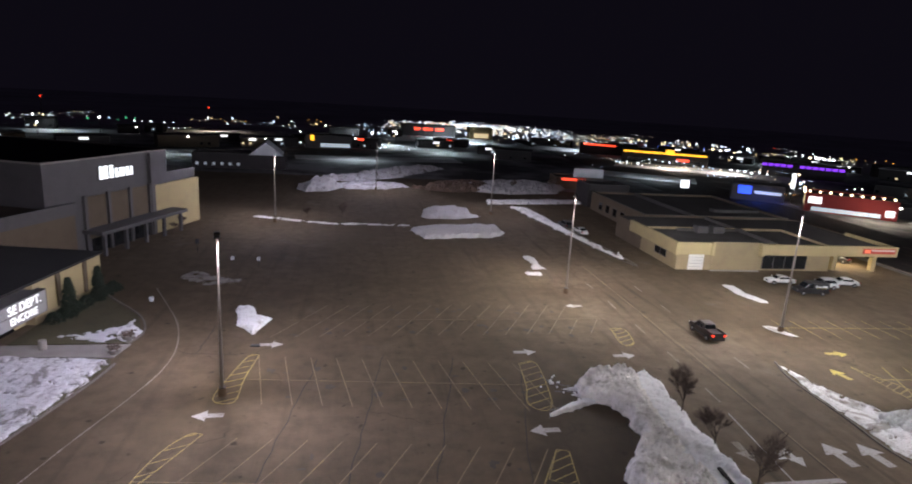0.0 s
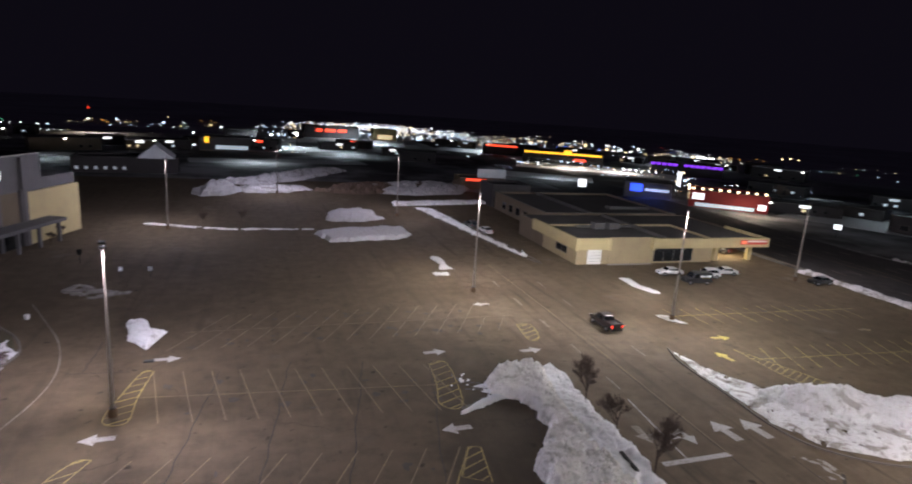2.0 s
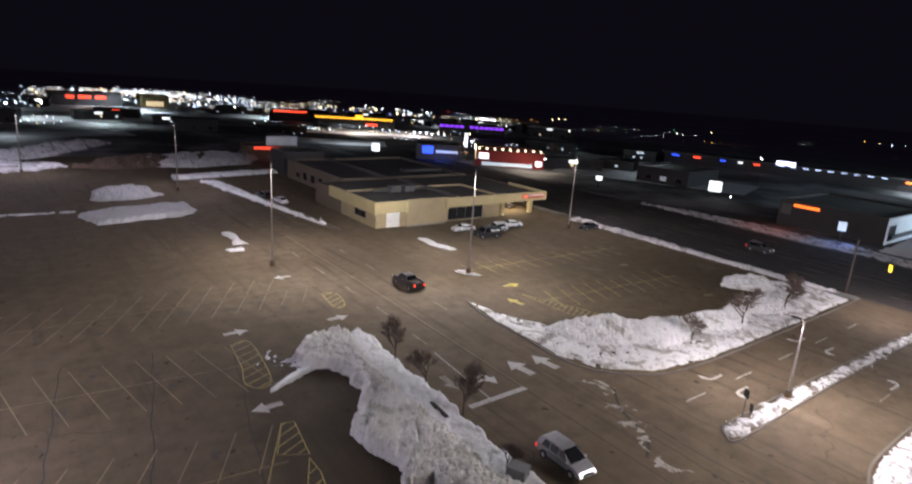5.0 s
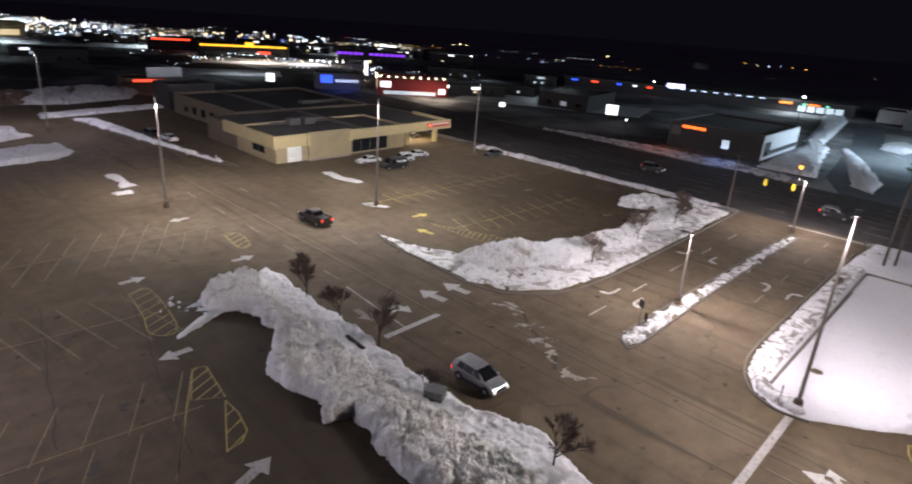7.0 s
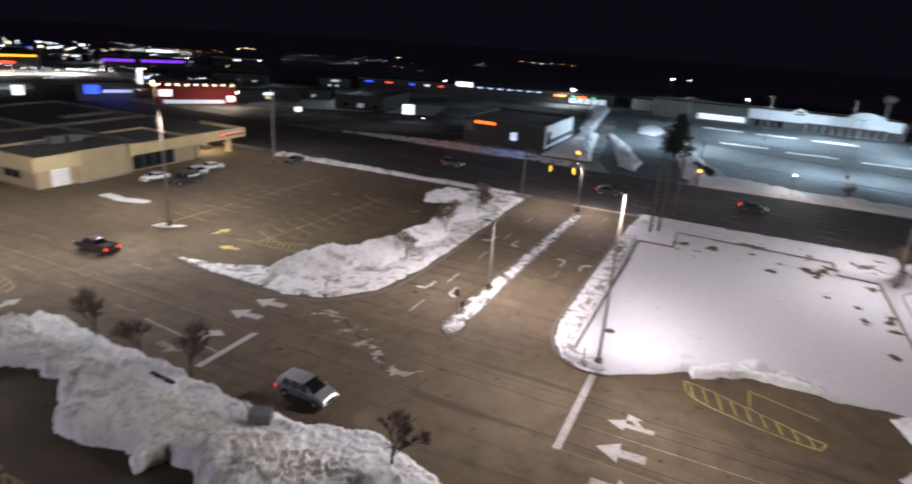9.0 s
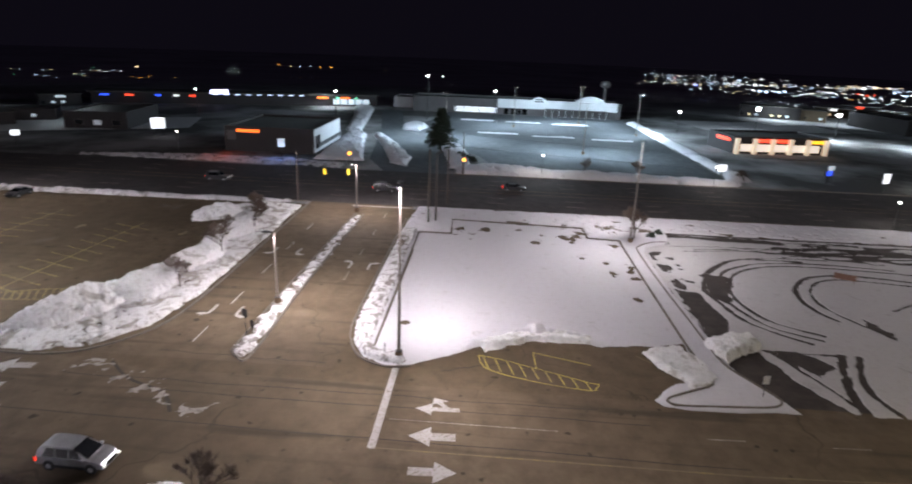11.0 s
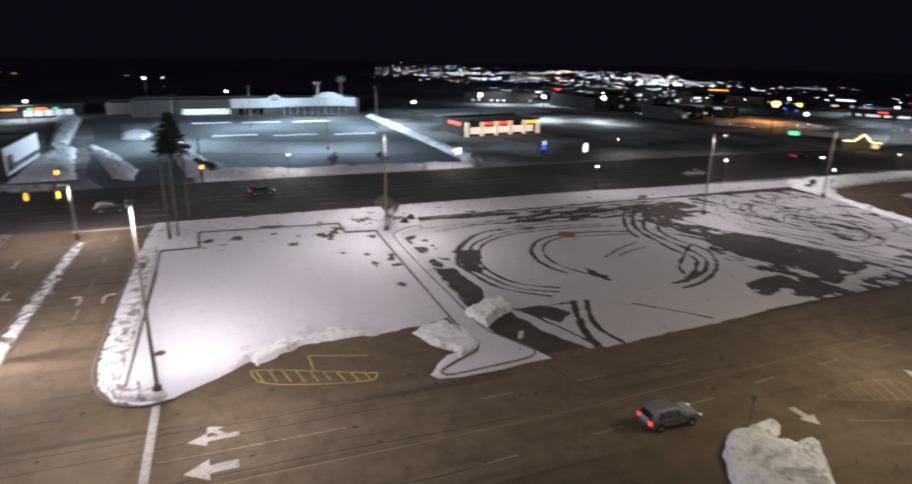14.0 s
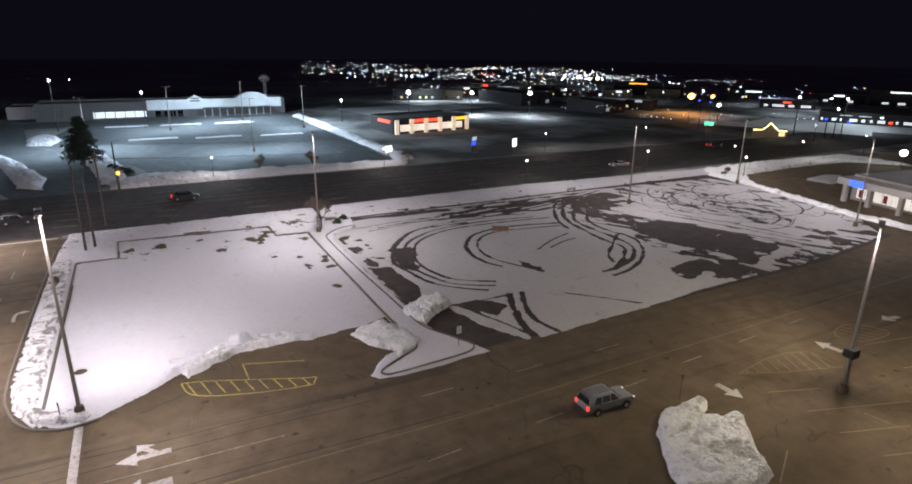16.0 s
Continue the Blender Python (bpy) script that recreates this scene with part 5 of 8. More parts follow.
# tyre and repair shop beside the ring road
def repair_shop():
    ob = thing("repair_shop", "long low cream-walled car repair shop with a drive-through canopy", "shop", m=pose(57.2, 98.0, 0))
    H = 4.9
    w = 0.3
    walls = Shape()
    walls.box(0.3, 31.5, 0.6, 0.6 + w, -0.3, H).box(0.3, 0.3 + w, 0.6 + w, 15, -0.3, H).box(31.2, 31.5, 0.6 + w, 15, -0.3, H).box(0.6, 31.2, 14.7, 15, -0.3, H)
    part("wall", walls, M_TAN, ob, "tan brick wall")
    part("roof", Shape().box(0.6, 44.5, 0.9, 27.5, H - 0.7, H - 0.45), M_ROOF, ob, "dark flat roof with pale streaks")
    fascia = Shape()
    fascia.box(0, 6.6, 0, 0.6, 3.0, H + 0.3).box(16.8, 45, -0.3, 0.5, 3.15, H + 0.2)
    fascia.box(-0.35, 0.3, 0, 19.5, 3.0, H + 0.3).box(44.5, 45, 0.5, 12.5, 3.15, H + 0.2)
    part("fascia", fascia, M_CREAM, ob, "deep cream fascia band")
    part("rear_wall", Shape().box(31.5, 44.5, 27.2, 27.5, -0.3, H - 0.3).box(44.5, 44.8, 12.5, 27.5, -0.3, H - 0.3).box(0.6, 31.5, 27.2, 27.5, -0.3, H - 0.3).box(0.3, 0.6, 15, 27.5, -0.3, H - 0.3), M_BROWN_WALL, ob, "dull brown rear wall")
    for x0, x1, y0 in ((-0.5, 0.1, -0.25), (6.5, 7.1, -0.25), (16.3, 16.9, -0.5)):
        part("fascia_end", Shape().cbox(x0, x1, y0, 0.6, 2.9, H + 0.35, 0.04), M_CREAM, ob)
    part("panel", Shape().box(7.1, 16.3, 0.35, 0.6, -0.2, H + 0.4), M_TAN, ob, "plain tan wall panel")
    door = board(ob, "y-", 2.6, 5.6, 0.02, 2.9, 0.6, M_DOOR_WHITE, 0.08, "garage_door", "white roll-up garage door")
    for k in range(1, 5):
        part("rib", Shape().box(2.65, 5.55, 0.50, 0.515, 0.58 * k, 0.58 * k + 0.03), M_FRAME, door)
    window(ob, "y-", 17.4, 26.6, 0.3, 3.0, 0.6, panes=4, name="shop_window")
    window(ob, "x-", 4.5, 9.0, 1.2, 2.6, 0.3, panes=2, name="side_window")
    for x in (33.2, 41.8):
        part("pillar", Shape().cbox(x - 0.45, x + 0.45, 1.2, 2.1, -0.1, 3.15, 0.04), M_CREAM, ob, "square cream canopy pillar")
    part("canopy_ceiling", Shape().box(31.5, 44.5, 0.5, 20, 3.15, 3.25), M_DOOR_WHITE, ob)
    part("inner_wall", Shape().box(31.5, 44, 12, 12.3, -0.2, 3.15), M_CREAM, ob)
    s = Shape()
    sign = part("sign", Shape().cbox(37.4, 44.4, -0.42, -0.31, 3.75, 4.75, 0.02), M_RED_SIGN, ob, "unlit red sign board")
    # the mark is brightened by weak emission although the board is unlit
    part("sign_mark", Shape().cbox(37.6, 38.9, -0.50, -0.43, 3.9, 4.6, 0.03), glow("sign_mark", (0.9, 0.2, 0.1), 0.25), sign)
    for k in range(9):
        part("sign_letter", Shape().box(39.2 + k * 0.56, 39.6 + k * 0.56, -0.46, -0.43, 4.25, 4.6), M_DOOR_WHITE, sign)
    part("kerb_line", Shape().box(6.8, 16.4, -0.35, 0.2, -0.1, 0.14), M_CONCRETE, ob)
    part("roof_step", Shape().box(20.5, 21.1, 2, 26, H - 0.45, H + 0.15).box(7, 20.5, 13.4, 14, H - 0.45, H), M_COPING, ob)
    for x, y in ((11.5, 12.5), (14.8, 12.2)):
        unit = part("roof_unit", Shape().cbox(x - 1.2, x + 1.2, y - 0.9, y + 0.9, H - 0.45, H + 0.9, 0.05), M_GREY_WALL, ob, "grey rooftop air handler")
        part("grille", Shape().box(x - 0.9, x + 0.9, y - 0.93, y - 0.9, H, H + 0.6), M_FRAME, unit)
    # lit ceiling of the drive-through
    for x in (34.5, 38, 41.5):
        part("ceiling_lamp", Shape().box(x - 0.5, x + 0.5, 4.6, 5.0, 3.11, 3.145), glow("canopy_lamp", (1.0, 0.8, 0.5), 8.0), ob)
    return ob


repair_shop()
d = bpy.data.lights.new("canopy_light", "AREA")
d.energy, d.color, d.shape, d.size, d.size_y = 1100, (1.0, 0.82, 0.55), "RECTANGLE", 8, 3
ob = new("canopy_light", d)
ob.matrix_basis = pose(95, 102.8, 3.05)
rear = box_building("shop_annex", 64.2, 100, 125.9, 158, 4.8, M_BROWN_WALL, "older dark rear wing behind the repair shop")
for k in range(6):
    window(rear, "x-", -15 + k * 4.6, -12.6 + k * 4.6, 1.0, 3.0, -17.9, panes=1)
part("roof_ridge", Shape().box(-6, -5.4, -15, 15, 4.3, 5.0).box(4, 16, -8, -6, 4.3, 5.0), M_COPING, rear)
tower = box_building("shop_block", 64.0, 76, 160.2, 170, 6.4, M_DARK_WALL, "tall dark brick block behind the shop")

# department store, theatre
def store_block():
    """Front along local y, facing local +x."""
    ob = thing("department_store", "big windowless grey department store with a lit white name sign", "department store", m=pose(-32.3, 131.3, 0, 0, 0, -19))
    H = 15.2
    part("wall", Shape().box(-50, -0.3, -37.5, -9, -0.3, H), M_GREY_WALL, ob, "plain grey upper wall")
    part("coping", Shape().box(-50.2, -0.15, -37.7, -37.2, H, H + 0.25).box(-0.6, -0.15, -37.2, -9, H, H + 0.25).box(-50.2, -0.6, -9.3, -8.8, H, H + 0.25), M_CONCRETE, ob)
    part("roof", Shape().box(-50, -0.6, -37.2, -9.3, H, H + 0.03), M_BLACK_ROOF, ob)
    for k in range(3):
        y0 = -29.6 + k * 5.2
        part("wall_panel", Shape().box(-0.3, -0.18, y0, y0 + 4.2, 2.4, 9.3), M_BROWN_WALL, ob, "tall recessed brown wall panel")
    for k in range(4):
        y = -30.1 + k * 5.2
        part("pilaster", Shape().cbox(-0.3, 0.15, y - 0.3, y + 0.3, 0, 9.6, 0.04), M_GREY_WALL, ob)
    part("corner_pier", Shape().box(-0.3, 0.3, -14.4, -13.4, 0, H - 0.2), M_GREY_WALL, ob)
    part("side_wing", Shape().box(-14, 0.05, -13.4, 0.6, -0.3, 9.0), M_CREAM, ob, "cream lower wing wall")
    part("parapet", Shape().box(-14, -0.6, -9.6, 0.4, 9.0, 11.0), M_GREY_WALL, ob, "set-back grey parapet")
    part("low_wing", Shape().box(-50, 0.0, -56, -37.6, -0.3, 8.6).box(-6, 0.0, -37.6, -32.4, -0.3, 8.6), M_BROWN_WALL, ob, "brown lower wing")
    part("low_band", Shape().box(-0.2, 0.25, -56, -32.4, 7.0, 8.9), M_GREY_WALL, ob, "grey band over the lower wing")
    sign = part("sign", Shape().box(-0.3, -0.22, -26.8, -17.8, 11.5, 13.9), M_GREY_WALL, ob, "lit white name sign")
    widths = (0.85, 1.2, 1.1, 0.95, 0.3, 1.0, 0.95, 0.8)
    y = -26.4
    for i, w in enumerate(widths):
        tall = 2.1 if i < 3 else 1.5
        part("sign_letter", Shape().cbox(-0.21, -0.02, y, y + w * 0.66, 11.7, 11.7 + tall, 0.06), M_LIT_WHITE, sign, "glowing white plain shape")
        y += w + 0.12
    part("canopy_slab", Shape().cbox(-0.2, 3.4, -31, -8.5, 3.6, 4.2, 0.05), M_GREY_WALL, ob, "flat grey entrance canopy")
    for k in range(5):
        part("post", Shape().cbox(2.4, 2.9, -30 + k * 5.0, -29.5 + k * 5.0, -0.1, 3.6, 0.03), M_GREY_WALL, ob)
    part("shop_front", Shape().box(-0.3, -0.2, -29, -15, -0.1, 2.4), M_GLASS, ob, "dark glazed shop front")
    return ob


store_block()

theatre = thing("theatre", "low cream theatre front with a lit changeable-letter sign", "theatre", m=pose(-36.8, 66.0, 0, 0, 0, -9))
part("wall", Shape().box(-40, 0, 6.2, 19.6, 0.9, 5.0).box(-40, -1.2, -24, 6.2, -0.3, 5.0), M_CREAM, theatre, "cream rendered wall")
part("plinth", Shape().box(-40, -0.02, 6.2, 19.58, -0.3, 0.9), M_TAN, theatre)
part("roof", Shape().box(-40, 0.25, -24, 19.8, 5.0, 5.3), M_BLACK_ROOF, theatre, "dark flat roof edge")
for k in range(2):
    part("pilaster", Shape().cbox(-0.05, 0.2, 10.2 + 5.4 * k, 10.9 + 5.4 * k, 0.9, 5.0, 0.02), M_BROWN_WALL, theatre)
signbox = part("sign_box", Shape().cbox(-1.2, 1.0, -14, 7.0, 1.6, 4.3, 0.05), M_GREY_WALL, theatre, "projecting sign box over the doors")
part("sign_face", Shape().box(1.0, 1.03, -13.8, 6.8, 1.7, 4.2), surface("sign_face", (0.30, 0.29, 0.28), 0.7, bump=0), signbox, "grey-white sign face")
part("rule", Shape().box(1.031, 1.04, -10, 6.2, 2.93, 2.98), M_DARK_METAL, signbox)


def lettering(words, size, m, material, parent, name="lettering"):
    c = bpy.data.curves.new(name, "FONT")
    c.body, c.size, c.extrude = words, size, 0.015
    c.materials.append(material)
    ob = new(name, c)
    ob.parent = parent
    ob.matrix_basis = m
    return ob


M_LETTER = glow("sign_letters", (1.0, 1.0, 1.0), 1.6)
face = Matrix(((0, 0, 1, 1.05), (1, 0, 0, 0), (0, 1, 0, 0), (0, 0, 0, 1)))
lettering("SE DEPT.", 1.38, pose(0, 0.7, 3.12) @ face, M_LETTER, signbox)
lettering("ENCORE", 1.1, pose(0, 0.9, 2.0) @ face, M_LETTER, signbox)
for k in range(5):
    part("door", Shape().box(-1.18, -1.1, -9 + k * 2.7, -6.6 + k * 2.7, 0, 2.1), M_GLASS, theatre, "dark glazed entrance door")

# bank beside the tracked lot
M_BANK = surface("bank_render", (0.36, 0.33, 0.30), 0.85, amount=0.4)
bank = box_building("bank", 50, 68.2, -137, -121.5, 5.0, M_BANK, "single-storey pale bank with a lit blue sign", turn=-8)
part("canopy", Shape().cbox(-9.6, 9.6, 7.5, 11.5, 3.3, 4.6, 0.05), M_BANK, bank, "deep pale canopy")
for x in (-8, -3, 3, 8):
    part("pillar", Shape().cbox(x - 0.4, x + 0.4, 10.4, 11.2, -0.1, 3.3, 0.03), M_BANK, bank)
window(bank, "y+", -8, 8, 0.4, 2.6, 7.75, glow("dim_bank_glass", (1.0, 0.88, 0.76), 0.62), 9)
part("roof_snow", Shape().cbox(-8.8, 8.8, -7.4, 7.2, 4.9, 5.06, 0.05), M_TRACKED, bank, "thin snow lying on the flat roof")
for a in (1.6, 4.4, 6.6):
    board(bank, "y+", a, a + 0.8, 0.7, 2.2, 7.86, M_RED_WALL, 0.06, "poster", "red and white poster on the glass")
board(bank, "y+", 3.8, 6.8, 3.4, 4.5, 11.5, M_LIT_BLUE, 0.2, "sign", "lit blue sign")

# store across the highway
M_LIT_SHOP = glow("lit_shop_glass", (0.85, 0.92, 1.0), 0.8)
shop = box_building("supermarket", 265, 281, -54, 34, 6.2, M_GREY_WALL, "long pale supermarket with arches and a lit front", "supermarket")
for k in range(14):
    part("pilaster", Shape().cbox(-8.25, -7.95, 42 - k * 3.3 - 0.3, 42 - k * 3.3, 0, 5.6, 0.02), M_GREY_WALL, shop)
window(shop, "x-", 8.2, 26, 0.5, 2.8, -8.0, M_LIT_SHOP, 9, "shop_window")
part("front", Shape().box(-8.7, -8.0, -42.5, 7.8, 2.9, 6.6), M_WHITE_WALL, shop, "white front wall")
gable = Shape()
gable.add([(-8.9, -13.6, 6), (-8.9, -5.2, 6), (-8.9, -9.4, 8.3), (-8.3, -13.6, 6), (-8.3, -5.2, 6), (-8.3, -9.4, 8.3)], [(0, 1, 2), (5, 4, 3), (0, 3, 4, 1), (1, 4, 5, 2), (2, 5, 3, 0)])
part("gable", gable, M_WHITE_WALL, shop, "white pointed gable")
part("sign_bar", Shape().box(-9.1, -8.92, -10.8, -8.0, 6.7, 7.1).box(-9.1, -8.92, -11.2, -7.6, 5.8, 6.2), M_DARK_METAL, shop)
arch = [(-38 + 13.8 * i / 12, 6 + 2.9 * math.sin(math.pi * i / 12) ** 0.7) for i in range(13)]
hall = Shape()
n = len(arch)
hall.add([(-8.9, y, z) for y, z in arch] + [(-4.5, y, z) for y, z in arch], [tuple(range(n))[::-1], tuple(range(n, 2 * n))] + [(i, i + 1, n + i + 1, n + i) for i in range(n - 1)])
part("vault", hall, M_WHITE_WALL, shop, "white vaulted front")
for k in range(4):
    part("arch", Shape().box(-8.06, -8.02, -3 + k * 2.6 - 1.7, -3 + k * 2.6 + 0.3, 0.2, 2.2).rod((-8.06, -3.7 + k * 2.6, 2.2), (-8.02, -3.7 + k * 2.6, 2.2), 1.0, 1.0, 16), M_GLASS, shop, "dark arched opening")
part("canopy", Shape().box(-12.0, -8.7, -38, -12, 3.0, 3.3), M_GREY_WALL, shop)
for k in range(10):
    part("post", Shape().rod((-11.7, -37.5 + k * 2.8, 0), (-11.7, -37.5 + k * 2.8, 3.0), 0.12, 0.12, 6), M_WHITE_WALL, shop)

dark = box_building("restaurant", 152.0, 179, 44.6, 67.6, 6.2, M_DARK_WALL, "dark flat-roofed restaurant with a glowing orange sign", "restaurant")
board(dark, "x-", 2.4, 8.2, 4.9, 5.5, -13.5, M_LIT_ORANGE, 0.25, "sign", "glowing orange sign")
part("side_wall", Shape().box(-13.4, 13.4, -11.6, -11.5, 0.3, 6.1), M_WHITE_WALL, dark, "pale side wall")
part("side_band", Shape().box(-10.6, 13.4, -11.9, -11.61, 1.3, 2.2), M_DARK_METAL, dark)
window(dark, "y-", -12.4, -8.2, 1.0, 4.4, -11.61, panes=1)
board(dark, "x-", 8.6, 10.9, 2.8, 5.2, -13.5, M_GREY_WALL, 0.1, "emblem", "dim pale square emblem")

taco = box_building("fast_food_shop", 189, 205, -101, -71, 5.0, M_DARK_WALL, "fast-food shop with lit pillars and red sign bands", "restaurant", turn=8)
# the light falling on the pillars is given as emission
for k in range(6):
    part("pillar", Shape().cbox(-9.2, -8.2, -14.6 + k * 5.6, -13.4 + k * 5.6, 0, 4.6, 0.04), glow("glowing_pillar", (1.0, 0.74, 0.55), 0.5), taco, "pale pillar with its floodlight as a glow of its own")
board(taco, "x-", -3, 8, 3.5, 4.4, -8.1, M_LIT_RED, 0.2, "sign", "glowing red sign band")
board(taco, "x-", -14, -9, 3.4, 4.3, -8.1, M_LIT_YELLOW, 0.2, "sign", "glowing yellow sign band")
window(taco, "x-", -12.5, 12.5, 0.6, 2.9, -8.02, glow("lit_dining_glass", (1.0, 0.84, 0.70), 0.8), 7, "shop_window")
board(taco, "y+", -6, 2, 3.4, 4.3, 15.0, M_LIT_RED, 0.2, "sign", "glowing red sign band")

# ---- vehicles ----
M_TYRE = surface("tyre_rubber", (0.018, 0.018, 0.018), 0.85, size=0.2)
M_RIM = surface("alloy_rim", (0.45, 0.45, 0.46), 0.35, 0.8, size=0.2, bump=0)
M_CAR_GLASS = glass("car_glass", (0.012, 0.013, 0.015), 0.05)
M_HEADLIGHT = glow("headlight_on", (1.0, 0.97, 0.92), 1.7)
M_HEADLIGHT_OFF = glass("headlight_off", (0.5, 0.5, 0.5), 0.1)
M_TAIL = glow("tail_light_on", (1.0, 0.04, 0.015), 2.5)
M_TAIL_OFF = glass("tail_light_off", (0.25, 0.01, 0.01), 0.2)
M_TRIM = surface("black_trim", (0.02, 0.02, 0.02), 0.6, size=0.3, bump=0)


def car_paint(name, colour, metal=0.0):
    m, t, p = nodes_of(name)
    dust = ramp(t, link_noise(t, 2.0, 5, 0.7), 0.4, 0.9)
    t.links.new(blend(t, dust, colour, tuple(c * 0.55 + 0.03 for c in colour)), p.inputs["Base Color"])
    p.inputs["Roughness"].default_value, p.inputs["Metallic"].default_value = 0.35, metal
    p.inputs["Coat Weight"].default_value = 0.5
    return m


def hull(profile, wide):
    """A body from its side outline (x forward, z up); wide(x, z) gives the half width."""
    bm = bmesh.new()
    left = [bm.verts.new((x, wide(x, z), z)) for x, z in profile]
    right = [bm.verts.new((x, -wide(x, z), z)) for x, z in profile]
    n = len(profile)
    bm.faces.new(left)
    bm.faces.new(right[::-1])
    for i in range(n):
        bm.faces.new((left[i], right[i], right[(i + 1) % n], left[(i + 1) % n]))
    bmesh.ops.recalc_face_normals(bm, faces=bm.faces[:])
    bmesh.ops.bevel(bm, geom=bm.edges[:], offset=0.07, segments=3, affect="EDGES", profile=0.6, clamp_overlap=True)
    s = Shape()
    bm.verts.index_update()
    s.add([q.co.copy() for q in bm.verts], [[q.index for q in f.verts] for f in bm.faces])
    bm.free()
    return s


STYLES = {
    "suv": (4.8, 0.92, [(-2.38, 0.32), (-2.42, 0.75), (-2.36, 1.05), (0.95, 1.06), (2.05, 0.98), (2.36, 0.78), (2.40, 0.34)], [(-2.32, 1.02), (-2.12, 1.62), (-1.8, 1.72), (0.0, 1.74), (0.3, 1.68), (1.1, 1.03)]),
    "minivan": (4.9, 0.96, [(-2.40, 0.32), (-2.47, 0.62), (-2.44, 0.86), (-2.36, 1.0), (1.2, 1.02), (1.75, 0.97), (2.2, 0.80), (2.42, 0.58), (2.40, 0.32)], [(-2.34, 0.97), (-2.2, 1.45), (-2.04, 1.64), (-1.7, 1.73), (-0.9, 1.77), (-0.2, 1.76), (0.2, 1.68), (1.45, 0.99)]),
    "sedan": (4.8, 0.90, [(-2.36, 0.30), (-2.40, 0.70), (-2.30, 0.96), (-1.6, 0.99), (1.05, 0.97), (2.05, 0.84), (2.36, 0.66), (2.40, 0.32)], [(-1.85, 0.95), (-1.05, 1.40), (0.1, 1.45), (0.35, 1.40), (1.25, 0.94)]),
    "van": (5.3, 1.00, [(-2.62, 0.34), (-2.66, 0.8), (-2.64, 1.15), (1.3, 1.15), (2.3, 1.0), (2.62, 0.8), (2.66, 0.36)], [(-2.63, 1.1), (-2.58, 1.95), (-2.4, 2.05), (0.7, 2.05), (0.95, 1.95), (1.6, 1.12)]),
    "pickup": (5.6, 0.96, [(-2.76, 0.42), (-2.8, 0.85), (-2.78, 1.08), (1.2, 1.10), (2.5, 1.02), (2.76, 0.85), (2.8, 0.42)], [(-0.75, 1.06), (-0.6, 1.70), (-0.4, 1.80), (0.75, 1.80), (0.95, 1.74), (1.55, 1.08)]),
}


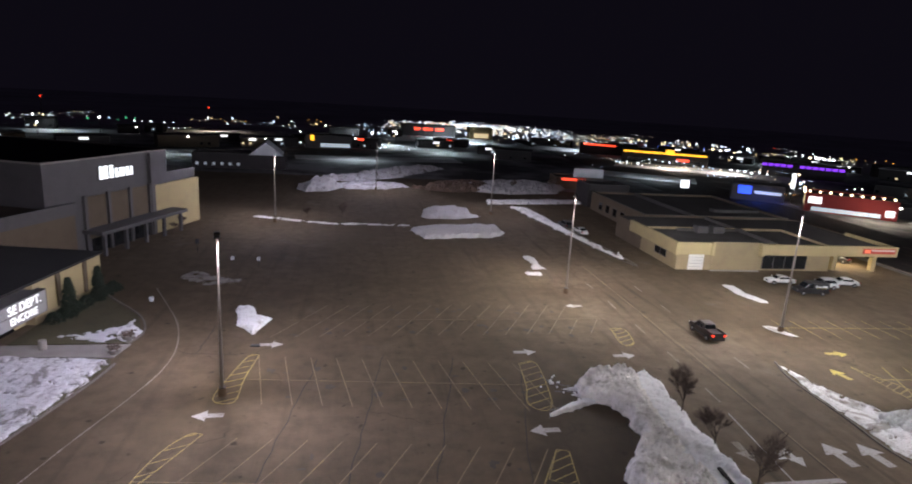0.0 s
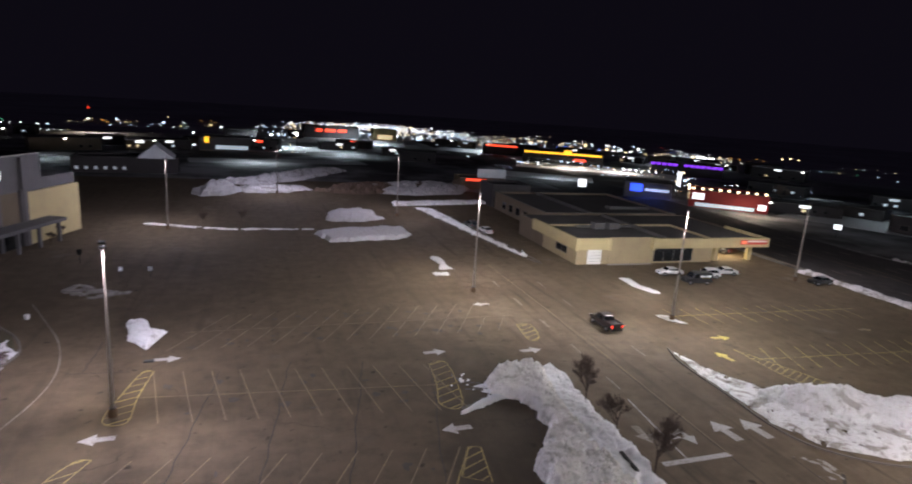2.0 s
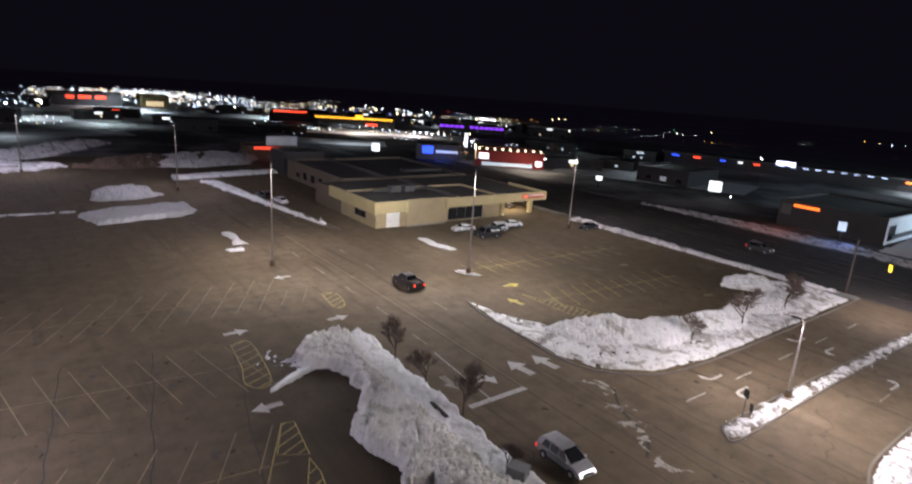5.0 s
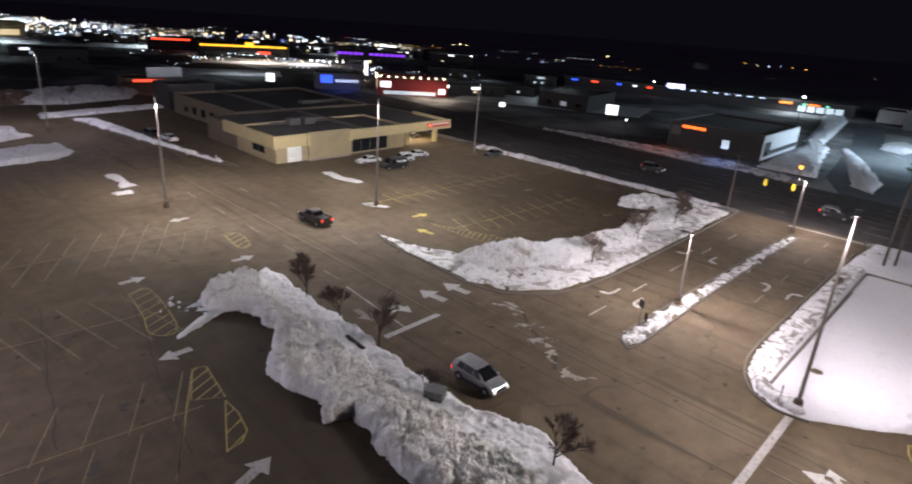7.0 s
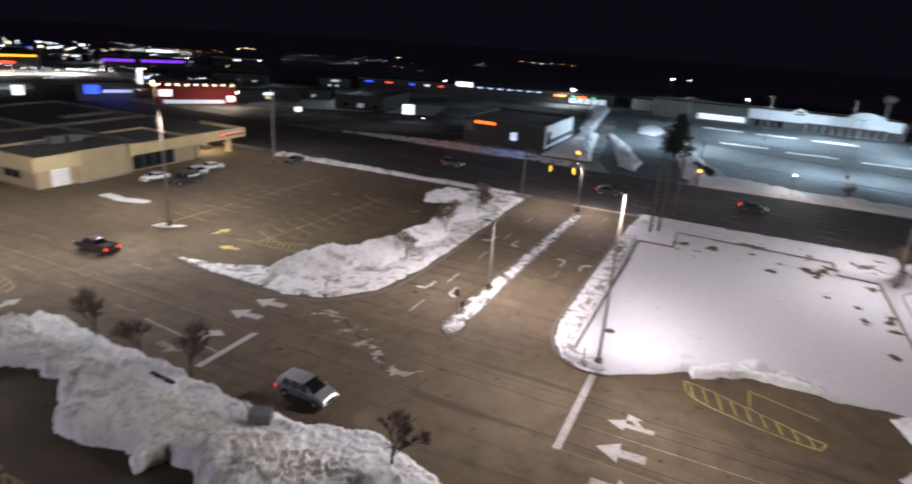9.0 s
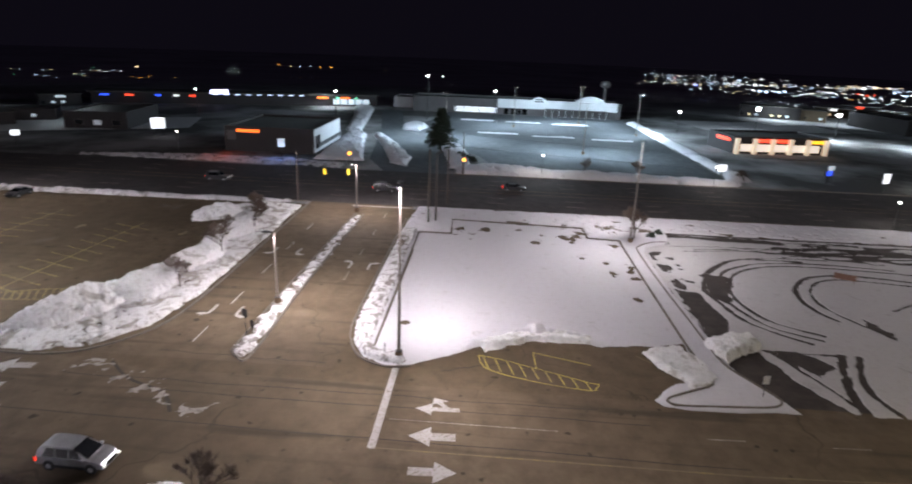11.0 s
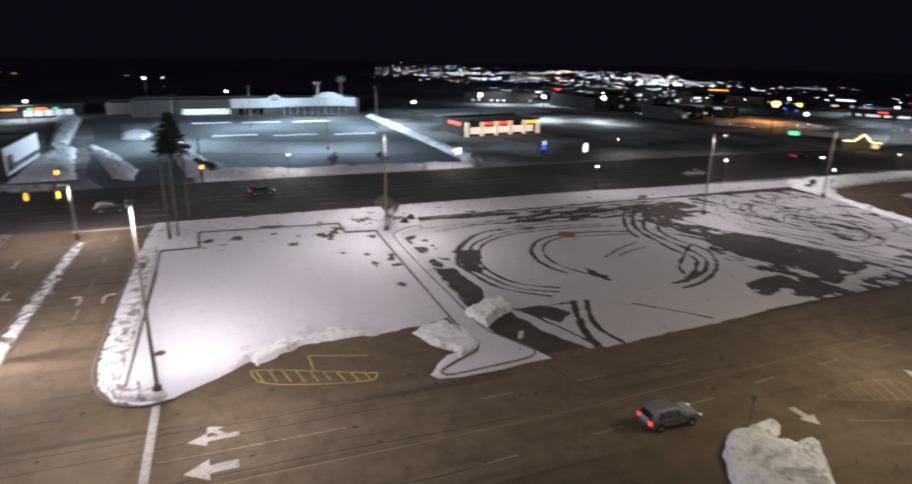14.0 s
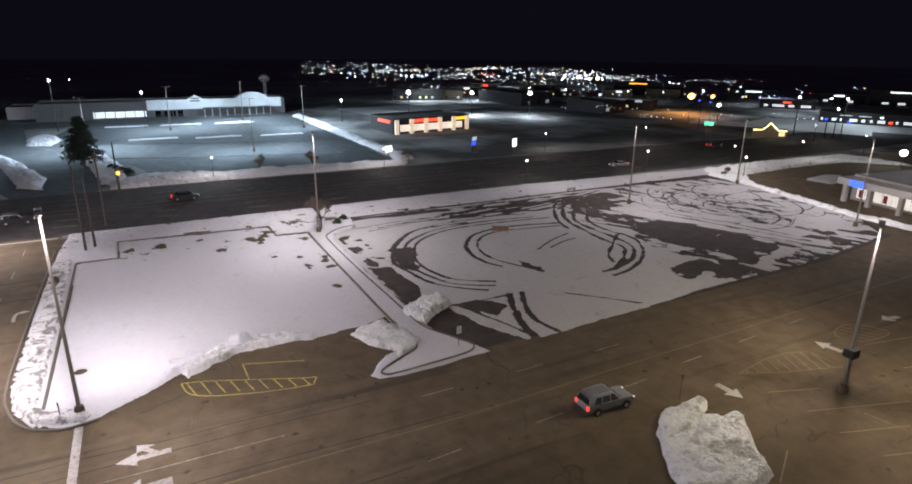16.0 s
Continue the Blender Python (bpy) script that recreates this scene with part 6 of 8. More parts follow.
def car(style, colour, x, y, turn, label, lit=False, category="car"):
    """turn: degrees from +x to the left, the way that the car faces."""
    L, W, low, top = STYLES[style]
    ob = thing(style if style != "sedan" else "car", label, category, m=pose(x, y, 0.02, 0, 0, turn))
    z_belt, z_roof = top[0][1], max(z for _, z in top)
    wide_low = lambda px, z: W - 0.05 * (abs(px) > L / 2 - 0.3) - 0.04 * (z < 0.5)
    wide_top = lambda px, z: (W - 0.03) - (0.20 if style != "van" else 0.10) * max(0, (z - z_belt) / (z_roof - z_belt))
    body = part("body", hull(low, wide_low), colour, ob, smooth=False)
    cabin = part("cabin", hull(top, wide_top), colour, ob)
    part("sill", Shape().box(-L / 2 + 0.9, L / 2 - 0.95, -W - 0.012, W + 0.012, 0.26, 0.40), M_TRIM, ob)
    # glass: screens and side windows a little proud of the cabin
    (rx0, rz0), (rx1, rz1) = top[0], top[1]
    (fx0, fz0), (fx1, fz1) = top[-1], top[-2]

    def screen(x0, z0, x1, z1, out):
        a, b = 0.10, 0.92
        p = []
        for s in (a, b):
            px, pz = x0 + (x1 - x0) * s, z0 + (z1 - z0) * s
            w = wide_top(px, pz) - 0.10
            p += [(px + out, -w, pz + 0.02), (px + out, w, pz + 0.02)]
        q = [(px - out * 1.5, py, pz - 0.03) for px, py, pz in p]
        return Shape().add(p + q, [(0, 1, 3, 2), (4, 6, 7, 5), (0, 4, 5, 1), (2, 3, 7, 6), (0, 2, 6, 4), (1, 5, 7, 3)])

    part("windscreen", screen(fx0, fz0, fx1, fz1, 0.03), M_CAR_GLASS, ob)
    if style != "van":
        part("rear_window", screen(rx0, rz0, rx1, rz1, -0.03), M_CAR_GLASS, ob)
    xs0 = rx0 + 0.45 if style not in ("van", "pickup") else (0.05 if style == "van" else rx0 + 0.2)
    xs1 = fx0 - 0.45
    cuts = 3 if style in ("suv", "minivan") else (1 if style in ("van",) else 2)
    for side in (1, -1):
        for k in range(cuts):
            a, b = xs0 + (xs1 - xs0) * k / cuts + 0.03, xs0 + (xs1 - xs0) * (k + 1) / cuts - 0.03
            z0, z1 = z_belt + 0.06, z_roof - 0.14
            lean0 = 0.30 if k == 0 and style != "van" else 0.0
            lean1 = 0.45 if k == cuts - 1 else 0.0
            p = []
            for px, pz in ((a, z0), (b, z0), (b - lean1, z1), (a + lean0, z1)):
                w = wide_top(px, pz)
                p += [(px, side * (w - 0.03), pz), (px, side * (w + 0.012), pz)]
            part("side_window", Shape().add(p, [(0, 2, 4, 6), (7, 5, 3, 1), (0, 1, 3, 2), (2, 3, 5, 4), (4, 5, 7, 6), (6, 7, 1, 0)]), M_CAR_GLASS, ob)
        part("mirror", Shape().cbox(fx0 - 0.45, fx0 - 0.25, min(side * (W - 0.02), side * (W + 0.18)), max(side * (W - 0.02), side * (W + 0.18)), z_belt + 0.02, z_belt + 0.18, 0.03), colour, ob)
        zl = low[-2][1]
        part("headlight", Shape().cbox(L / 2 - 0.16, L / 2 + 0.015, min(side * (W - 0.30), side * (W - 0.09)), max(side * (W - 0.30), side * (W - 0.09)), zl - 0.07, zl + 0.04, 0.03), M_HEADLIGHT if lit else M_HEADLIGHT_OFF, ob)
        zt = low[1][1]
        part("tail_light", Shape().cbox(-L / 2 - 0.03, -L / 2 + 0.12, min(side * (W - 0.30), side * (W - 0.04)), max(side * (W - 0.30), side * (W - 0.04)), zt, zt + 0.26, 0.03), M_TAIL if lit else M_TAIL_OFF, ob)
        for px in (-L * 0.30, L * 0.31):
            y0, y1 = side * (W - 0.20), side * (W + 0.015)
            wheel = part("wheel", Shape().rod((px, y0, 0.33), (px, y1 - side * 0.01, 0.33), 0.40, 0.40, 18), M_TRIM, ob, "dark wheel arch")
            part("tyre", Shape().rod((px, y0, 0.32), (px, y1 + side * 0.012, 0.32), 0.335, 0.335, 18), M_TYRE, wheel)
            part("rim", Shape().rod((px, y0, 0.32), (px, y1 + side * 0.022, 0.32), 0.21, 0.19, 10), M_RIM, wheel)
    part("grille", Shape().cbox(L / 2 - 0.05, L / 2 + 0.02, -W + 0.5, W - 0.5, 0.5, 0.72, 0.02), M_TRIM, ob)
    part("rear_bumper", Shape().cbox(-L / 2 - 0.06, -L / 2 + 0.1, -W + 0.08, W - 0.08, 0.34, 0.58, 0.04), M_TRIM if style in ("pickup", "suv") else colour, ob)
    if style == "pickup":
        part("bed_floor", Shape().box(-L / 2 + 0.15, -0.95, -W + 0.12, W - 0.12, 1.06, 1.085), M_TRIM, ob, "dark open load bed")
        for side in (1, -1):
            part("bed_wall", Shape().cbox(-L / 2 + 0.06, -0.85, min(side * (W - 0.12), side * (W - 0.01)), max(side * (W - 0.12), side * (W - 0.01)), 1.06, 1.32, 0.02), colour, ob)
        part("tailgate", Shape().cbox(-L / 2 + 0.0, -L / 2 + 0.1, -W + 0.06, W - 0.06, 1.04, 1.32, 0.02), colour, ob)
    if style == "suv":
        for side in (1, -1):
            part("roof_rail", Shape().rod((-1.8, side * 0.62, z_roof + 0.05), (0.0, side * 0.62, z_roof + 0.06), 0.025, 0.025, 6), M_RIM, ob)
    return ob


P_SILVER = car_paint("silver_paint", (0.34, 0.34, 0.35), 0.5)
P_GREY = car_paint("grey_paint", (0.24, 0.24, 0.245), 0.4)
P_BLACK = car_paint("black_paint", (0.012, 0.012, 0.014))
P_WHITE = car_paint("white_car_paint", (0.70, 0.70, 0.70))
P_MAROON = car_paint("dark_maroon_paint", (0.022, 0.011, 0.011))
car("minivan", P_SILVER, 33.5, 27.0, -92, "silver-grey minivan with its headlights on, in the road", True)
car("suv", P_GREY, 33.3, -31.0, -91, "silver-grey sport utility car with red tail lights driving off", True)
car("pickup", P_MAROON, 45.3, 68.0, 90, "dark pickup truck with glowing tail lights on the ring road", True, "truck")
black_van = car("van", P_BLACK, 74.2, 85.2, 173, "black delivery van with a white mark on its side", category="van")
# painted marks, brightened by a little emission of their own
for k, (a, b, z) in enumerate(((-0.75, 0.0, 1.62), (0.1, 0.45, 1.55), (0.5, 0.85, 1.55), (0.9, 1.2, 1.62))):
    part("side_mark", Shape().cbox(-1.4 + a, -1.4 + b, 0.985, 0.999, 1.35, z, 0.005), glow("van_mark_glow", (0.8, 0.8, 0.8), 0.12), black_van, "white plain shape with a faint added glow on the van's side")
part("side_bar", Shape().box(-2.0, -0.4, 1.0, 1.012, 1.16, 1.22), M_YELLOW_NEW, black_van)
car("sedan", P_WHITE, 72.6, 90.6, 176, "white parked car beside the repair shop", category="car")
car("suv", P_WHITE, 79.0, 88.2, 172, "white parked sport utility car", category="car")
car("sedan", P_WHITE, 84.2, 89.6, 170, "white parked car at the end of the row", category="car")
car("sedan", P_BLACK, 99.4, 82.0, 182, "black car parked at the edge of the side lot")
car("sedan", P_WHITE, 49.6, 126.5, 95, "pale car parked beside the long island")
car("suv", P_BLACK, 48.2, 132.5, 95, "dark car parked beside the long island", category="car")
car("sedan", P_BLACK, 97.0, 106, 120, "dark car waiting under the canopy")
car("suv", P_BLACK, 116.5, 20.2, -88, "dark car waiting at the highway crossing with its lights on", True)
car("sedan", P_BLACK, 122.6, -5.3, -90, "dark car driving on the highway with lights on", True)
car("suv", P_BLACK, 119, 55, -90, "dark car coming along the highway with headlights on", True, "car")
car("sedan", P_SILVER, 114, -103, 90, "silver car on the highway with tail lights on", True)
car("sedan", P_BLACK, 126, -150, -90, "dark car far down the highway with lights on", True)
for x, y, turn in ((33.5, 23.9, -92),):
    shine(x, y - 0.1, 0.75, 450, 84, turn, (1.0, 0.95, 0.88), 50, 0.8, 0.08, "headlight_light")

# ---- trees and shrubs ----
def bare_tree(height, spread, seed, label, trunk_r=0.09):
    r = random.Random(seed)
    limbs, twigs = Shape(), Shape()

    def grow(a, d, length, rad, depth):
        b = a + d * length
        (limbs if depth > 1 else twigs).rod(a, b, rad, max(rad * 0.65, 0.012), 6 if depth > 2 else 3)
        if depth == 0:
            return
        for _ in range(5 if depth > 1 else 7):
            e = (d + Vector((r.uniform(-1, 1), r.uniform(-1, 1), r.uniform(-0.15, 0.7))) * spread).normalized()
            grow(a + d * length * r.uniform(0.55, 1.0), e, length * r.uniform(0.5, 0.8), max(rad * 0.55, 0.016), depth - 1)

    grow(Vector((0, 0, -0.1)), Vector((0, 0, 1)), height * 0.42, trunk_r, 4)
    ob = thing("tree", label, "tree", "young trees on the verges")
    part("trunk", limbs, M_BARK, ob, "slender trunk and limbs")
    part("crown", twigs, M_TWIG, ob, "dense bare brown twigs")
    return ob


kinds = [bare_tree(4.2, 0.85, 1, "bare young tree with dense brown twigs in the snow", 0.08), bare_tree(4.0, 1.0, 2, "bare spreading young tree standing in snow", 0.08), bare_tree(3.4, 1.15, 3, "low bare bushy tree on the verge", 0.07)]
spots = [(31.2, 48.6, 0, 1.2), (30.9, 42.6, 1, 1.1), (30.8, 36.6, 0, 1.2), (28.8, 28.6, 2, 0.8), (29.6, 16.8, 1, 1.15), (63.9, 35.2, 1, 1.1), (75.9, 35.4, 1, 1.25), (87.1, 35.2, 2, 1.7), (81.0, 37.5, 1, 1.2), (93.5, 37.0, 2, 1.5),
         (92.4, -23.2, 1, 1.5), (93.8, -116.4, 2, 0.9), (80.0, 12.0, 2, 0.8), (-2.9, 137.2, 0, 0.8), (-10.5, 136.5, 1, 0.7), (140.5, -34, 1, 1.2), (140, -58, 1, 1.0), (141, -22, 0, 1.0), (48, 183, 2, 1.4), (62, 186, 1, 1.4), (-33.5, 118, 2, 0.8), (-33.0, 123, 2, 0.9), (178, 168, 1, 2.2)]
for i, (x, y, k, s) in enumerate(spots):
    m = pose(x, y, 0.05, 0, 0, 67 * i) @ Matrix.Diagonal((s, s, s, 1))
    if i == 0:
        kinds[0].matrix_basis = m
    elif i == 1:
        kinds[1].matrix_basis = m
    elif i == 3:
        kinds[2].matrix_basis = m
    else:
        c = copy_thing(kinds[k], m)
        c.scale = (s, s, s)


def needle_clumps(s, r, centre, radius, count, size):
    for _ in range(count):
        a, b = r.uniform(0, 6.28), r.uniform(-0.5, 0.9)
        d = Vector((math.cos(a), math.sin(a), b)).normalized()
        p = centre + d * radius * r.uniform(0.2, 1.0)
        u = d.cross(Vector((0, 0, 1))).normalized() * size * 0.35
        tip = p + (d + Vector((0, 0, -0.35))) * size
        s.add([p - u, p + u, tip, p + Vector((0, 0, size * 0.3))], [(0, 1, 2), (0, 2, 3), (1, 3, 2)])


def pine(x, y, h, label):
    r = random.Random(int(x * 7))
    ob = thing("pine_tree", label, "tree", m=pose(x, y, 0))
    part("trunk", Shape().rod((0, 0, -0.2), (0, 0, h * 0.95), 0.28, 0.04, 8), M_BARK, ob)
    s, b = Shape(), Shape()
    for k in range(110):
        z = h * (0.22 + 0.76 * (k / 110) ** 0.9)
        reach = (h - z) * 0.46 * r.uniform(0.6, 1.25) + 0.25
        a = r.uniform(0, 6.28)
        for j in range(4):
            q = Vector((math.cos(a), math.sin(a), -0.18)) * reach * (j + 1) / 4 + Vector((0, 0, z))
            needle_clumps(s, r, q, 0.6, 13, 0.6)
        b.rod((0, 0, z), (math.cos(a) * reach, math.sin(a) * reach, z - 0.18 * reach), 0.05, 0.015, 4)
    part("branches", b, M_BARK, ob)
    part("crown", s, M_NEEDLE, ob, "dark green needles")
    return ob


pine(163, 13.2, 12.0, "tall dark pine standing alone in floodlit snow")


def shrub(x, y, h, w, label, name="shrub"):
    r = random.Random(int(x * 13 + y))
    ob = thing(name, label, "shrub", m=pose(x, y, 0))
    part("stem", Shape().rod((0, 0, -0.1), (0, 0, h * 0.8), 0.06, 0.02, 6), M_BARK, ob)
    s = Shape()
    for k in range(int(110 * h)):
        z = h * r.uniform(0.05, 1.0)
        a, rad = r.uniform(0, 6.28), w * (1 - (z / h) ** 2.5) * r.uniform(0.6, 1.0)
        needle_clumps(s, r, Vector((rad * math.cos(a), rad * math.sin(a), z)), 0.2, 4, 0.28)
    part("foliage", s, M_NEEDLE, ob, "dense dark foliage")


shrub(-33.2, 74.6, 4.9, 0.85, "tall columnar evergreen against the theatre wall", "evergreen")
shrub(-32.3, 80.6, 4.6, 0.72, "tall columnar evergreen against the theatre wall", "evergreen")
for k in range(7):
    shrub(-34.3 + 0.35 * k, 73.0 + 2.0 * k, 1.2, 1.1, "low dark hedge shrub along the theatre wall")
for x, y in ((96.5, -28), (94.6, -26.4), (95.6, -118)):
    shrub(x, y, 0.8, 0.7, "low winter-bare shrub in the snow")
for k in range(4):
    shrub(152 + 2.2 * k, 4.2 + 1.2 * k, 1.4, 1.2, "dark clipped hedge in the store's snow bank")
# lawn round the theatre
slab("lawn", [(-24.3, 66.6), (-23.9, 70), (-25.8, 75), (-30.6, 80.6), (-33.2, 84), (-35.6, 73), (-36, 66.4)], 0.10, M_GRASS, "brown winter lawn before the theatre", "lawn", 0.2)
slab("lawn", [(-27, 46.8), (-24, 61.2), (-24.6, 62.8), (-46, 63.2), (-46, 30), (-30, 34)], 0.10, M_GRASS, "brown winter lawn under patchy snow", "lawn", 0.2)
slab("path", [(-24.4, 63.0), (-23.8, 66.4), (-38.5, 66.2), (-38.5, 63.4)], 0.08, M_CONCRETE, "concrete path to the theatre doors", "path", 0.2)

# ---- posts, signs, small lamps ----
M_SIGN_WHITE = surface("sign_white", (0.6, 0.6, 0.6), 0.5, size=0.5, bump=0)
M_SIGNAL_YELLOW = surface("signal_yellow", (0.75, 0.50, 0.02), 0.5, size=0.3, bump=0)
M_WOOD = surface("weathered_timber", (0.13, 0.095, 0.065), 0.9, size=0.3)
M_POLE_WOOD = surface("utility_pole_timber", (0.05, 0.038, 0.03), 0.9, size=0.5)
M_GLOBE = glow("globe_glass", (1.0, 0.97, 0.92), 9.0)

globe = None
for x, y, h in ((138.6, -12.1, 4.6), (108.3, -72.2, 4.6), (106.7, -105.0, 4.6), (101.7, -154.3, 4.6), (134.7, -49.6, 4.6), (100.8, -180.5, 4.6), (103.6, -130.7, 4.6), (122, -190, 4.6), (91.5, -119.7, 4.6), (148, 78, 4.6), (141, -100, 4.6), (140, -136, 4.6)):
    if globe is None:
        globe = thing("post_lamp", "small dark post lamp with a glowing globe beside the highway", "street lamp", "post lamps", m=pose(x, y, 0))
        part("post", Shape().rod((0, 0, -0.1), (0, 0, 0.6), 0.14, 0.09, 10).rod((0, 0, 0.6), (0, 0, h), 0.07, 0.05, 8), M_DARK_METAL, globe)
        part("globe", Shape().ball((0, 0, h + 0.2), 0.19), M_GLOBE, globe, "glowing white globe", True)
    else:
        copy_thing(globe, pose(x, y, 0))
for x, y in ((138.6, -12.1), (108.3, -72.2), (106.7, -105.0), (134.7, -49.6), (101.7, -154.3), (100.8, -180.5), (103.6, -130.7), (122, -190), (141, -100), (140, -136)):
    d = bpy.data.lights.new("globe_light", "POINT")
    d.energy, d.color, d.shadow_soft_size = 1100, (1.0, 0.95, 0.9), 0.3
    new("globe_light", d).location = (x, y, 5.3)


def post_sign(x, y, h, w, tall, turn, label, material=None):
    ob = thing("road_sign", label, "sign", m=pose(x, y, 0, 0, 0, turn))
    part("post", Shape().rod((0, 0, -0.1), (0, 0, h), 0.035, 0.035, 6), M_DARK_METAL, ob)
    part("plate", Shape().cbox(-w / 2, w / 2, 0.04, 0.06, h - tall, h + 0.05, 0.008), material or M_SIGN_WHITE, ob)


post_sign(53.5, 23.2, 2.8, 0.75, 0.8, 60, "dark-backed traffic sign on a post in the median", M_DARK_METAL)
post_sign(53.7, 22.6, 1.5, 0.5, 0.7, 60, "low dark-backed sign on the median nose", M_DARK_METAL)
post_sign(47.9, -24.9, 2.2, 0.6, 0.75, 100, "square grey sign at the tip of the walk")
post_sign(31.3, -37.4, 2.4, 0.12, 0.4, 40, "thin marker post beside the snow mound", M_DARK_METAL)
post_sign(50.6, 8.8, 1.6, 0.1, 0.3, 0, "thin marker post by the lamp's foot", M_DARK_METAL)
post_sign(-19.0, 97.2, 1.6, 0.5, 0.6, 10, "small white sign on a post in the lot")
post_sign(-15.0, 97.0, 1.6, 0.5, 0.6, 10, "small white sign on a post in the lot")
post_sign(45.8, 156, 1.8, 0.5, 0.7, 10, "small white sign at the island's end")
post_sign(49.9, 106.4, 1.0, 0.4, 0.5, 10, "small white sign on the long island")
post_sign(-26.3, 105.7, 2.2, 0.6, 0.8, 10, "dark sign by the store entrance", M_DARK_METAL)
for x, y in ((-26.0, 80.6),):
    single("bucket", Shape().rod((x, y, 0), (x, y, 0.55), 0.26, 0.32, 12), M_SIGN_WHITE, "white bucket standing on the drive", "bucket")
single("manhole_box", Shape().cbox(-11.2, -10.2, 65.5, 66.0, 0, 0.14, 0.03), M_DARK_METAL, "black wheel stop lying on the asphalt", "wheel stop")
for x, y in ((-24.6, 63.9), (-24.5, 67.6)):
    pl = thing("planter", "round concrete planter with dead plants", "planter", m=pose(x, y, 0.1))
    part("bowl", Shape().rod((0, 0, 0), (0, 0, 0.55), 0.45, 0.75, 16), M_CONCRETE, pl)
    s = Shape()
    needle_clumps(s, random.Random(3), Vector((0, 0, 0.65)), 0.6, 120, 0.3)
    part("dead_plants", s, M_TWIG, pl)
single("bollard", Shape().rod((-32.0, 65.2, 0), (-32.0, 65.2, 1.1), 0.38, 0.38, 10), M_CONCRETE, "squat concrete litter bin by the path", "litter bin")

# notice board in the tracked lot
nb = thing("notice_board", "low weathered brown board on two posts in the snow", "sign", m=pose(78.6, -48.0, 0, 0, 0, 62))
part("board", Shape().cbox(-1.3, 1.3, -0.04, 0.04, 0.45, 1.25, 0.02), surface("board_brown", (0.20, 0.11, 0.08), 0.8), nb)
for x in (-1.15, 1.15):
    part("post", Shape().cbox(x - 0.06, x + 0.06, -0.1, -0.04, -0.1, 1.35, 0.01), M_WOOD, nb)
# basket on the lot lamp
bk = thing("lamp_basket", "dark wire basket strapped to the lamp pole", "basket", m=pose(26.0, -51.2, 3.4))
part("basket", Shape().cbox(-0.45, 0.45, -0.45, 0.45, 0, 0.75, 0.05), M_DARK_METAL, bk)
# neon light thrown on the snow before the restaurant
shine(146.5, 66, 5.5, 600, 20, 180, (1.0, 0.10, 0.03), 150, 1.0)
shine(145.0, 50.0, 4.4, 900, 20, 180, (0.15, 0.3, 1.0), 150, 1.0)
# benches and stones on the verge
for x, y, turn in ((96.4, -25.8, 80), (95.2, -117.4, 80), (97.4, -76, 85)):
    b = thing("bench", "dark slatted bench half sunk in snow", "bench", m=pose(x, y, 0, 0, 0, turn))
    for k in range(3):
        part("seat_slat", Shape().cbox(-0.9, 0.9, -0.25 + k * 0.17, -0.11 + k * 0.17, 0.42, 0.46, 0.01), M_WOOD, b)
    for k in range(2):
        part("back_slat", Shape().cbox(-0.9, 0.9, 0.27, 0.31, 0.58 + k * 0.18, 0.70 + k * 0.18, 0.01), M_WOOD, b)
    for px in (-0.75, 0.75):
        part("leg", Shape().box(px - 0.03, px + 0.03, -0.22, 0.31, 0, 0.42), M_DARK_METAL, b)
# plough clods round the heaps
rc = random.Random(21)
for cx, cy, sx, sy, n in ((20.6, 55.6, 0.35, 0.9, 12), (22, 53, 1.2, 0.8, 10)):
    s = Shape()
    for _ in range(n):
        s.ball((rc.gauss(cx, sx), rc.gauss(cy, sy), 0.04), rc.uniform(0.06, 0.2), 0.7, 4, 6)
    single("snow_clods", s, M_PILE_WHITE, "scattered clods of hard snow", "snow", kind="stuff")

# utility poles, span wires and traffic signals at the highway
def pole(x, y, h, label="tall weathered timber utility pole"):
    ob = thing("utility_pole", label, "utility pole", "utility poles", m=pose(x, y, 0))
    part("pole", Shape().rod((0, 0, -0.2), (0, 0, h), 0.19, 0.12, 10), M_POLE_WOOD, ob)


pole(96.0, 9.5, 12.2)
pole(97.2, 8.4, 11.6)
pole(109.3, 7.4, 12.2)
pole(106.4, 34.5, 9.0)
pole(137, 6, 9.5)
wires = thing("span_wires", "thin black wires hung between the poles", "wire", kind="structure")


def wire(a, b, sag):
    pts = [Vector(a).lerp(Vector(b), k / 10) - Vector((0, 0, sag * 4 * (k / 10) * (1 - k / 10))) for k in range(11)]
    s = Shape()
    for p, q in zip(pts, pts[1:]):
        s.rod(p, q, 0.022, 0.022, 4)
    part("wire", s, M_DARK_METAL, wires)


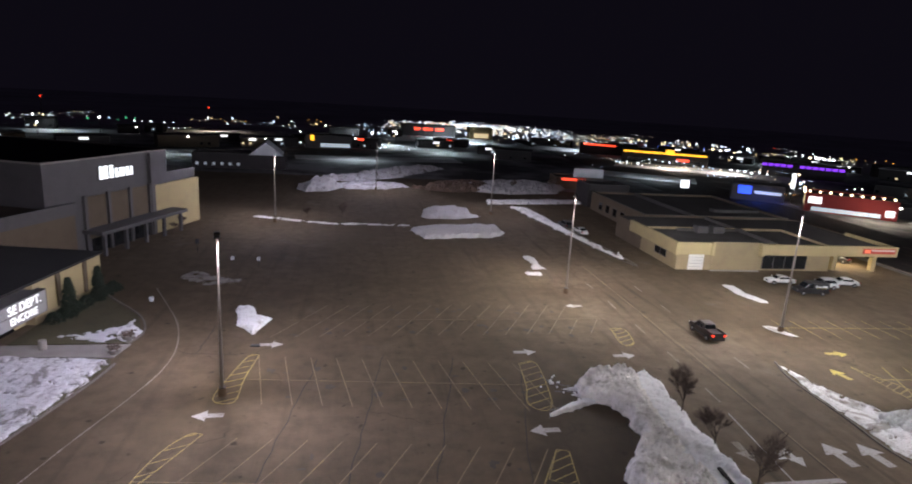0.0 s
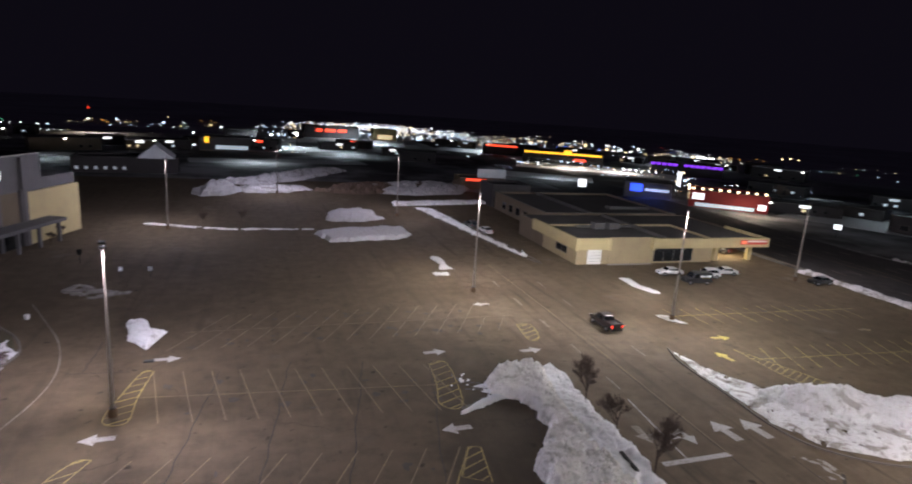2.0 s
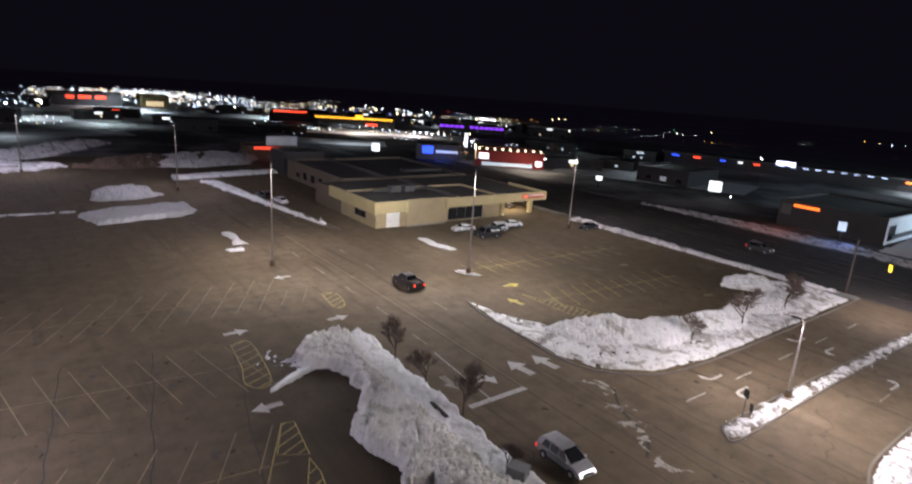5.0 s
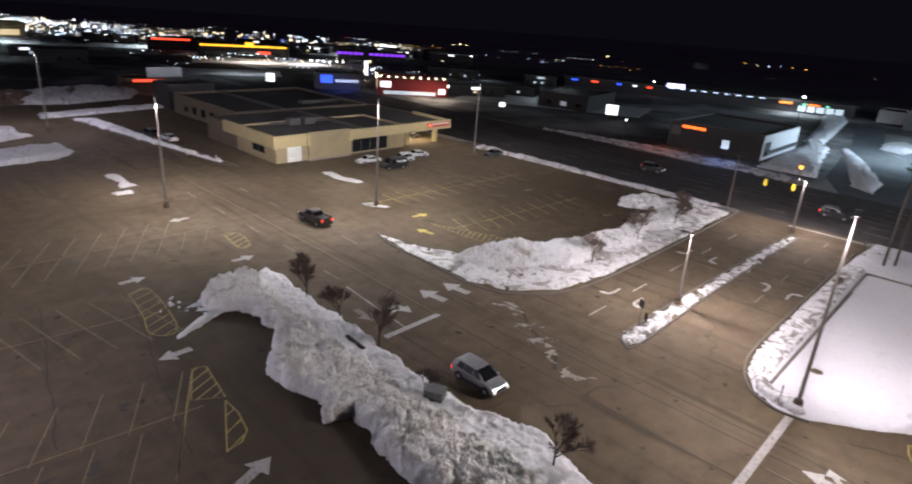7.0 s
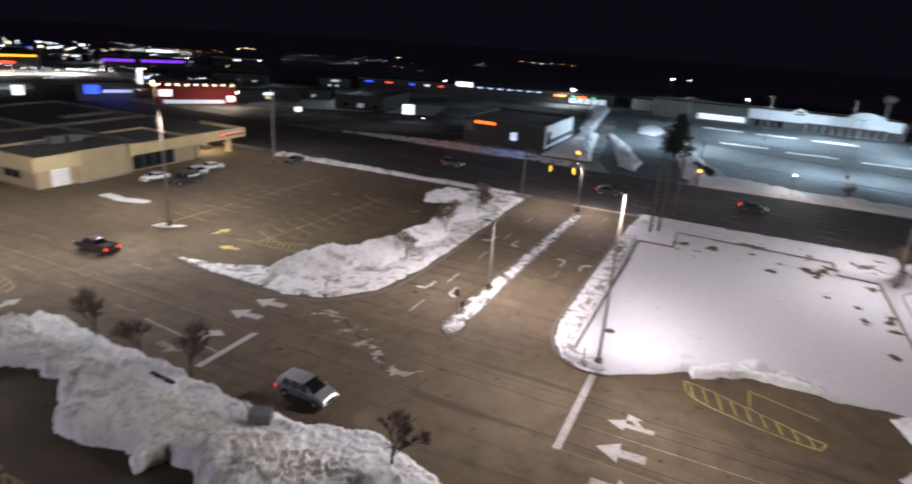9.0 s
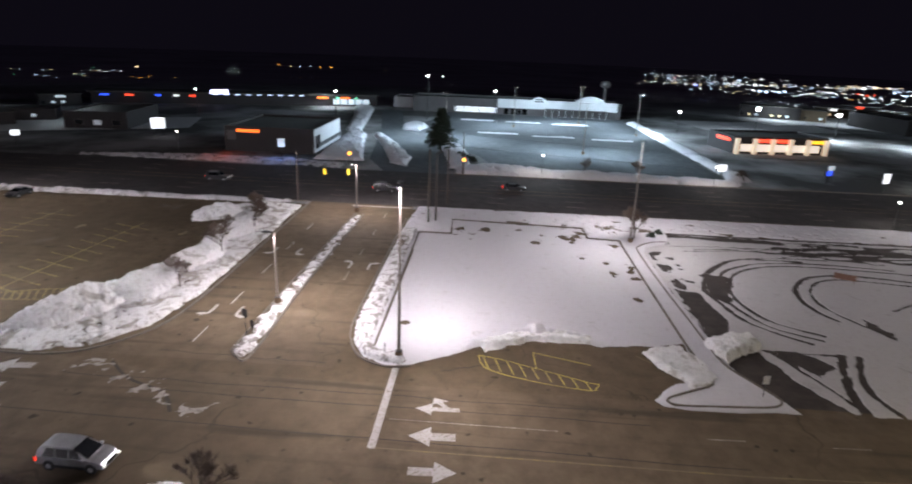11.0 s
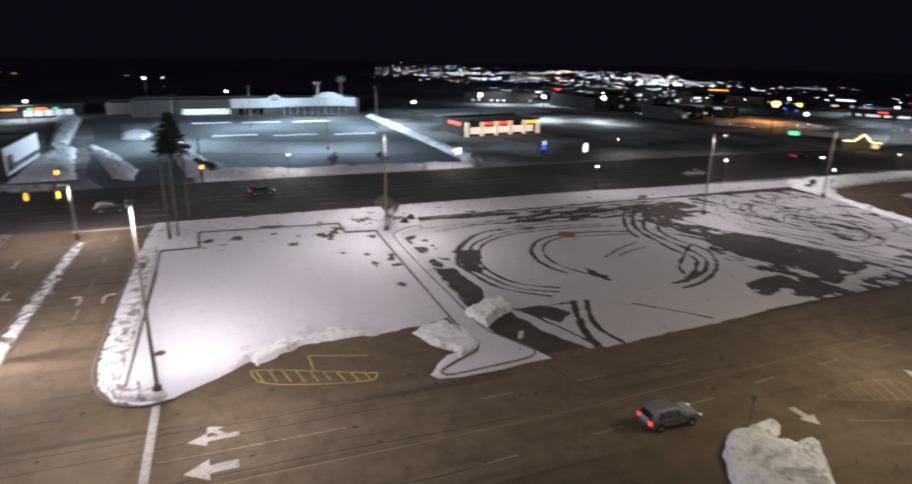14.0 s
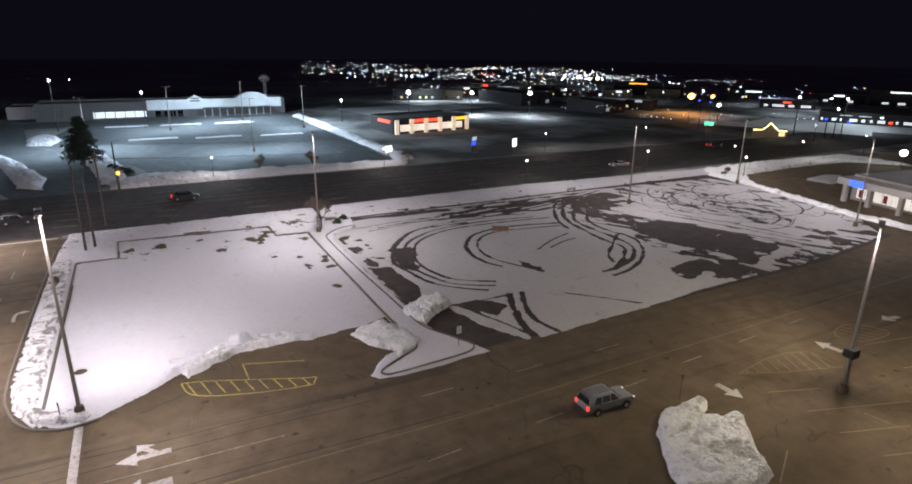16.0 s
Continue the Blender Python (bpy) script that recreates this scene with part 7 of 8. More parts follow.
wire((106.4, 34.5, 7.2), (109.3, 7.4, 7.2), 0.5)
wire((109.3, 7.4, 10.8), (112, -160, 10.8), 2.5)
wire((106.4, 34.5, 8.6), (105.9, 160, 8.6), 2.5)
wire((109.3, 7.4, 9.0), (137, 6, 8.6), 0.6)
wire((137, 6, 9), (140, -160, 9), 2.5)
for x, y in ((106.93, 29.6), (107.37, 25.4)):
    sg = thing("traffic_signal", "yellow-cased traffic signal hanging from a wire", "traffic light", "signals over the side street", m=pose(x, y, 4.9))
    part("case", Shape().cbox(-0.2, 0.2, -0.22, 0.22, 0, 1.1, 0.03), M_SIGNAL_YELLOW, sg)
    part("hanger", Shape().rod((0, 0, 1.1), (0, 0, 2.06), 0.03, 0.03, 6), M_DARK_METAL, sg)
    for k in range(3):
        part("visor", Shape().rod((0.2, 0, 0.2 + k * 0.35), (0.36, 0, 0.2 + k * 0.35), 0.13, 0.13, 10), M_DARK_METAL, sg)
for x, y, z in ((133.5, 5.6, 3.6), (137, 32, 3.2)):
    sg = thing("walk_signal", "small signal box showing orange", "traffic light", m=pose(x, y, 0))
    part("post", Shape().rod((0, 0, 0), (0, 0, z), 0.06, 0.06, 6), M_DARK_METAL, sg)
    part("lamp", Shape().cbox(-0.28, 0.28, -0.28, 0.28, z, z + 0.55, 0.05), glow("orange_signal", (1.0, 0.30, 0.03), 7.0), sg, "glowing orange face")


def lit_sign(x, y, z, w, tall, turn, material, label, legs=1):
    ob = thing("roadside_sign", label, "sign", m=pose(x, y, 0, 0, 0, turn))
    part("case", Shape().cbox(-w / 2 - 0.1, w / 2 + 0.1, -0.2, 0.2, z - tall / 2 - 0.1, z + tall / 2 + 0.1, 0.05), M_DARK_METAL, ob)
    part("face", Shape().box(-w / 2, w / 2, -0.23, -0.205, z - tall / 2, z + tall / 2), material, ob, "glowing sign face")
    for k in range(legs):
        px = 0 if legs == 1 else -w / 3 + 2 * w / 3 * k
        part("leg", Shape().rod((px, 0, -0.1), (px, 0, z - tall / 2 - 0.1), 0.16, 0.14, 8), M_DARK_METAL, ob)


lit_sign(147.2, -80.2, 2.4, 2.2, 1.1, -62, M_LIT_BLUE, "lit blue and white roadside sign")
lit_sign(147.0, -80.3, 3.7, 2.2, 1.0, -62, M_LIT_COLD, "small lit white panel over a roadside sign", 2)
lit_sign(140.8, -89.4, 3.0, 2.6, 2.2, -58, M_LIT_WHITE, "lit white roadside sign")
lit_sign(148.8, -56.0, 2.2, 2.4, 1.6, -70, M_LIT_WHITE, "lit white roadside sign by the store's lot")
lit_sign(170.2, 95.0, 3.4, 3.6, 3.0, -62, M_LIT_WHITE, "tall bright roadside advertising panel", 2)
lit_sign(145.7, 118.4, 3.0, 1.8, 1.3, -50, M_LIT_WHITE, "lit white roadside sign")
lit_sign(146.0, 51.0, 3.6, 1.6, 2.0, -70, M_LIT_COLD, "small lit white and blue sign")
lit_sign(104, 180, 5, 2.6, 2.6, -30, M_LIT_WHITE, "round-topped lit white sign")

# ---- town beyond the lots ----
M_DIM_PANE = glow("dim_pane", (0.75, 0.82, 1.0), 0.16)
lodge = box_building("lodge", -54, -24, 214, 226, 5.0, M_DARK_WALL, "low lodge with dim windows under a dark roof", turn=4)
for k in range(6):
    window(lodge, "y-", -14 + k * 2.6, -12.9 + k * 2.6, 1.0, 2.1, -6.0, M_DIM_PANE, 1)
g = Shape()
g.add([(3, -6.4, 4.8), (14, -6.4, 4.8), (8.5, -6.4, 9.2), (3, 6, 4.8), (14, 6, 4.8), (8.5, 6, 9.2)], [(0, 1, 2), (5, 4, 3), (0, 3, 4, 1), (1, 4, 5, 2), (2, 5, 3, 0)])
part("gable", g, M_WHITE_WALL, lodge, "pale floodlit gable")
red = box_building("red_restaurant", 138, 162, 157, 171, 5.6, M_RED_WALL, "red-walled restaurant under strings of warm lamps", "restaurant", turn=-38)
for k in range(9):
    part("lamp_bulb", Shape().ball((-11 + k * 2.7, -7.2, 6.2), 0.34), glow("warm_bulb", (1.0, 0.78, 0.5), 6.0), red)
for k in range(6):
    part("lamp_bulb", Shape().ball((-12.3, -6 + k * 2.4, 5.8), 0.34), glow("warm_bulb", (1.0, 0.78, 0.5), 6.0), red)
for k in range(3):
    board(red, "x-", -6 + k * 4, -3.6 + k * 4, 2.0, 4.4, -12, M_LIT_WARM, 0.15, "lit_panel", "warm lit window panel")
board(red, "y-", -11, -7.5, 2.6, 4.6, -7, M_LIT_WHITE, 0.15, "sign", "glowing white sign")
board(red, "y-", 9, 11.2, 1.0, 2.8, -7, M_LIT_WHITE, 0.15, "sign", "glowing white sign")
window(red, "y-", -10, 8, 0.3, 1.6, -7.0, M_LIT_COLD, 6)
shine(145, 148, 8, 9000, 0, 0, (1.0, 0.85, 0.7), 160, 1.0)
blue = box_building("blue_lit_shop", 126, 142, 180, 192, 5.5, M_GREY_WALL, "shop glowing with blue sign light", "shop", turn=-32)
board(blue, "y-", -6, -2, 2.2, 4.8, -6, M_LIT_BLUE, 0.3, "sign", "glowing blue sign")
board(blue, "y-", -1, 7, 2.5, 3.4, -6, M_LIT_COLD, 0.3, "sign", "cold white light band")
shine(130, 176, 6, 2200, 0, 0, (0.08, 0.16, 1.0), 165, 1.0)
lit_sign(144, 182, 7, 1.3, 5, -35, M_LIT_WHITE, "tall narrow white pylon sign")
gas = box_building("filling_station", 136, 178, 288, 304, 6.5, M_DARK_WALL, "filling station and shops under a long yellow lit band", "filling station", turn=-26)
board(gas, "y-", -20, 20, 5.3, 6.1, -8, M_LIT_YELLOW, 0.5, "light_band", "glowing yellow band")
board(gas, "y-", 0.5, 4.5, 6.1, 7.6, -8.6, M_LIT_YELLOW, 0.3, "sign", "glowing yellow sign")
board(gas, "y-", 6, 12, 2.4, 3.4, -8, M_LIT_RED, 0.4, "sign", "glowing red sign")
window(gas, "y-", -18, 18, 0.3, 2.8, -8.0, M_GLASS, 16)
shine(150, 272, 9, 30000, 0, 0, (1.0, 0.92, 0.8), 165, 1.0)
shine(172, 262, 9, 30000, 0, 0, (1.0, 0.95, 0.9), 165, 1.0)
redshop = box_building("red_lit_shop", 128, 160, 330, 344, 6.0, M_DARK_WALL, "shop under a red glowing band", "shop", turn=-24)
board(redshop, "y-", -14, 4, 5.0, 5.7, -7, M_LIT_RED, 0.4, "light_band", "glowing red band")
purple = box_building("purple_lit_hall", 190, 224, 250, 264, 6.0, M_DARK_WALL, "dark hall washed with blue-violet light", "hall", turn=-38)
for k in range(13):
    if k != 5:
        board(purple, "y-", -17 + k * 2.6, -15.0 + k * 2.6, 4.7, 5.8, -7, M_LIT_PURPLE, 0.4, "light_band", "glowing blue-violet wall light")
garage = box_building("red_marked_garage", 30, 66, 414, 428, 7.5, M_GREY_WALL, "pale workshop with three glowing red signs", "garage")
for a, b in ((-10, -6), (-4, 2.4), (4.4, 10)):
    board(garage, "y-", a, b, 4.0, 5.6, -7, M_LIT_RED, 0.4, "sign", "glowing red sign")
drug = box_building("corner_shop", 76, 92, 414, 426, 7.5, M_CREAM, "cream corner shop with a lit front", "shop")
window(drug, "y-", -5, 5, 0.5, 3.6, -6.0, M_LIT_WARM, 5)
yel = box_building("yellow_marked_shop", -24, -2, 300, 316, 6.0, M_GREY_WALL, "dull shop with a lit yellow sign", "shop")
board(yel, "y-", -8.6, -6.9, 3.4, 6.0, -8, M_LIT_YELLOW, 0.4, "sign", "glowing yellow sign")
window(yel, "y-", -4, 10, 0.5, 2.4, -8.0, M_LIT_COLD, 9)
ember = box_building("ember_grill", 66, 82, 193, 203, 4.0, M_BROWN_WALL, "small brown building with an orange lit eave", "restaurant", turn=-6)
board(ember, "y-", -6, 2, 3.0, 3.6, -5, M_LIT_RED, 0.3, "light_band", "orange glowing eave")
part("roof_panel", Shape().box(-2, 8, -4.6, -4.2, 4.1, 7.0), M_WHITE_WALL, ember, "pale billboard back")
mall = thing("strip_mall", "long strip mall with a cold white lit eave", "shops", m=pose(253, 118, 0, 0, 0, -72))
part("wall", Shape().box(-44, 70, 0, 12, -0.3, 4.4), M_DARK_WALL, mall)
part("roof", Shape().box(-44.5, 70.5, -2.5, 12.4, 4.4, 4.9), M_ROOF, mall)
for k in range(9):
    part("eave_light", Shape().box(2 + k * 4.3, 4.0 + k * 4.3, -2.62, -2.5, 4.15, 4.45), glow("eave_light", (0.55, 0.65, 1.0), 2.2), mall, "cold white light along the eave")
part("sign", Shape().cbox(1, 8, -3.0, -2.6, 4.6, 6.2, 0.1), glow("violet_sign", (0.55, 0.55, 1.0), 4.0), mall, "bright violet-white sign")
for a, w, m_ in ((-40, 4, M_LIT_BLUE), (-31, 4, M_LIT_RED), (-20, 3, M_LIT_BLUE), (-13, 2.4, M_LIT_WHITE), (-7, 3, M_LIT_RED), (44, 6, M_LIT_ORANGE), (54, 5, M_LIT_ORANGE), (52, 1.6, M_LIT_GREEN), (60, 1.6, M_LIT_GREEN)):
    part("sign", Shape().cbox(a, a + w * 0.75, -3.0, -2.6, 3.3, 3.9, 0.1), m_, mall, "glowing shop sign")
for k in range(5):
    part("lit_window", Shape().box(51 + k * 3.2, 53.6 + k * 3.2, -0.06, -0.01, 0.6, 2.8), M_LIT_COLD, mall, "lit shop window")
fuel = box_building("fuel_canopy", 276, 290, 22, 44, 4.6, M_WHITE_WALL, "fuel stop with red and green lit signs", "filling station")
shine(262, 70, 8, 14000, 0, 0, COLD_COLOUR, 165, 1.0)
for k, (x, y, w, d_, h) in enumerate(((252, -160, 34, 20, 6), (210, -176, 22, 14, 5), (176, 128, 24, 18, 5))):
    bb = box_building("warehouse", x, x + w, y - d_, y, h, M_DARK_WALL, "plain warehouse in the half dark", "warehouse", turn=8)
    for j in range(3):
        window(bb, "x-", -d_ / 2 + 2 + j * d_ / 3.4, -d_ / 2 + 4.4 + j * d_ / 3.4, 1, 2.6, -w / 2, M_DIM_PANE if (j + k) % 3 == 0 and k < 5 else M_GLASS, 1)
cot = thing("cottage", "small house outlined by strings of warm lights", "house", m=pose(135, -186, 0, 0, 0, -140) @ Matrix.Scale(0.72, 4))
part("wall", Shape().box(-7, 7, -4, 4, -0.3, 3.2), M_BROWN_WALL, cot)
g = Shape()
g.add([(-3, -4.3, 3.2), (3, -4.3, 3.2), (0, -4.3, 6.2), (-3, 4.3, 3.2), (3, 4.3, 3.2), (0, 4.3, 6.2)], [(0, 1, 2), (5, 4, 3), (0, 3, 4, 1), (1, 4, 5, 2), (2, 5, 3, 0)])
part("gable", g, M_BROWN_WALL, cot)
part("light_string", Shape().rod((-3.2, -4.5, 3.2), (0, -4.5, 6.4), 0.14, 0.14, 6).rod((0, -4.5, 6.4), (3.2, -4.5, 3.2), 0.14, 0.14, 6).rod((3.2, -4.5, 3.2), (7, -4.5, 3.2), 0.14, 0.14, 6).rod((-7, -4.5, 3.2), (-3.2, -4.5, 3.2), 0.14, 0.14, 6), glow("warm_string", (1.0, 0.82, 0.4), 6.0), cot, "warm light string")
window(cot, "y-", 3.6, 6.2, 0.6, 2.6, -4.0, M_LIT_WARM, 2)
shine(131, -180, 6, 900, 0, 0, (1.0, 0.85, 0.6), 160, 1.0)


def flood(az, el, dist, radius, material, label, name="flood_lamp"):
    """A tall lamp far off: post and glowing head."""
    a, x, y = radians(az), 0, 0
    x, y, z = dist * math.sin(a), dist * math.cos(a), 28.5 + dist * math.tan(radians(el))
    ob = thing(name, label, "street lamp", "far flood lamps", m=pose(x, y, 0))
    part("post", Shape().rod((0, 0, -0.2 - max(0, dist - 380) * 0.05), (0, 0, z), 0.16, 0.1, 6), M_DARK_METAL, ob)
    part("head", Shape().ball((0, 0, z), radius, 0.9), material, ob, "glowing lamp head", True)


M_FLOOD = glow("flood_white", (0.93, 0.97, 1.0), 16.0)
M_SODIUM = glow("flood_orange", (1.0, 0.45, 0.10), 9.0)
for az, el, r in ((112.6, -4.3, 0.85), (118.4, -4.3, 0.75), (123.7, -4.25, 0.85)):
    flood(az, el, 262, r, M_FLOOD, "dazzling white flood lamp on a mast")
    a = radians(az)
    shine(255 * math.sin(a), 255 * math.cos(a), 9, 26000, 0, 0, COLD_COLOUR, 165, 1.0)
for az, el, r, d_ in ((137.6, -4.13, 1.25, 250), (139.3, -4.08, 0.65, 250)):
    flood(az, el, d_, r, M_SODIUM, "orange sodium lamp on a mast")
shine(194, -211, 9, 30000, 0, 0, (1.0, 0.5, 0.15), 165, 1.0)
for az, el, r in ((139.9, -4.79, 0.95), (138.5, -3.65, 0.6), (145.8, -3.88, 0.6), (148.6, -4.61, 0.65), (148.0, -3.86, 0.6), (149.1, -3.84, 0.6), (-20.8, -3.4, 0.9), (-25.0, -3.9, 0.7), (-27.4, -3.6, 0.7), (-5, -4.0, 0.6), (1.4, -3.9, 1.0), (3.6, -3.8, 0.8), (90.2, -4.1, 0.7), (84.0, -3.0, 0.7), (75.7, -4.6, 0.8), (106.5, -5.0, 0.8), (64, -4.6, 0.5)):
    flood(az, el, 235 if az > 30 else 340, r * 0.55, M_FLOOD, "bright white lamp on a mast")

flood(153.4, -7.55, 185, 0.85, M_FLOOD, "dazzling white flood lamp behind the bank")
shine(82.6, -165.0, 4.6, 9000, 0, 0, COLD_COLOUR, 165, 1.0, 0.4)


def lit_front(az, dist, w, h, panes, signs, label):
    """A far low building whose lit front faces the lots: window panes (from, to) and signs (from, to, low, high, glow) along its width."""
    a = radians(az)
    ob = thing("shop", label, "shop", m=pose(dist * math.sin(a), dist * math.cos(a), -max(0, dist - 380) * 0.048, 0, 0, -az))
    part("wall", Shape().box(-w / 2, w / 2, 0, 12, -0.5, h), M_DARK_WALL, ob)
    part("roof", Shape().cbox(-w / 2 - 0.4, w / 2 + 0.4, -1.2, 12.3, h, h + 0.3, 0.05), M_ROOF, ob)
    for p0, p1 in panes:
        part("window", Shape().box(p0, p1, -0.06, -0.01, 0.9, 1.9), M_FRONT, ob, "lit shop window")
    for p0, p1, z0, z1, m_ in signs:
        part("sign", Shape().cbox(p0, p1, -0.35, -0.08, z0, z1, 0.04), m_, ob, "glowing sign")


M_FRONT = glow("far_front", (0.86, 0.92, 1.0), 0.8)
M_BAND = glow("far_band", (0.88, 0.94, 1.0), 2.2)
lit_front(150.6, 286, 32, 3.9, [(-15.4, -14.6), (-11.6, -9.8), (-8.8, -8.2), (-5.6, -3.0), (-1.6, -0.4), (1.2, 2.0), (3.6, 6.0), (9.4, 10.2), (11.8, 14.6)],
          [(-14.0, -12.8, 0.9, 1.6, M_LIT_BLUE), (-6.4, -4.6, 0.3, 0.8, M_LIT_BLUE), (7.2, 8.4, 0.9, 1.7, M_LIT_RED), (-9, -4.6, 3.0, 3.2, M_FRONT), (-2.6, 1.4, 3.0, 3.2, M_FRONT), (4.2, 5.2, 2.6, 3.3, M_BAND)], "low row of shops with bright fronts and coloured signs")
lit_front(142.4, 400, 26, 5.6, [(-6, -4.6), (3, 4.2), (8.6, 9.4)], [(-4.2, 4.0, 4.2, 4.9, M_BAND), (-9.4, -8.2, 4.0, 4.6, M_BAND)], "dark hall under a bright white sign band")
lit_front(148.5, 400, 24, 5.2, [(-7.4, -5), (4.2, 6.8)], [(-2.6, 2.4, 3.8, 4.5, M_BAND)], "dark hall with a bright white sign")
lit_front(152.6, 400, 30, 8.0, [(-9, -6), (-2, 1.4), (5, 6)], [(-6.0, 6, 6.8, 7.4, M_BAND)], "long hall under a bright warm-white band")
lit_front(145.0, 338, 24, 4.0, [(-10, -8.4), (-6.4, -1.2), (0.6, 3), (5.8, 10)], [(-2, 1.6, 2.7, 3.3, M_LIT_RED)], "low lit shop behind a snowy lot")
lit_front(133.1, 420, 30, 7.6, [(-8, -7), (5, 7)], [(-5.6, 5.6, 6.5, 7.1, M_LIT_YELLOW)], "dark shop with a glowing yellow band")
lit_sign(130.5, -151.7, 6.3, 2.6, 1.1, -139, M_LIT_GREEN, "lit green roadside sign by the highway", 2)
# unseen spots without masts, added to brighten the ground by the far shops
for az, dist, e in ((151, 262, 5500), (145, 310, 9000), (139.6, 285, 8000), (148, 330, 6000)):
    shine(dist * math.sin(radians(az)), dist * math.cos(radians(az)), 10, e, 0, 0, COLD_COLOUR, 165, 1.0, 0.4)

# lit lots and roads in the middle distance
for x, y, w, l, turn in ((10, 262, 70, 16, 8), (44, 330, 90, 22, 4), (20, 380, 120, 24, 0), (-70, 262, 60, 14, 6), (118, 236, 40, 20, -28), (150, 266, 60, 12, -26), (262, -110, 30, 60, 10), (300, -170, 40, 60, 20), (150, -210, 60, 14, 30)):
    s = Shape().box(-w / 2, w / 2, -l / 2, l / 2, -0.05, 0.02)
    lot = single("far_lot", s, M_TRACKED, "pale snowy lot in the lamplit middle distance", "lot", kind="structure")
    lot.matrix_basis = pose(x, y, 0.0, 0, 0, turn)
# spots with no lamp built, added to light these lots
for x, y, e in ((0, 250, 9000), (40, 300, 18000), (70, 372, 30000), (0, 372, 22000), (-70, 246, 7000), (118, 224, 7000), (292, -130, 12000), (310, -190, 12000), (150, -216, 4000)):
    shine(x, y, 10, e, 0, 0, COLD_COLOUR, 165, 1.0, 0.4)
# cabinet and timber on the snowy verge beside the ring road
cab = thing("utility_cabinet", "grey steel utility cabinet standing in the ploughed snow", "cabinet", m=pose(29.0, 27.6, -0.35, 0, 0, 24))
part("body", Shape().cbox(-0.55, 0.55, -0.75, 0.75, -0.1, 1.45, 0.04), surface("cabinet_grey", (0.12, 0.125, 0.12), 0.6, 0.2, size=0.4), cab)
part("lid", Shape().cbox(-0.6, 0.6, -0.8, 0.8, 1.45, 1.52, 0.02), surface("cabinet_lid", (0.15, 0.15, 0.145), 0.6, 0.2, size=0.4), cab)
part("door_seam", Shape().box(-0.56, -0.552, -0.01, 0.01, 0.2, 1.4), M_DARK_METAL, cab)
single("timber_beam", Shape().cbox(-0.16, 0.16, -1.4, 1.4, -0.1, 0.62, 0.04), M_BEAM, "dark beam half buried in the snowy verge", "beam").matrix_basis = pose(29.2, 37.95, 0, 0, 0, -5)

# low buildings between the near lots and the town
rb = random.Random(404)
FRONTS = [M_LIT_COLD, M_LIT_WARM, M_LIT_COLD, M_GLASS, M_GLASS]
for az0, az1, d0, d1, count in ((-36, -8, 270, 380, 11), (-8, 16, 290, 410, 9), (16, 30, 330, 420, 6), (33, 48, 330, 420, 6), (44, 56, 220, 300, 4), (112, 128, 300, 400, 7), (126, 137, 290, 390, 5), (154, 160, 290, 390, 3)):
    for k in range(count):
        az, dist = az0 + (az1 - az0) * (k + rb.uniform(0.2, 0.8)) / count, rb.uniform(d0, d1)
        a, w, dp, h = radians(az), rb.uniform(9, 26), rb.uniform(8, 14), rb.uniform(3.4, 6.0)
        x, y = dist * math.sin(a), dist * math.cos(a)
        z = -max(0, dist - 380) * 0.048
        fb = thing("far_building", "low building with lit windows and snow on its roof", "building", "low buildings before the town", m=pose(x, y, z, 0, 0, -az + rb.uniform(-14, 14)))
        part("wall", Shape().box(-w / 2, w / 2, -dp / 2, dp / 2, -0.5, h), rb.choice((M_DARK_WALL, M_DARK_WALL, M_BROWN_WALL, M_DARK_WALL)), fb)
        part("roof", Shape().cbox(-w / 2 - 0.3, w / 2 + 0.3, -dp / 2 - 0.3, dp / 2 + 0.3, h, h + 0.25, 0.05), rb.choice((M_TRACKED, M_ROOF, M_ROOF, M_ROOF)), fb)
        n = int(w / 3.2)
        for j in range(n):
            if rb.random() < 0.55:
                part("window", Shape().box(-w / 2 + 0.6 + j * 3.2, -w / 2 + 1.7 + j * 3.2, -dp / 2 - 0.05, -dp / 2 - 0.01, 1.1, 2.0), rb.choice(FRONTS), fb)
        if rb.random() < 0.6:
            part("sign", Shape().cbox(-1.6, 1.6, -dp / 2 - 0.25, -dp / 2 - 0.06, h - 1.1, h - 0.2, 0.04), rb.choice((M_LIT_WHITE, M_LIT_RED, M_LIT_COLD, M_LIT_WHITE, M_LIT_WHITE)), fb, "glowing sign")
        if rb.random() < 0.6:
            part("wall_lamp", Shape().ball((rb.uniform(-w / 2, w / 2), -dp / 2 - 0.3, h - 0.3), 0.32), M_GLOBE, fb, "bright wall lamp")
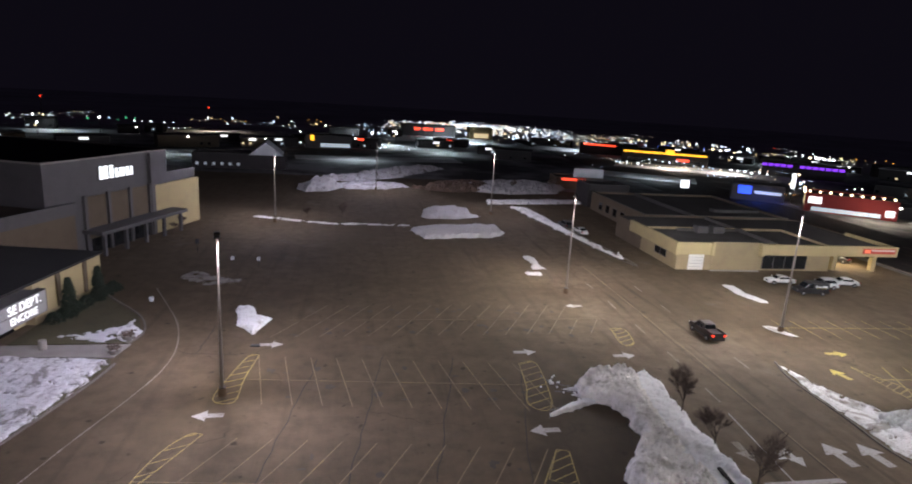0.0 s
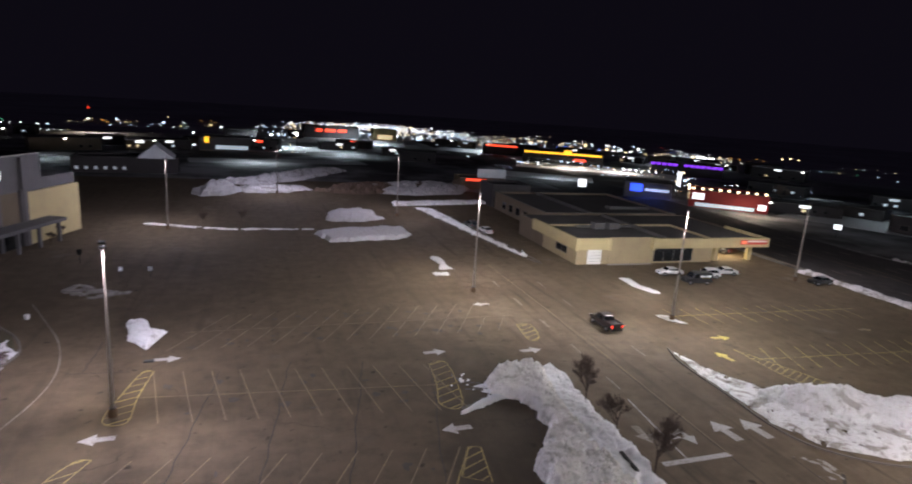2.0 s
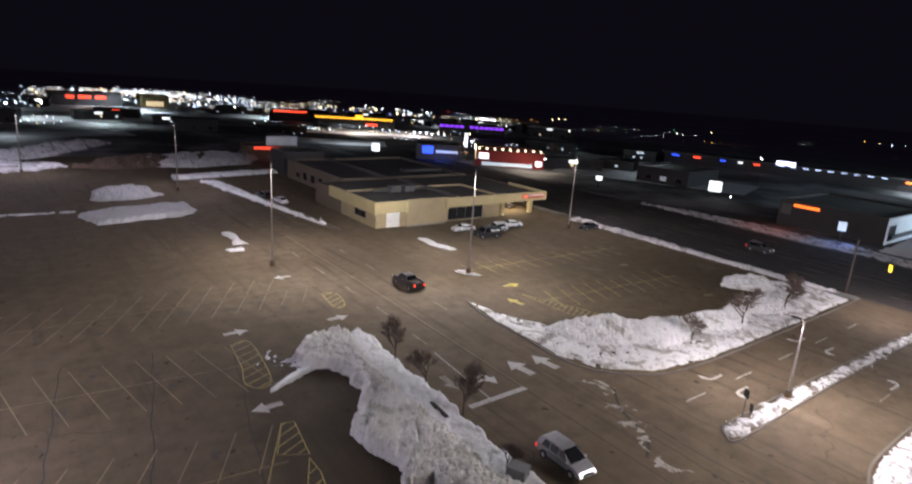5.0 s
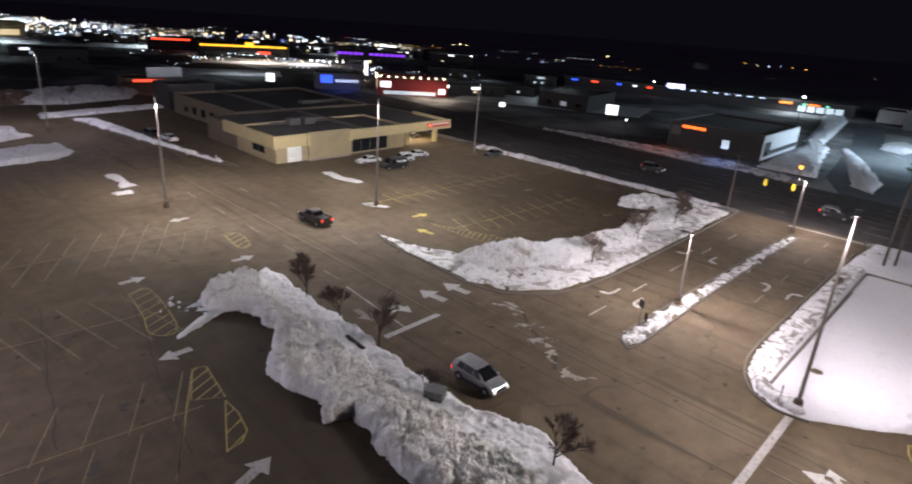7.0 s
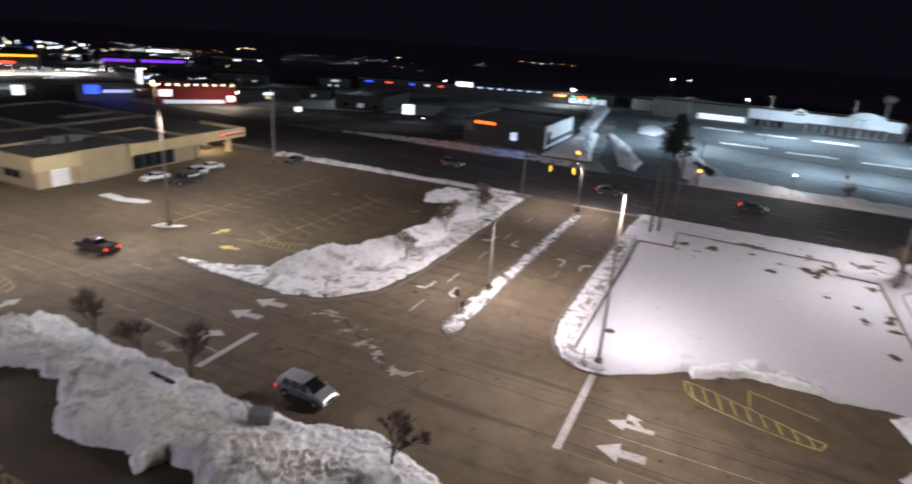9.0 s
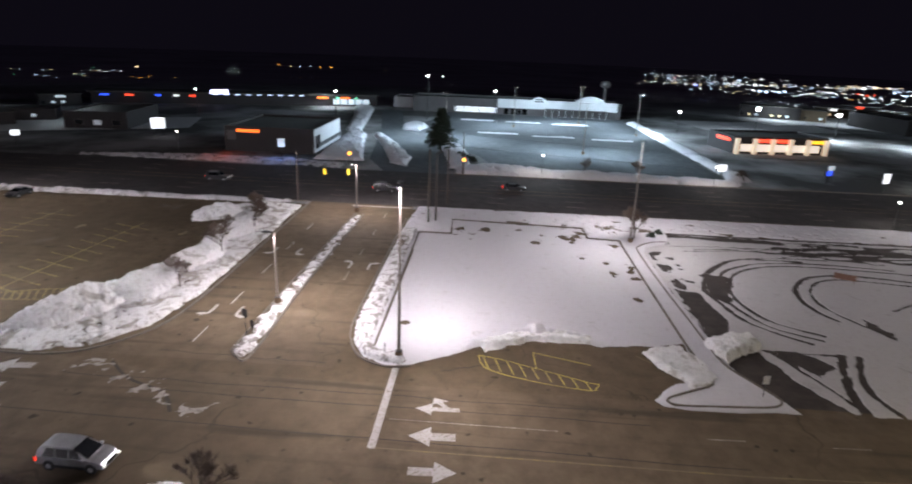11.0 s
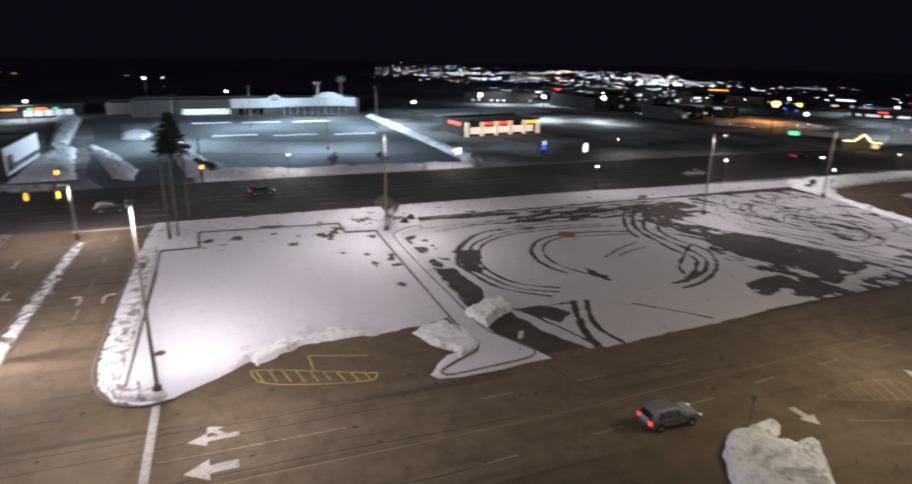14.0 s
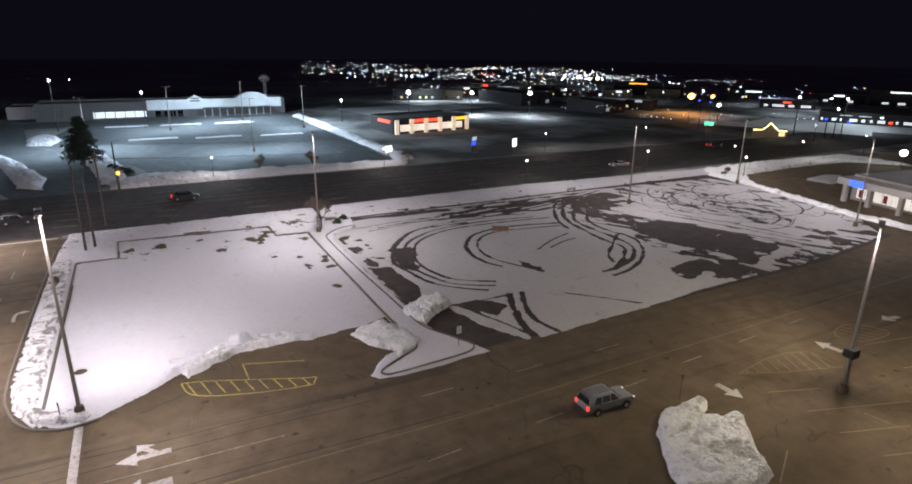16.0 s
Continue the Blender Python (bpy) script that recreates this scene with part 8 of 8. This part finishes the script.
# more added spots without fixtures, each over a pale lot
for x, y, e in ((-145, 330, 9000), (-80, 370, 9000), (18, 325, 18000), (60, 400, 40000), (134, 350, 36000), (192, 170, 8000), (230, 300, 16000), (285, -154, 9000), (255, -230, 8000), (205, -280, 12000), (140, -240, 6000), (185, 128, 3000)):
    shine(x, y, 11, e, 0, 0, COLD_COLOUR if rb.random() < 0.65 else (1.0, 0.86, 0.7), 165, 1.0, 0.4)
    s = Shape().prism([(-34 + rb.uniform(-6, 6), -13), (30, -16 + rb.uniform(-3, 3)), (36, 10), (4, 15 + rb.uniform(-3, 3)), (-30, 12)], -0.3, 0.03)
    lot = single("far_lot", s, M_TRACKED, "pale snowy lot in the lamplit middle distance", "lot", kind="structure")
    lot.matrix_basis = pose(x, y, 0.0, 0, 0, -math.degrees(math.atan2(x, y)) + rb.uniform(-10, 10))
PALETTE = [glow("town_white", (0.86, 0.93, 1.0), 6.0), glow("town_warm", (1.0, 0.76, 0.46), 3.5), glow("town_cold", (0.55, 0.72, 1.0), 5.0), glow("town_amber", (1.0, 0.42, 0.08), 2.5), glow("town_red", (1.0, 0.06, 0.03), 2.0), glow("town_blue", (0.06, 0.14, 1.0), 2.5), glow("town_green", (0.1, 0.7, 0.35), 1.2)]
rt = random.Random(77)


def town(az0, az1, el0, el1, d0, d1, count, weights, size, slope=0.0):
    """Lamps and lit signs of the town, in rows along its streets and lots: one mesh for each colour."""
    shapes = [Shape() for _ in PALETTE]
    left = count
    while left > 0:
        u = rt.random()
        az, el, dist = az0 + (az1 - az0) * u, rt.triangular(el0, el1, (el0 + 2 * el1) / 3) + slope * (u - 0.5), rt.uniform(d0, d1)
        k = rt.choices(range(len(PALETTE)), weights)[0]
        n = rt.choice((1, 1, 1, 2, 3, 6))
        base, gap = min(1.5, math.exp(rt.gauss(-0.9, 0.6))), rt.uniform(0.25, 0.9)
        for q in range(n):
            a = radians(az + gap * (q - n / 2) + rt.gauss(0, 0.06))
            r = dist * size * base * rt.uniform(0.6, 1.15)
            p = (dist * math.sin(a), dist * math.cos(a), 28.5 + dist * math.tan(radians(el + rt.gauss(0, 0.06))))
            shapes[k if rt.random() < 0.75 else rt.choice((0, 1, 2))].ball(p, r, 0.85, 4, 6)
        left -= n
    for s, m_ in zip(shapes, PALETTE):
        if s.v:
            single("town_lights", s, m_, "far scattered lights of the town", "town lights", kind="stuff")


town(3, 20, -3.6, -2.5, 700, 1500, 760, (8, 3, 4, 0.3, 0.1, 0.1, 0), 0.0010)
town(6, 15, -3.1, -2.4, 900, 1500, 240, (8, 3, 3, 0.3, 0.1, 0.1, 0), 0.0011)
town(0, 26, -4.9, -3.0, 420, 900, 560, (8, 2, 6, 0.4, 0.4, 0.3, 0.1), 0.0014)
town(-6, 22, -5.6, -4.4, 300, 420, 130, (6, 3, 5, 0.5, 0.6, 0.4, 0.1), 0.0016)
town(20, 42, -4.6, -2.6, 420, 900, 420, (6, 4, 3, 1, 0.6, 0.6, 0.4), 0.0013, -0.4)
town(23, 40, -6.0, -4.5, 250, 320, 150, (6, 6, 3, 0.6, 1.0, 0.5, 0.3), 0.0013)
town(36, 50, -6.6, -5.0, 210, 280, 46, (5, 5, 4, 0.4, 1.2, 1.2, 0.3), 0.0014)
town(-40, -2, -4.8, -2.8, 380, 1000, 230, (5, 3, 3, 0.8, 0.3, 0.2, 0.1), 0.0012)
town(42, 62, -4.3, -2.7, 500, 900, 90, (4, 4, 2, 1.0, 0.3, 0.2, 0.4), 0.0010)
town(62, 104, -3.4, -2.4, 500, 900, 20, (2, 2, 1, 2.5, 0.2, 0, 0), 0.0010)
town(104, 130, -3.3, -1.8, 420, 1000, 620, (8, 2, 4, 0.5, 0.6, 0.2, 0.2), 0.0012, -0.5)
town(126, 135, -3.2, -2.3, 500, 900, 130, (8, 2, 4, 0.4, 0.4, 0.1, 0), 0.0013)
town(134, 156, -3.8, -2.6, 420, 1000, 90, (8, 2, 4, 0.7, 0.5, 0.3, 0.2), 0.0011, -0.5)
town(112, 156, -5.2, -3.5, 330, 430, 200, (8, 2, 4, 0.7, 0.6, 0.4, 0.3), 0.0012, -0.6)
town(126, 156, -6.2, -5.0, 250, 300, 56, (7, 2, 3, 0.7, 1.5, 0.6, 0.4), 0.0013)
for az, el, dist in ((-36.5, -1.1, 900), (-33.8, -1.2, 900), (-31, -1.2, 900), (-24.6, -1.9, 900), (-12.6, -2.3, 900), (-34, -2.0, 900)):
    a = radians(az)
    x, y, z = dist * math.sin(a), dist * math.cos(a), 28.5 + dist * math.tan(radians(el))
    mast = thing("radio_mast", "thin far radio mast with a red beacon", "mast", "far radio masts", m=pose(x, y, 0))
    part("mast", Shape().rod((0, 0, -28), (0, 0, z), 0.5, 0.2, 4), M_DARK_METAL, mast)
    part("beacon", Shape().ball((0, 0, z), 1.1), PALETTE[4], mast, "glowing red beacon")
# water tower behind the store
wt = thing("water_tower", "pale water tower dimly lit behind the store", "water tower", m=pose(330, -58, 0))
part("tank", Shape().ball((0, 0, 10.6), 2.8, 0.7, 8, 14), M_WHITE_WALL, wt, smooth=True)
part("column", Shape().rod((0, 0, -0.5), (0, 0, 9), 1.0, 0.8, 12), M_WHITE_WALL, wt)
